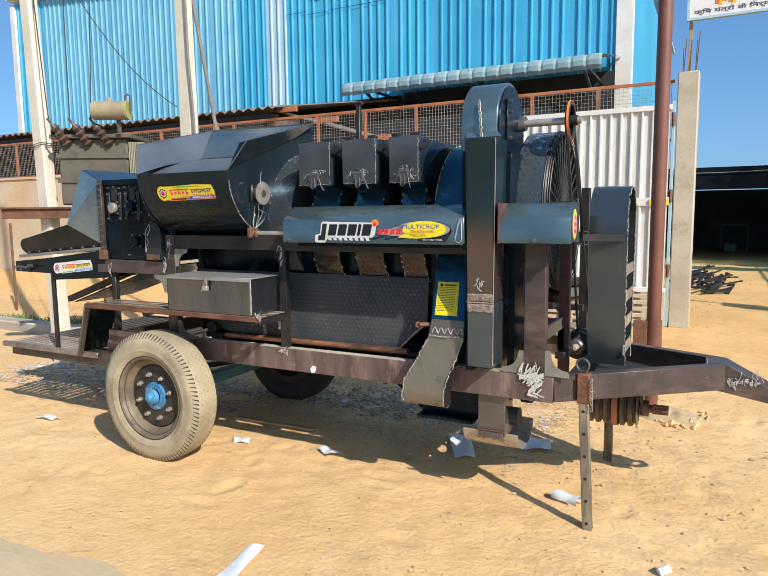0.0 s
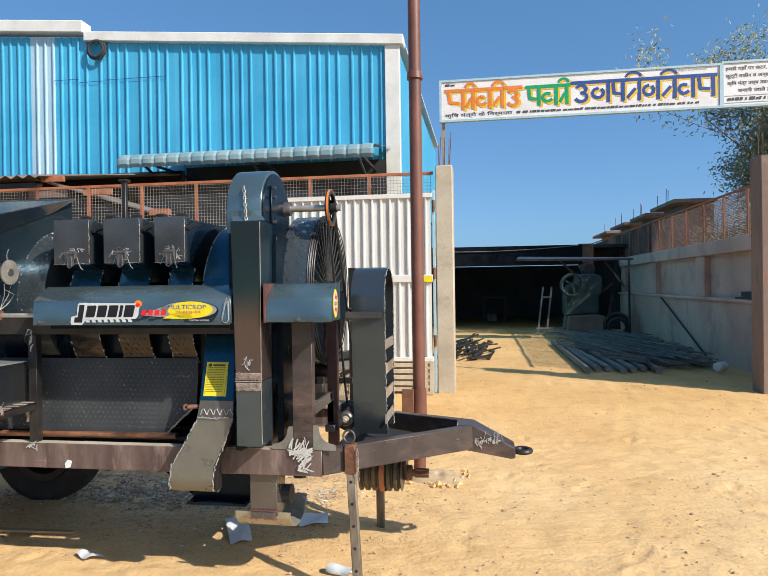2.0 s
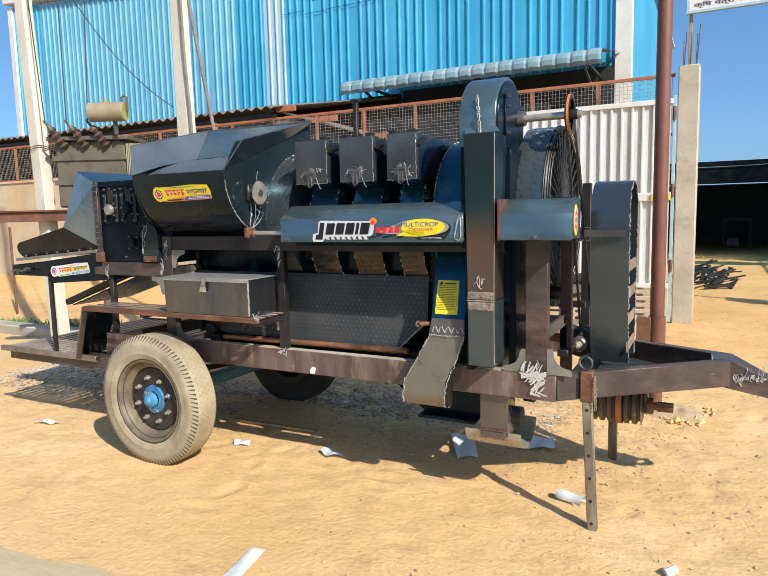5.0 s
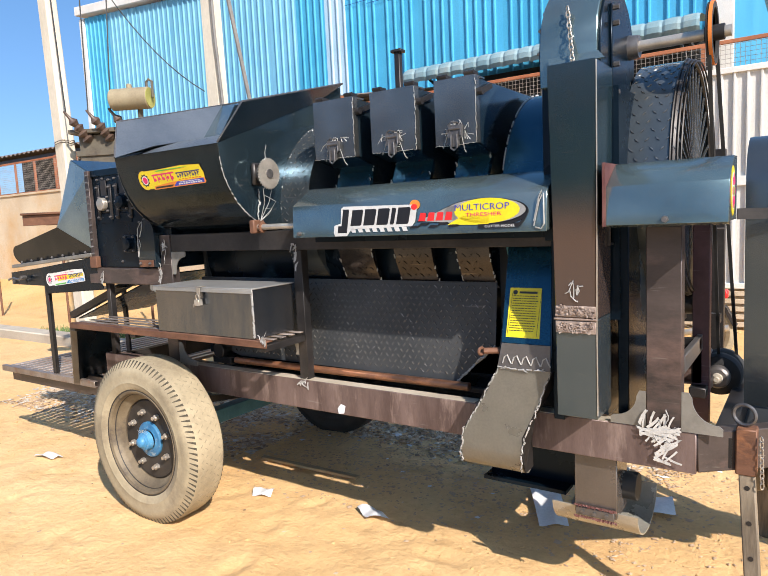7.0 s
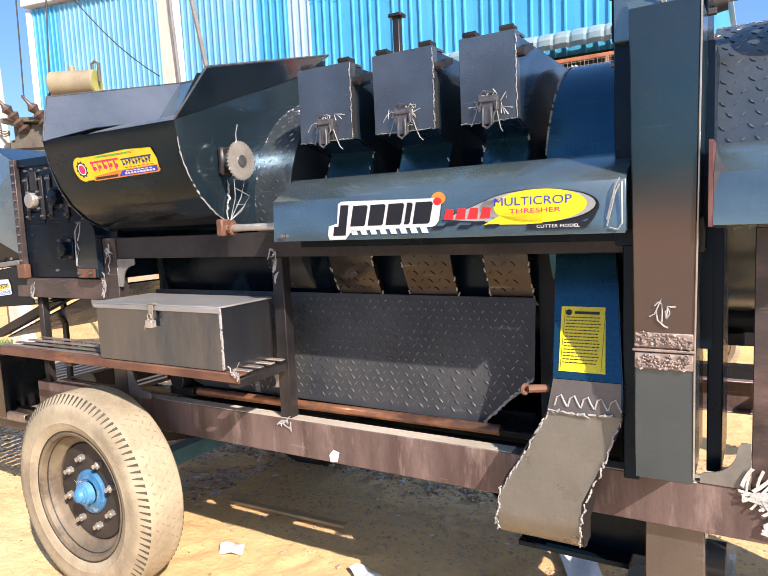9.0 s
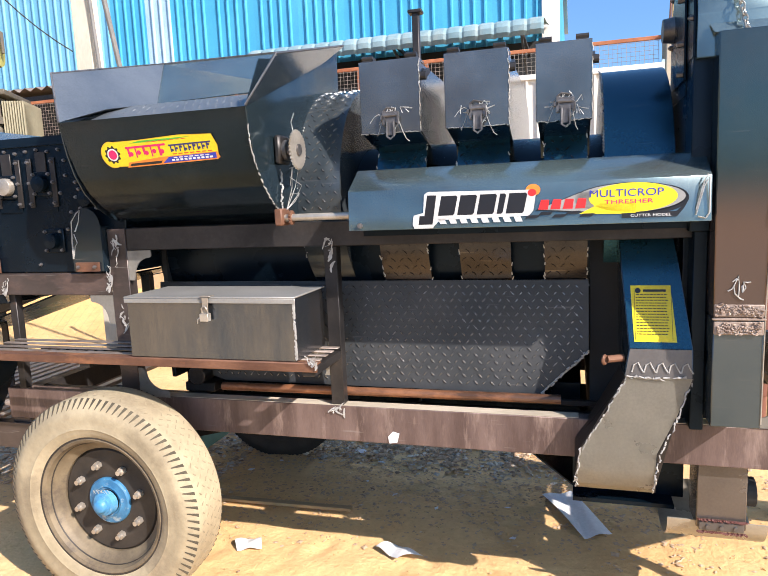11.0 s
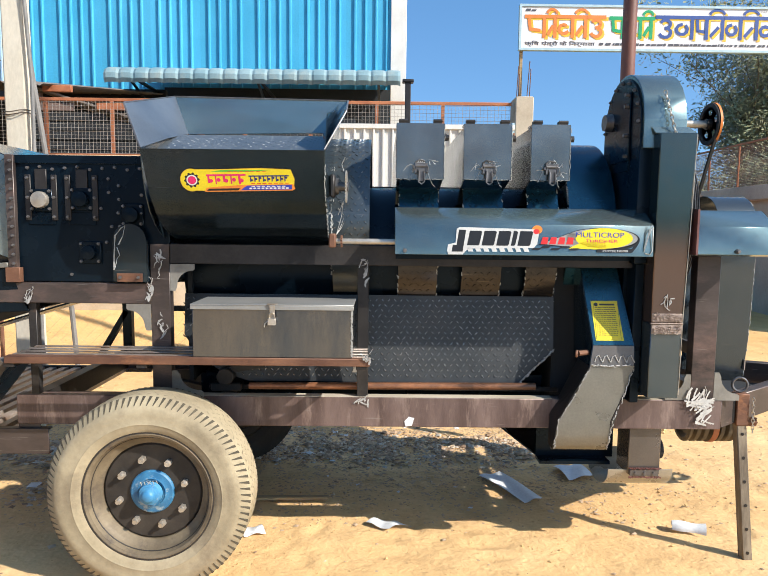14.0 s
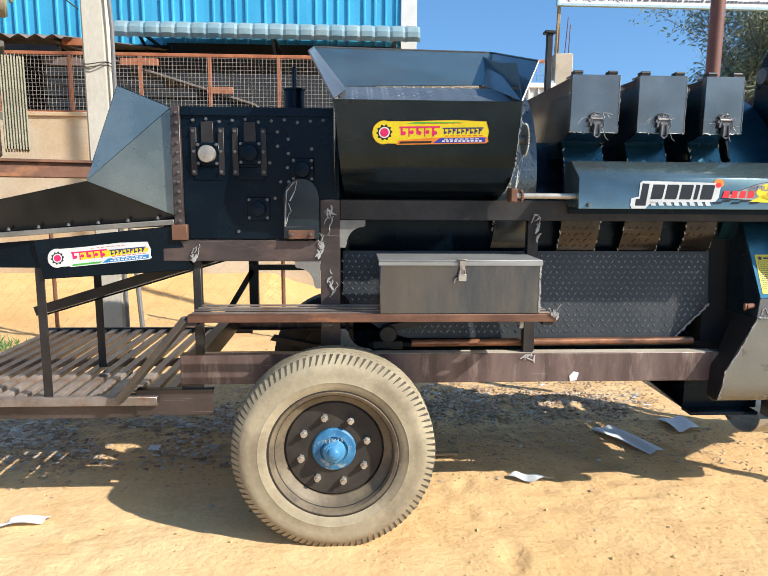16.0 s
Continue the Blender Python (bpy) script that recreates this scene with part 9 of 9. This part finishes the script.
def maker_sticker(o, u, v, ln, ht, parent, base, label, lower):
    """Oval-headed sticker with a cog wheel and plain colour shapes in place of the name."""
    o, u, v = Vector(o), Vector(u).normalized(), Vector(v).normalized()
    s, h = ln, ht
    head = [(h * 0.5 + h * 0.5 * math.cos(math.radians(a)), h * 0.5 + h * 0.5 * math.sin(math.radians(a))) for a in range(70, 300, 10)]
    body = head + [(s * 0.3, 0.0), (s * 0.99, 0.02 * h), (s, h * 0.5), (s * 0.97, h * 0.92), (s * 0.7, h), (s * 0.35, h * 0.96)]
    decal("sticker_edge", [[(p * 1.012 - s * 0.006, q * 1.06 - h * 0.03) for p, q in body]], o, u, v, -0.0004, "s_gold" if base == "s_yellow" else "s_white", parent)
    decal("maker_sticker", [body], o, u, v, 0.0002, base, parent, label)
    cog = []
    for k in range(40):
        r = h * (0.36 if k % 4 < 2 else 0.30)
        cog.append((h * 0.5 + r * math.cos(k * math.tau / 40), h * 0.5 + r * math.sin(k * math.tau / 40)))
    decal("cog", [cog], o, u, v, 0.0008, "s_black", parent)
    decal("cog", [oval(h * 0.5, h * 0.5, h * 0.25, h * 0.25, 20)], o, u, v, 0.0014, "s_white", parent)
    decal("cog", [oval(h * 0.5, h * 0.5, h * 0.19, h * 0.19, 20)], o, u, v, 0.0020, "s_pink", parent)
    if base != "s_yellow":
        decal("colour_band", [[(s * 0.3, h * 0.28), (s * 0.97, h * 0.4), (s * 0.98, h * 0.62), (s * 0.3, h * 0.75)]], o, u, v, 0.0006, "s_yellow", parent)
    else:
        decal("colour_band", [[(s * 0.27, h * 0.88), (s * 0.62, h * 0.86), (s * 0.8, h * 0.93), (s * 0.36, h * 0.95)]], o, u, v, 0.0006, "s_green", parent)
    pink, navy = [rect(s * 0.225, h * 0.68, s * 0.575, h * 0.76)], [rect(s * 0.60, h * 0.63, s * 0.955, h * 0.69)]
    for k, (w_, q) in enumerate(((0.03, 0.36), (0.018, 0.30), (0.034, 0.40), (0.018, 0.30), (0.034, 0.30))):
        x = s * (0.235 + 0.068 * k)
        pink.append([(x, h * 0.69), (x + s * w_ * 0.6, h * 0.69), (x + s * w_ * 0.7, h * q), (x + s * w_ * 0.1, h * q)])
        pink.append(oval(x + s * 0.030, h * (0.46 + 0.04 * (k % 2)), s * 0.018, h * 0.09, 12))
    for k in range(9):
        x = s * (0.612 + 0.038 * k)
        navy.append(rect(x, h * 0.40, x + s * 0.010, h * 0.64))
        navy.append(oval(x + s * 0.017, h * (0.47 + 0.05 * (k % 3)), s * 0.010, h * 0.05, 10))
    decal("name_shape", pink, o, u, v, 0.0016, "s_pink", parent)
    decal("name_shape", navy, o, u, v, 0.0016, "s_navy", parent)
    decal("print_bar", [rect(s * (0.62 + 0.05 * k), h * 0.30, s * (0.655 + 0.05 * k), h * 0.335) for k in range(7)] + [rect(s * (0.42 + 0.05 * k), h * 0.86, s * (0.455 + 0.05 * k), h * 0.885) for k in range(7)], o, u, v, 0.0012, "s_red", parent)
    decal("print_bar", [[(s * 0.20, -0.06 * h), (s * 0.985, -0.03 * h), (s * 1.01, h * 0.06), (s * 0.99, h * 0.27), (s * 0.52, h * 0.25), (s * 0.22, h * 0.14)]], o, u, v, 0.0006, "s_orange" if base == "s_yellow" else "s_white", parent)
    decal("print_bar", [[(s * 0.22, -0.01 * h), (s * 0.50, 0.0), (s * 0.52, h * 0.10), (s * 0.24, h * 0.09)]], o, u, v, 0.0012, "s_black" if base == "s_yellow" else "s_green", parent)
    decal("print_bar", [[(s * 0.52, 0.0), (s * 0.98, 0.02 * h), (s * 0.98, h * 0.24), (s * 0.58, h * 0.22)]], o, u, v, 0.0012, lower, parent)
    decal("print_bar", [rect(s * (0.6 + 0.036 * k), h * 0.05, s * (0.625 + 0.036 * k), h * 0.12) for k in range(10)] + [rect(s * (0.62 + 0.045 * k), h * 0.155, s * (0.652 + 0.045 * k), h * 0.195) for k in range(7)], o, u, v, 0.0018, "s_white", parent)


maker_sticker((-2.945, 3.0185, 1.688), (1, 0, 0.02), (0, -0.030, 0.09), 0.455, 0.088, hopper, "s_yellow", "bright yellow maker sticker with a cog", "s_blue")
maker_sticker((-4.330, 3.2440, 1.166), (1, 0, 0.098), (0, -0.06, 1), 0.435, 0.078, tray, "s_white", "white maker sticker with a cog", "s_sky")

# ---- tool box on the bench ----
tb = thing("tool_box", (-2.58, 3.15, 1.003), "grey-blue sheet steel tool box with a hasp on the bench", "tool box")
bm = B()
box(bm, -2.914, -2.252, 3.016, 3.27, 1.0035, 1.222)
part("body", bm, M["tool_steel"], tb, bevel=0.003)
bm = B()
box(bm, -2.920, -2.246, 3.008, 3.278, 1.222, 1.228)
box(bm, -2.920, -2.246, 3.008, 3.013, 1.205, 1.222)
part("lid", bm, M["lid_steel"], tb, bevel=0.0015)
bm = B()
prism(bm, [(-2.592, 1.226), (-2.568, 1.226), (-2.570, 1.17), (-2.590, 1.17)], "y", 2.998, 3.002)
box(bm, -2.60, -2.56, 2.998, 3.03, 1.2285, 1.232)
part("hasp", bm, M["bright"], tb, bevel=0.001)
bm = B()
box(bm, -2.597, -2.565, 2.985, 3.008, 1.145, 1.172)
rod(bm, [(-2.592, 2.996, 1.172), (-2.59, 2.992, 1.19), (-2.58, 2.992, 1.198), (-2.571, 2.992, 1.19), (-2.569, 2.996, 1.172)], 0.0035, 6)
rod(bm, [(-2.598, 3.0, 1.16), (-2.61, 2.995, 1.15), (-2.612, 2.995, 1.135)], 0.003, 6)
part("padlock", bm, M["bright"], tb, bevel=0.002)
bm = B()
rnd = random.Random(77)
for _ in range(60):
    z = rnd.uniform(1.01, 1.215)
    cyl(bm, (-2.2525, 3.0155, z), (-2.2525 + rnd.uniform(-0.006, 0.004), 3.0125, z + 0.01), 0.004, 0.002, 4)
part("corner_weld", bm, M["weld"], tb, "pale rough corner weld")["kind"] = "stuff"

# ---- loose things on the ground ----
def sheet_of_paper(name, pts, label, curl=0.0, material="paper", n=8):
    """A thin sheet between four corners on the sand, curled by a little."""
    a, b, c, d = [Vector((x, y, 0)) for x, y in pts]
    v, f = [], []
    for i in range(n + 1):
        for j in range(n + 1):
            p = (a.lerp(b, i / n)).lerp(d.lerp(c, i / n), j / n)
            z = 0.014 + ground_height(p.x, p.y) + 0.006 * math.sin(i * 0.9 + j * 0.5) + curl * (math.sin(math.pi * j / n))
            v.append((p.x, p.y, z))
    for i in range(n):
        for j in range(n):
            q = i * (n + 1) + j
            f.append((q, q + 1, q + n + 2, q + n + 1))
    ob = raw(name, v, f, M[material], smooth=True)
    return tagged(ob, label, "paper", "paper scraps")


sheet_of_paper("paper_sheet", ((-1.51, 4.25), (-1.37, 4.31), (-1.19, 3.93), (-1.31, 3.86)), "long white sheet of paper on the sand under the machine", 0.004)
sheet_of_paper("paper_sheet", ((-1.0, 4.41), (-0.83, 4.46), (-0.78, 4.28), (-0.96, 4.19)), "white sheet of paper lying under the drawbar", 0.01)
sheet_of_paper("paper_sheet", ((-2.20, 3.60), (-2.08, 3.52), (-1.98, 3.58), (-2.12, 3.64)), "crumpled white paper scrap on the sand", 0.012)
sheet_of_paper("paper_sheet", ((-4.60, 3.17), (-4.58, 3.25), (-4.41, 3.27), (-4.43, 3.20)), "small white paper scrap on the sand", 0.008)
sheet_of_paper("paper_sheet", ((-2.86, 3.52), (-2.74, 3.56), (-2.70, 3.48), (-2.80, 3.44)), "small white paper scrap by the wheel", 0.01)
sheet_of_paper("paper_sheet", ((-1.72, 1.84), (-1.79, 2.38), (-1.73, 2.42), (-1.60, 1.86)), "white paper strip on the road edge", 0.004)
rl = thing("paper_roll", (-0.53, 3.55, 0.0), "curled white paper roll on the sand by the prop leg", "paper", "paper scraps")
v, f = [], []
for i in range(11):
    for j in range(15):
        a = math.radians(-12 + j * 15.5)
        p = Vector((-0.605, 3.585, 0.0)).lerp(Vector((-0.455, 3.528, 0.0)), i / 10)
        r = 0.031 + 0.004 * math.sin(i * 0.7) + 0.006 * i / 10
        v.append((p.x - 0.37 * r * math.cos(a), p.y - 0.93 * r * math.cos(a), 0.014 + 0.95 * r * max(math.sin(a), -0.2)))
for i in range(10):
    for j in range(14):
        q = i * 15 + j
        f.append((q, q + 1, q + 16, q + 15))
raw("curled_sheet", v, f, M["paper"], rl, True)
bm = B()
beam(bm, (-3.16, 3.885, 0.012), (-2.42, 3.91, 0.012), 0.035, 0.015)
solid("wooden_lath", bm, M["wood"], "thin pale wooden lath in the machine's shade", "lath")
bm = B()
cyl(bm, (-0.02, 3.0, 0.012), (0.02, 3.03, 0.025), 0.018, 0.02, 12)
solid("paper_cup", bm, M["paper"], "tiny crushed paper cup on the sand", "cup")


def scatter(name, count, area, seed, material, label, size, flatness, dens=None):
    rnd = random.Random(seed)
    v, f = [], []
    made = 0
    while made < count:
        x, y = rnd.uniform(area[0], area[1]), rnd.uniform(area[2], area[3])
        if dens and rnd.random() > dens(x, y):
            continue
        made += 1
        s = rnd.uniform(*size) * (1 if rnd.random() < 0.9 else 1.8)
        a = rnd.uniform(0, math.tau)
        e = rnd.uniform(0.35, 1.0)
        z = ground_height(x, y) + 0.014 * noise.noise((x * 1.3, y * 1.3, 0.0)) + 0.010 * noise.noise((x * 4.1, y * 4.1, 3.0)) - 0.004
        n = len(v)
        c, q = math.cos(a), math.sin(a)
        tilt = rnd.uniform(-0.4, 0.4)
        for px, py, pz in ((1, 0, tilt * 0.6), (0, e, 0), (-1, 0, -tilt * 0.6), (0, -e, 0), (0.1, 0.1, 1), (0, 0, -1)):
            jx, jy = px * rnd.uniform(0.7, 1.2), py * rnd.uniform(0.7, 1.2)
            v.append((x + s * (jx * c - jy * q), y + s * (jx * q + jy * c), z + s * flatness * (pz + 0.5)))
        for t in ((0, 1, 4), (1, 2, 4), (2, 3, 4), (3, 0, 4), (1, 0, 5), (2, 1, 5), (3, 2, 5), (0, 3, 5)):
            f.append(tuple(n + i for i in t))
    ob = raw(name, v, f, material)
    return tagged(ob, label, name.replace("_", " "), kind="stuff")


mound = thing("rubble_mound", (0.02, 5.42, 0.0), "small pale mound of cement rubble at the mast foot", "rubble", kind="stuff")
v, f = [], []
for i in range(13):
    for j in range(24):
        r, a = i / 12, j * math.tau / 24
        rr = r * (1 + 0.2 * noise.noise((math.cos(a) * 2, math.sin(a) * 2, 4)))
        x, y = -0.13 + 0.30 * rr * math.cos(a), 5.40 + 0.20 * rr * math.sin(a)
        z = ground_height(x, y) + 0.055 * (1 - r ** 6) * (1 - 0.35 * r) + 0.045 * noise.noise((x * 14, y * 14, 2)) * (1 - r) - 0.03 * r
        v.append((x, y, z))
for i in range(12):
    for j in range(24):
        f.append((i * 24 + j, i * 24 + (j + 1) % 24, (i + 1) * 24 + (j + 1) % 24, (i + 1) * 24 + j))
raw("heap", v, f, M["mound"], mound, True)


def shade_density(x, y):
    return min(1, max(0, (y - 3.5) / 0.8)) * (1.0 if -5.6 < x < -0.8 else 0.15)


def clod_density(x, y):
    return max(0.0, min(1.0, 0.3 + 1.3 * noise.noise((x * 1.6, y * 1.6, 2.0))))


def rack_density(x, y):
    d = noise.noise((x * 2.2, y * 2.2, 7.0)) + 0.35
    return max(0.0, min(1.0, d * 1.3)) * max(0.0, 1 - abs(y - 4.35) / 0.65)


def back_density(x, y):
    return max(0.0, min(1.0, 0.4 + noise.noise((x * 3.0, y * 3.0, 9.0)))) * max(0.0, 1 - abs(y - 4.8) / 0.4)


scatter("sand_lumps", 6000, (-6.0, 3.0, 2.1, 6.4), 3, M["pebble"], "small lumps and pebbles of sand", (0.002, 0.008), 0.4)
scatter("sand_lumps", 2000, (-8.0, 6.0, 5.5, 16.0), 4, M["pebble"], "clods and pebbles on the yard", (0.005, 0.016), 0.4)
# Real litter, but dense and pale to lighten the shade under the machine.
scatter("dry_litter", 15000, (-6.2, 0.0, 3.5, 5.6), 5, M["soil"], "dry soil crumbs, straw and chips under the machine", (0.004, 0.014), 0.2, shade_density)
scatter("leaf_litter", 5200, (-6.4, -3.3, 3.75, 5.0), 15, M["litter"], "dense dry leaf litter beside the slatted rack", (0.008, 0.026), 0.22, rack_density)
scatter("leaf_litter", 2600, (-3.6, -1.1, 4.35, 5.25), 16, M["litter"], "brown leaf and straw debris behind the wheels", (0.006, 0.024), 0.35, back_density)
scatter("rubble_bits", 90, (-0.5, 0.15, 5.15, 5.6), 23, M["pebble"], "broken cement and brick bits round the mast foot", (0.01, 0.035), 0.6)
scatter("dry_clods", 500, (-0.9, 3.2, 2.3, 6.2), 21, M["soil"], "small dry clods and chips on the trodden sand", (0.004, 0.014), 0.45, clod_density)
scatter("dry_litter", 300, (-5.5, 3.5, 2.1, 5.2), 6, M["litter"], "dry chips and leaf shreds on the open sand", (0.004, 0.016), 0.22)
scatter("paper_bits", 45, (-6.0, -0.3, 3.6, 5.4), 7, M["paper"], "torn pale paper bits in the litter", (0.012, 0.035), 0.1, shade_density)
scatter("dark_litter", 120, (-3.2, -1.2, 4.5, 5.3), 8, M["legwood"], "dark burnt litter behind the machine", (0.006, 0.02), 0.2)
scatter("pale_scraps", 1500, (-6.6, -3.3, 3.75, 5.2), 31, M["pale_litter"], "pale grey scraps and flakes in the litter", (0.006, 0.028), 0.2, rack_density)
scatter("pale_scraps", 900, (-3.6, -0.9, 4.2, 5.4), 32, M["pale_litter"], "pale flakes and chips behind the wheels", (0.005, 0.02), 0.3, back_density)
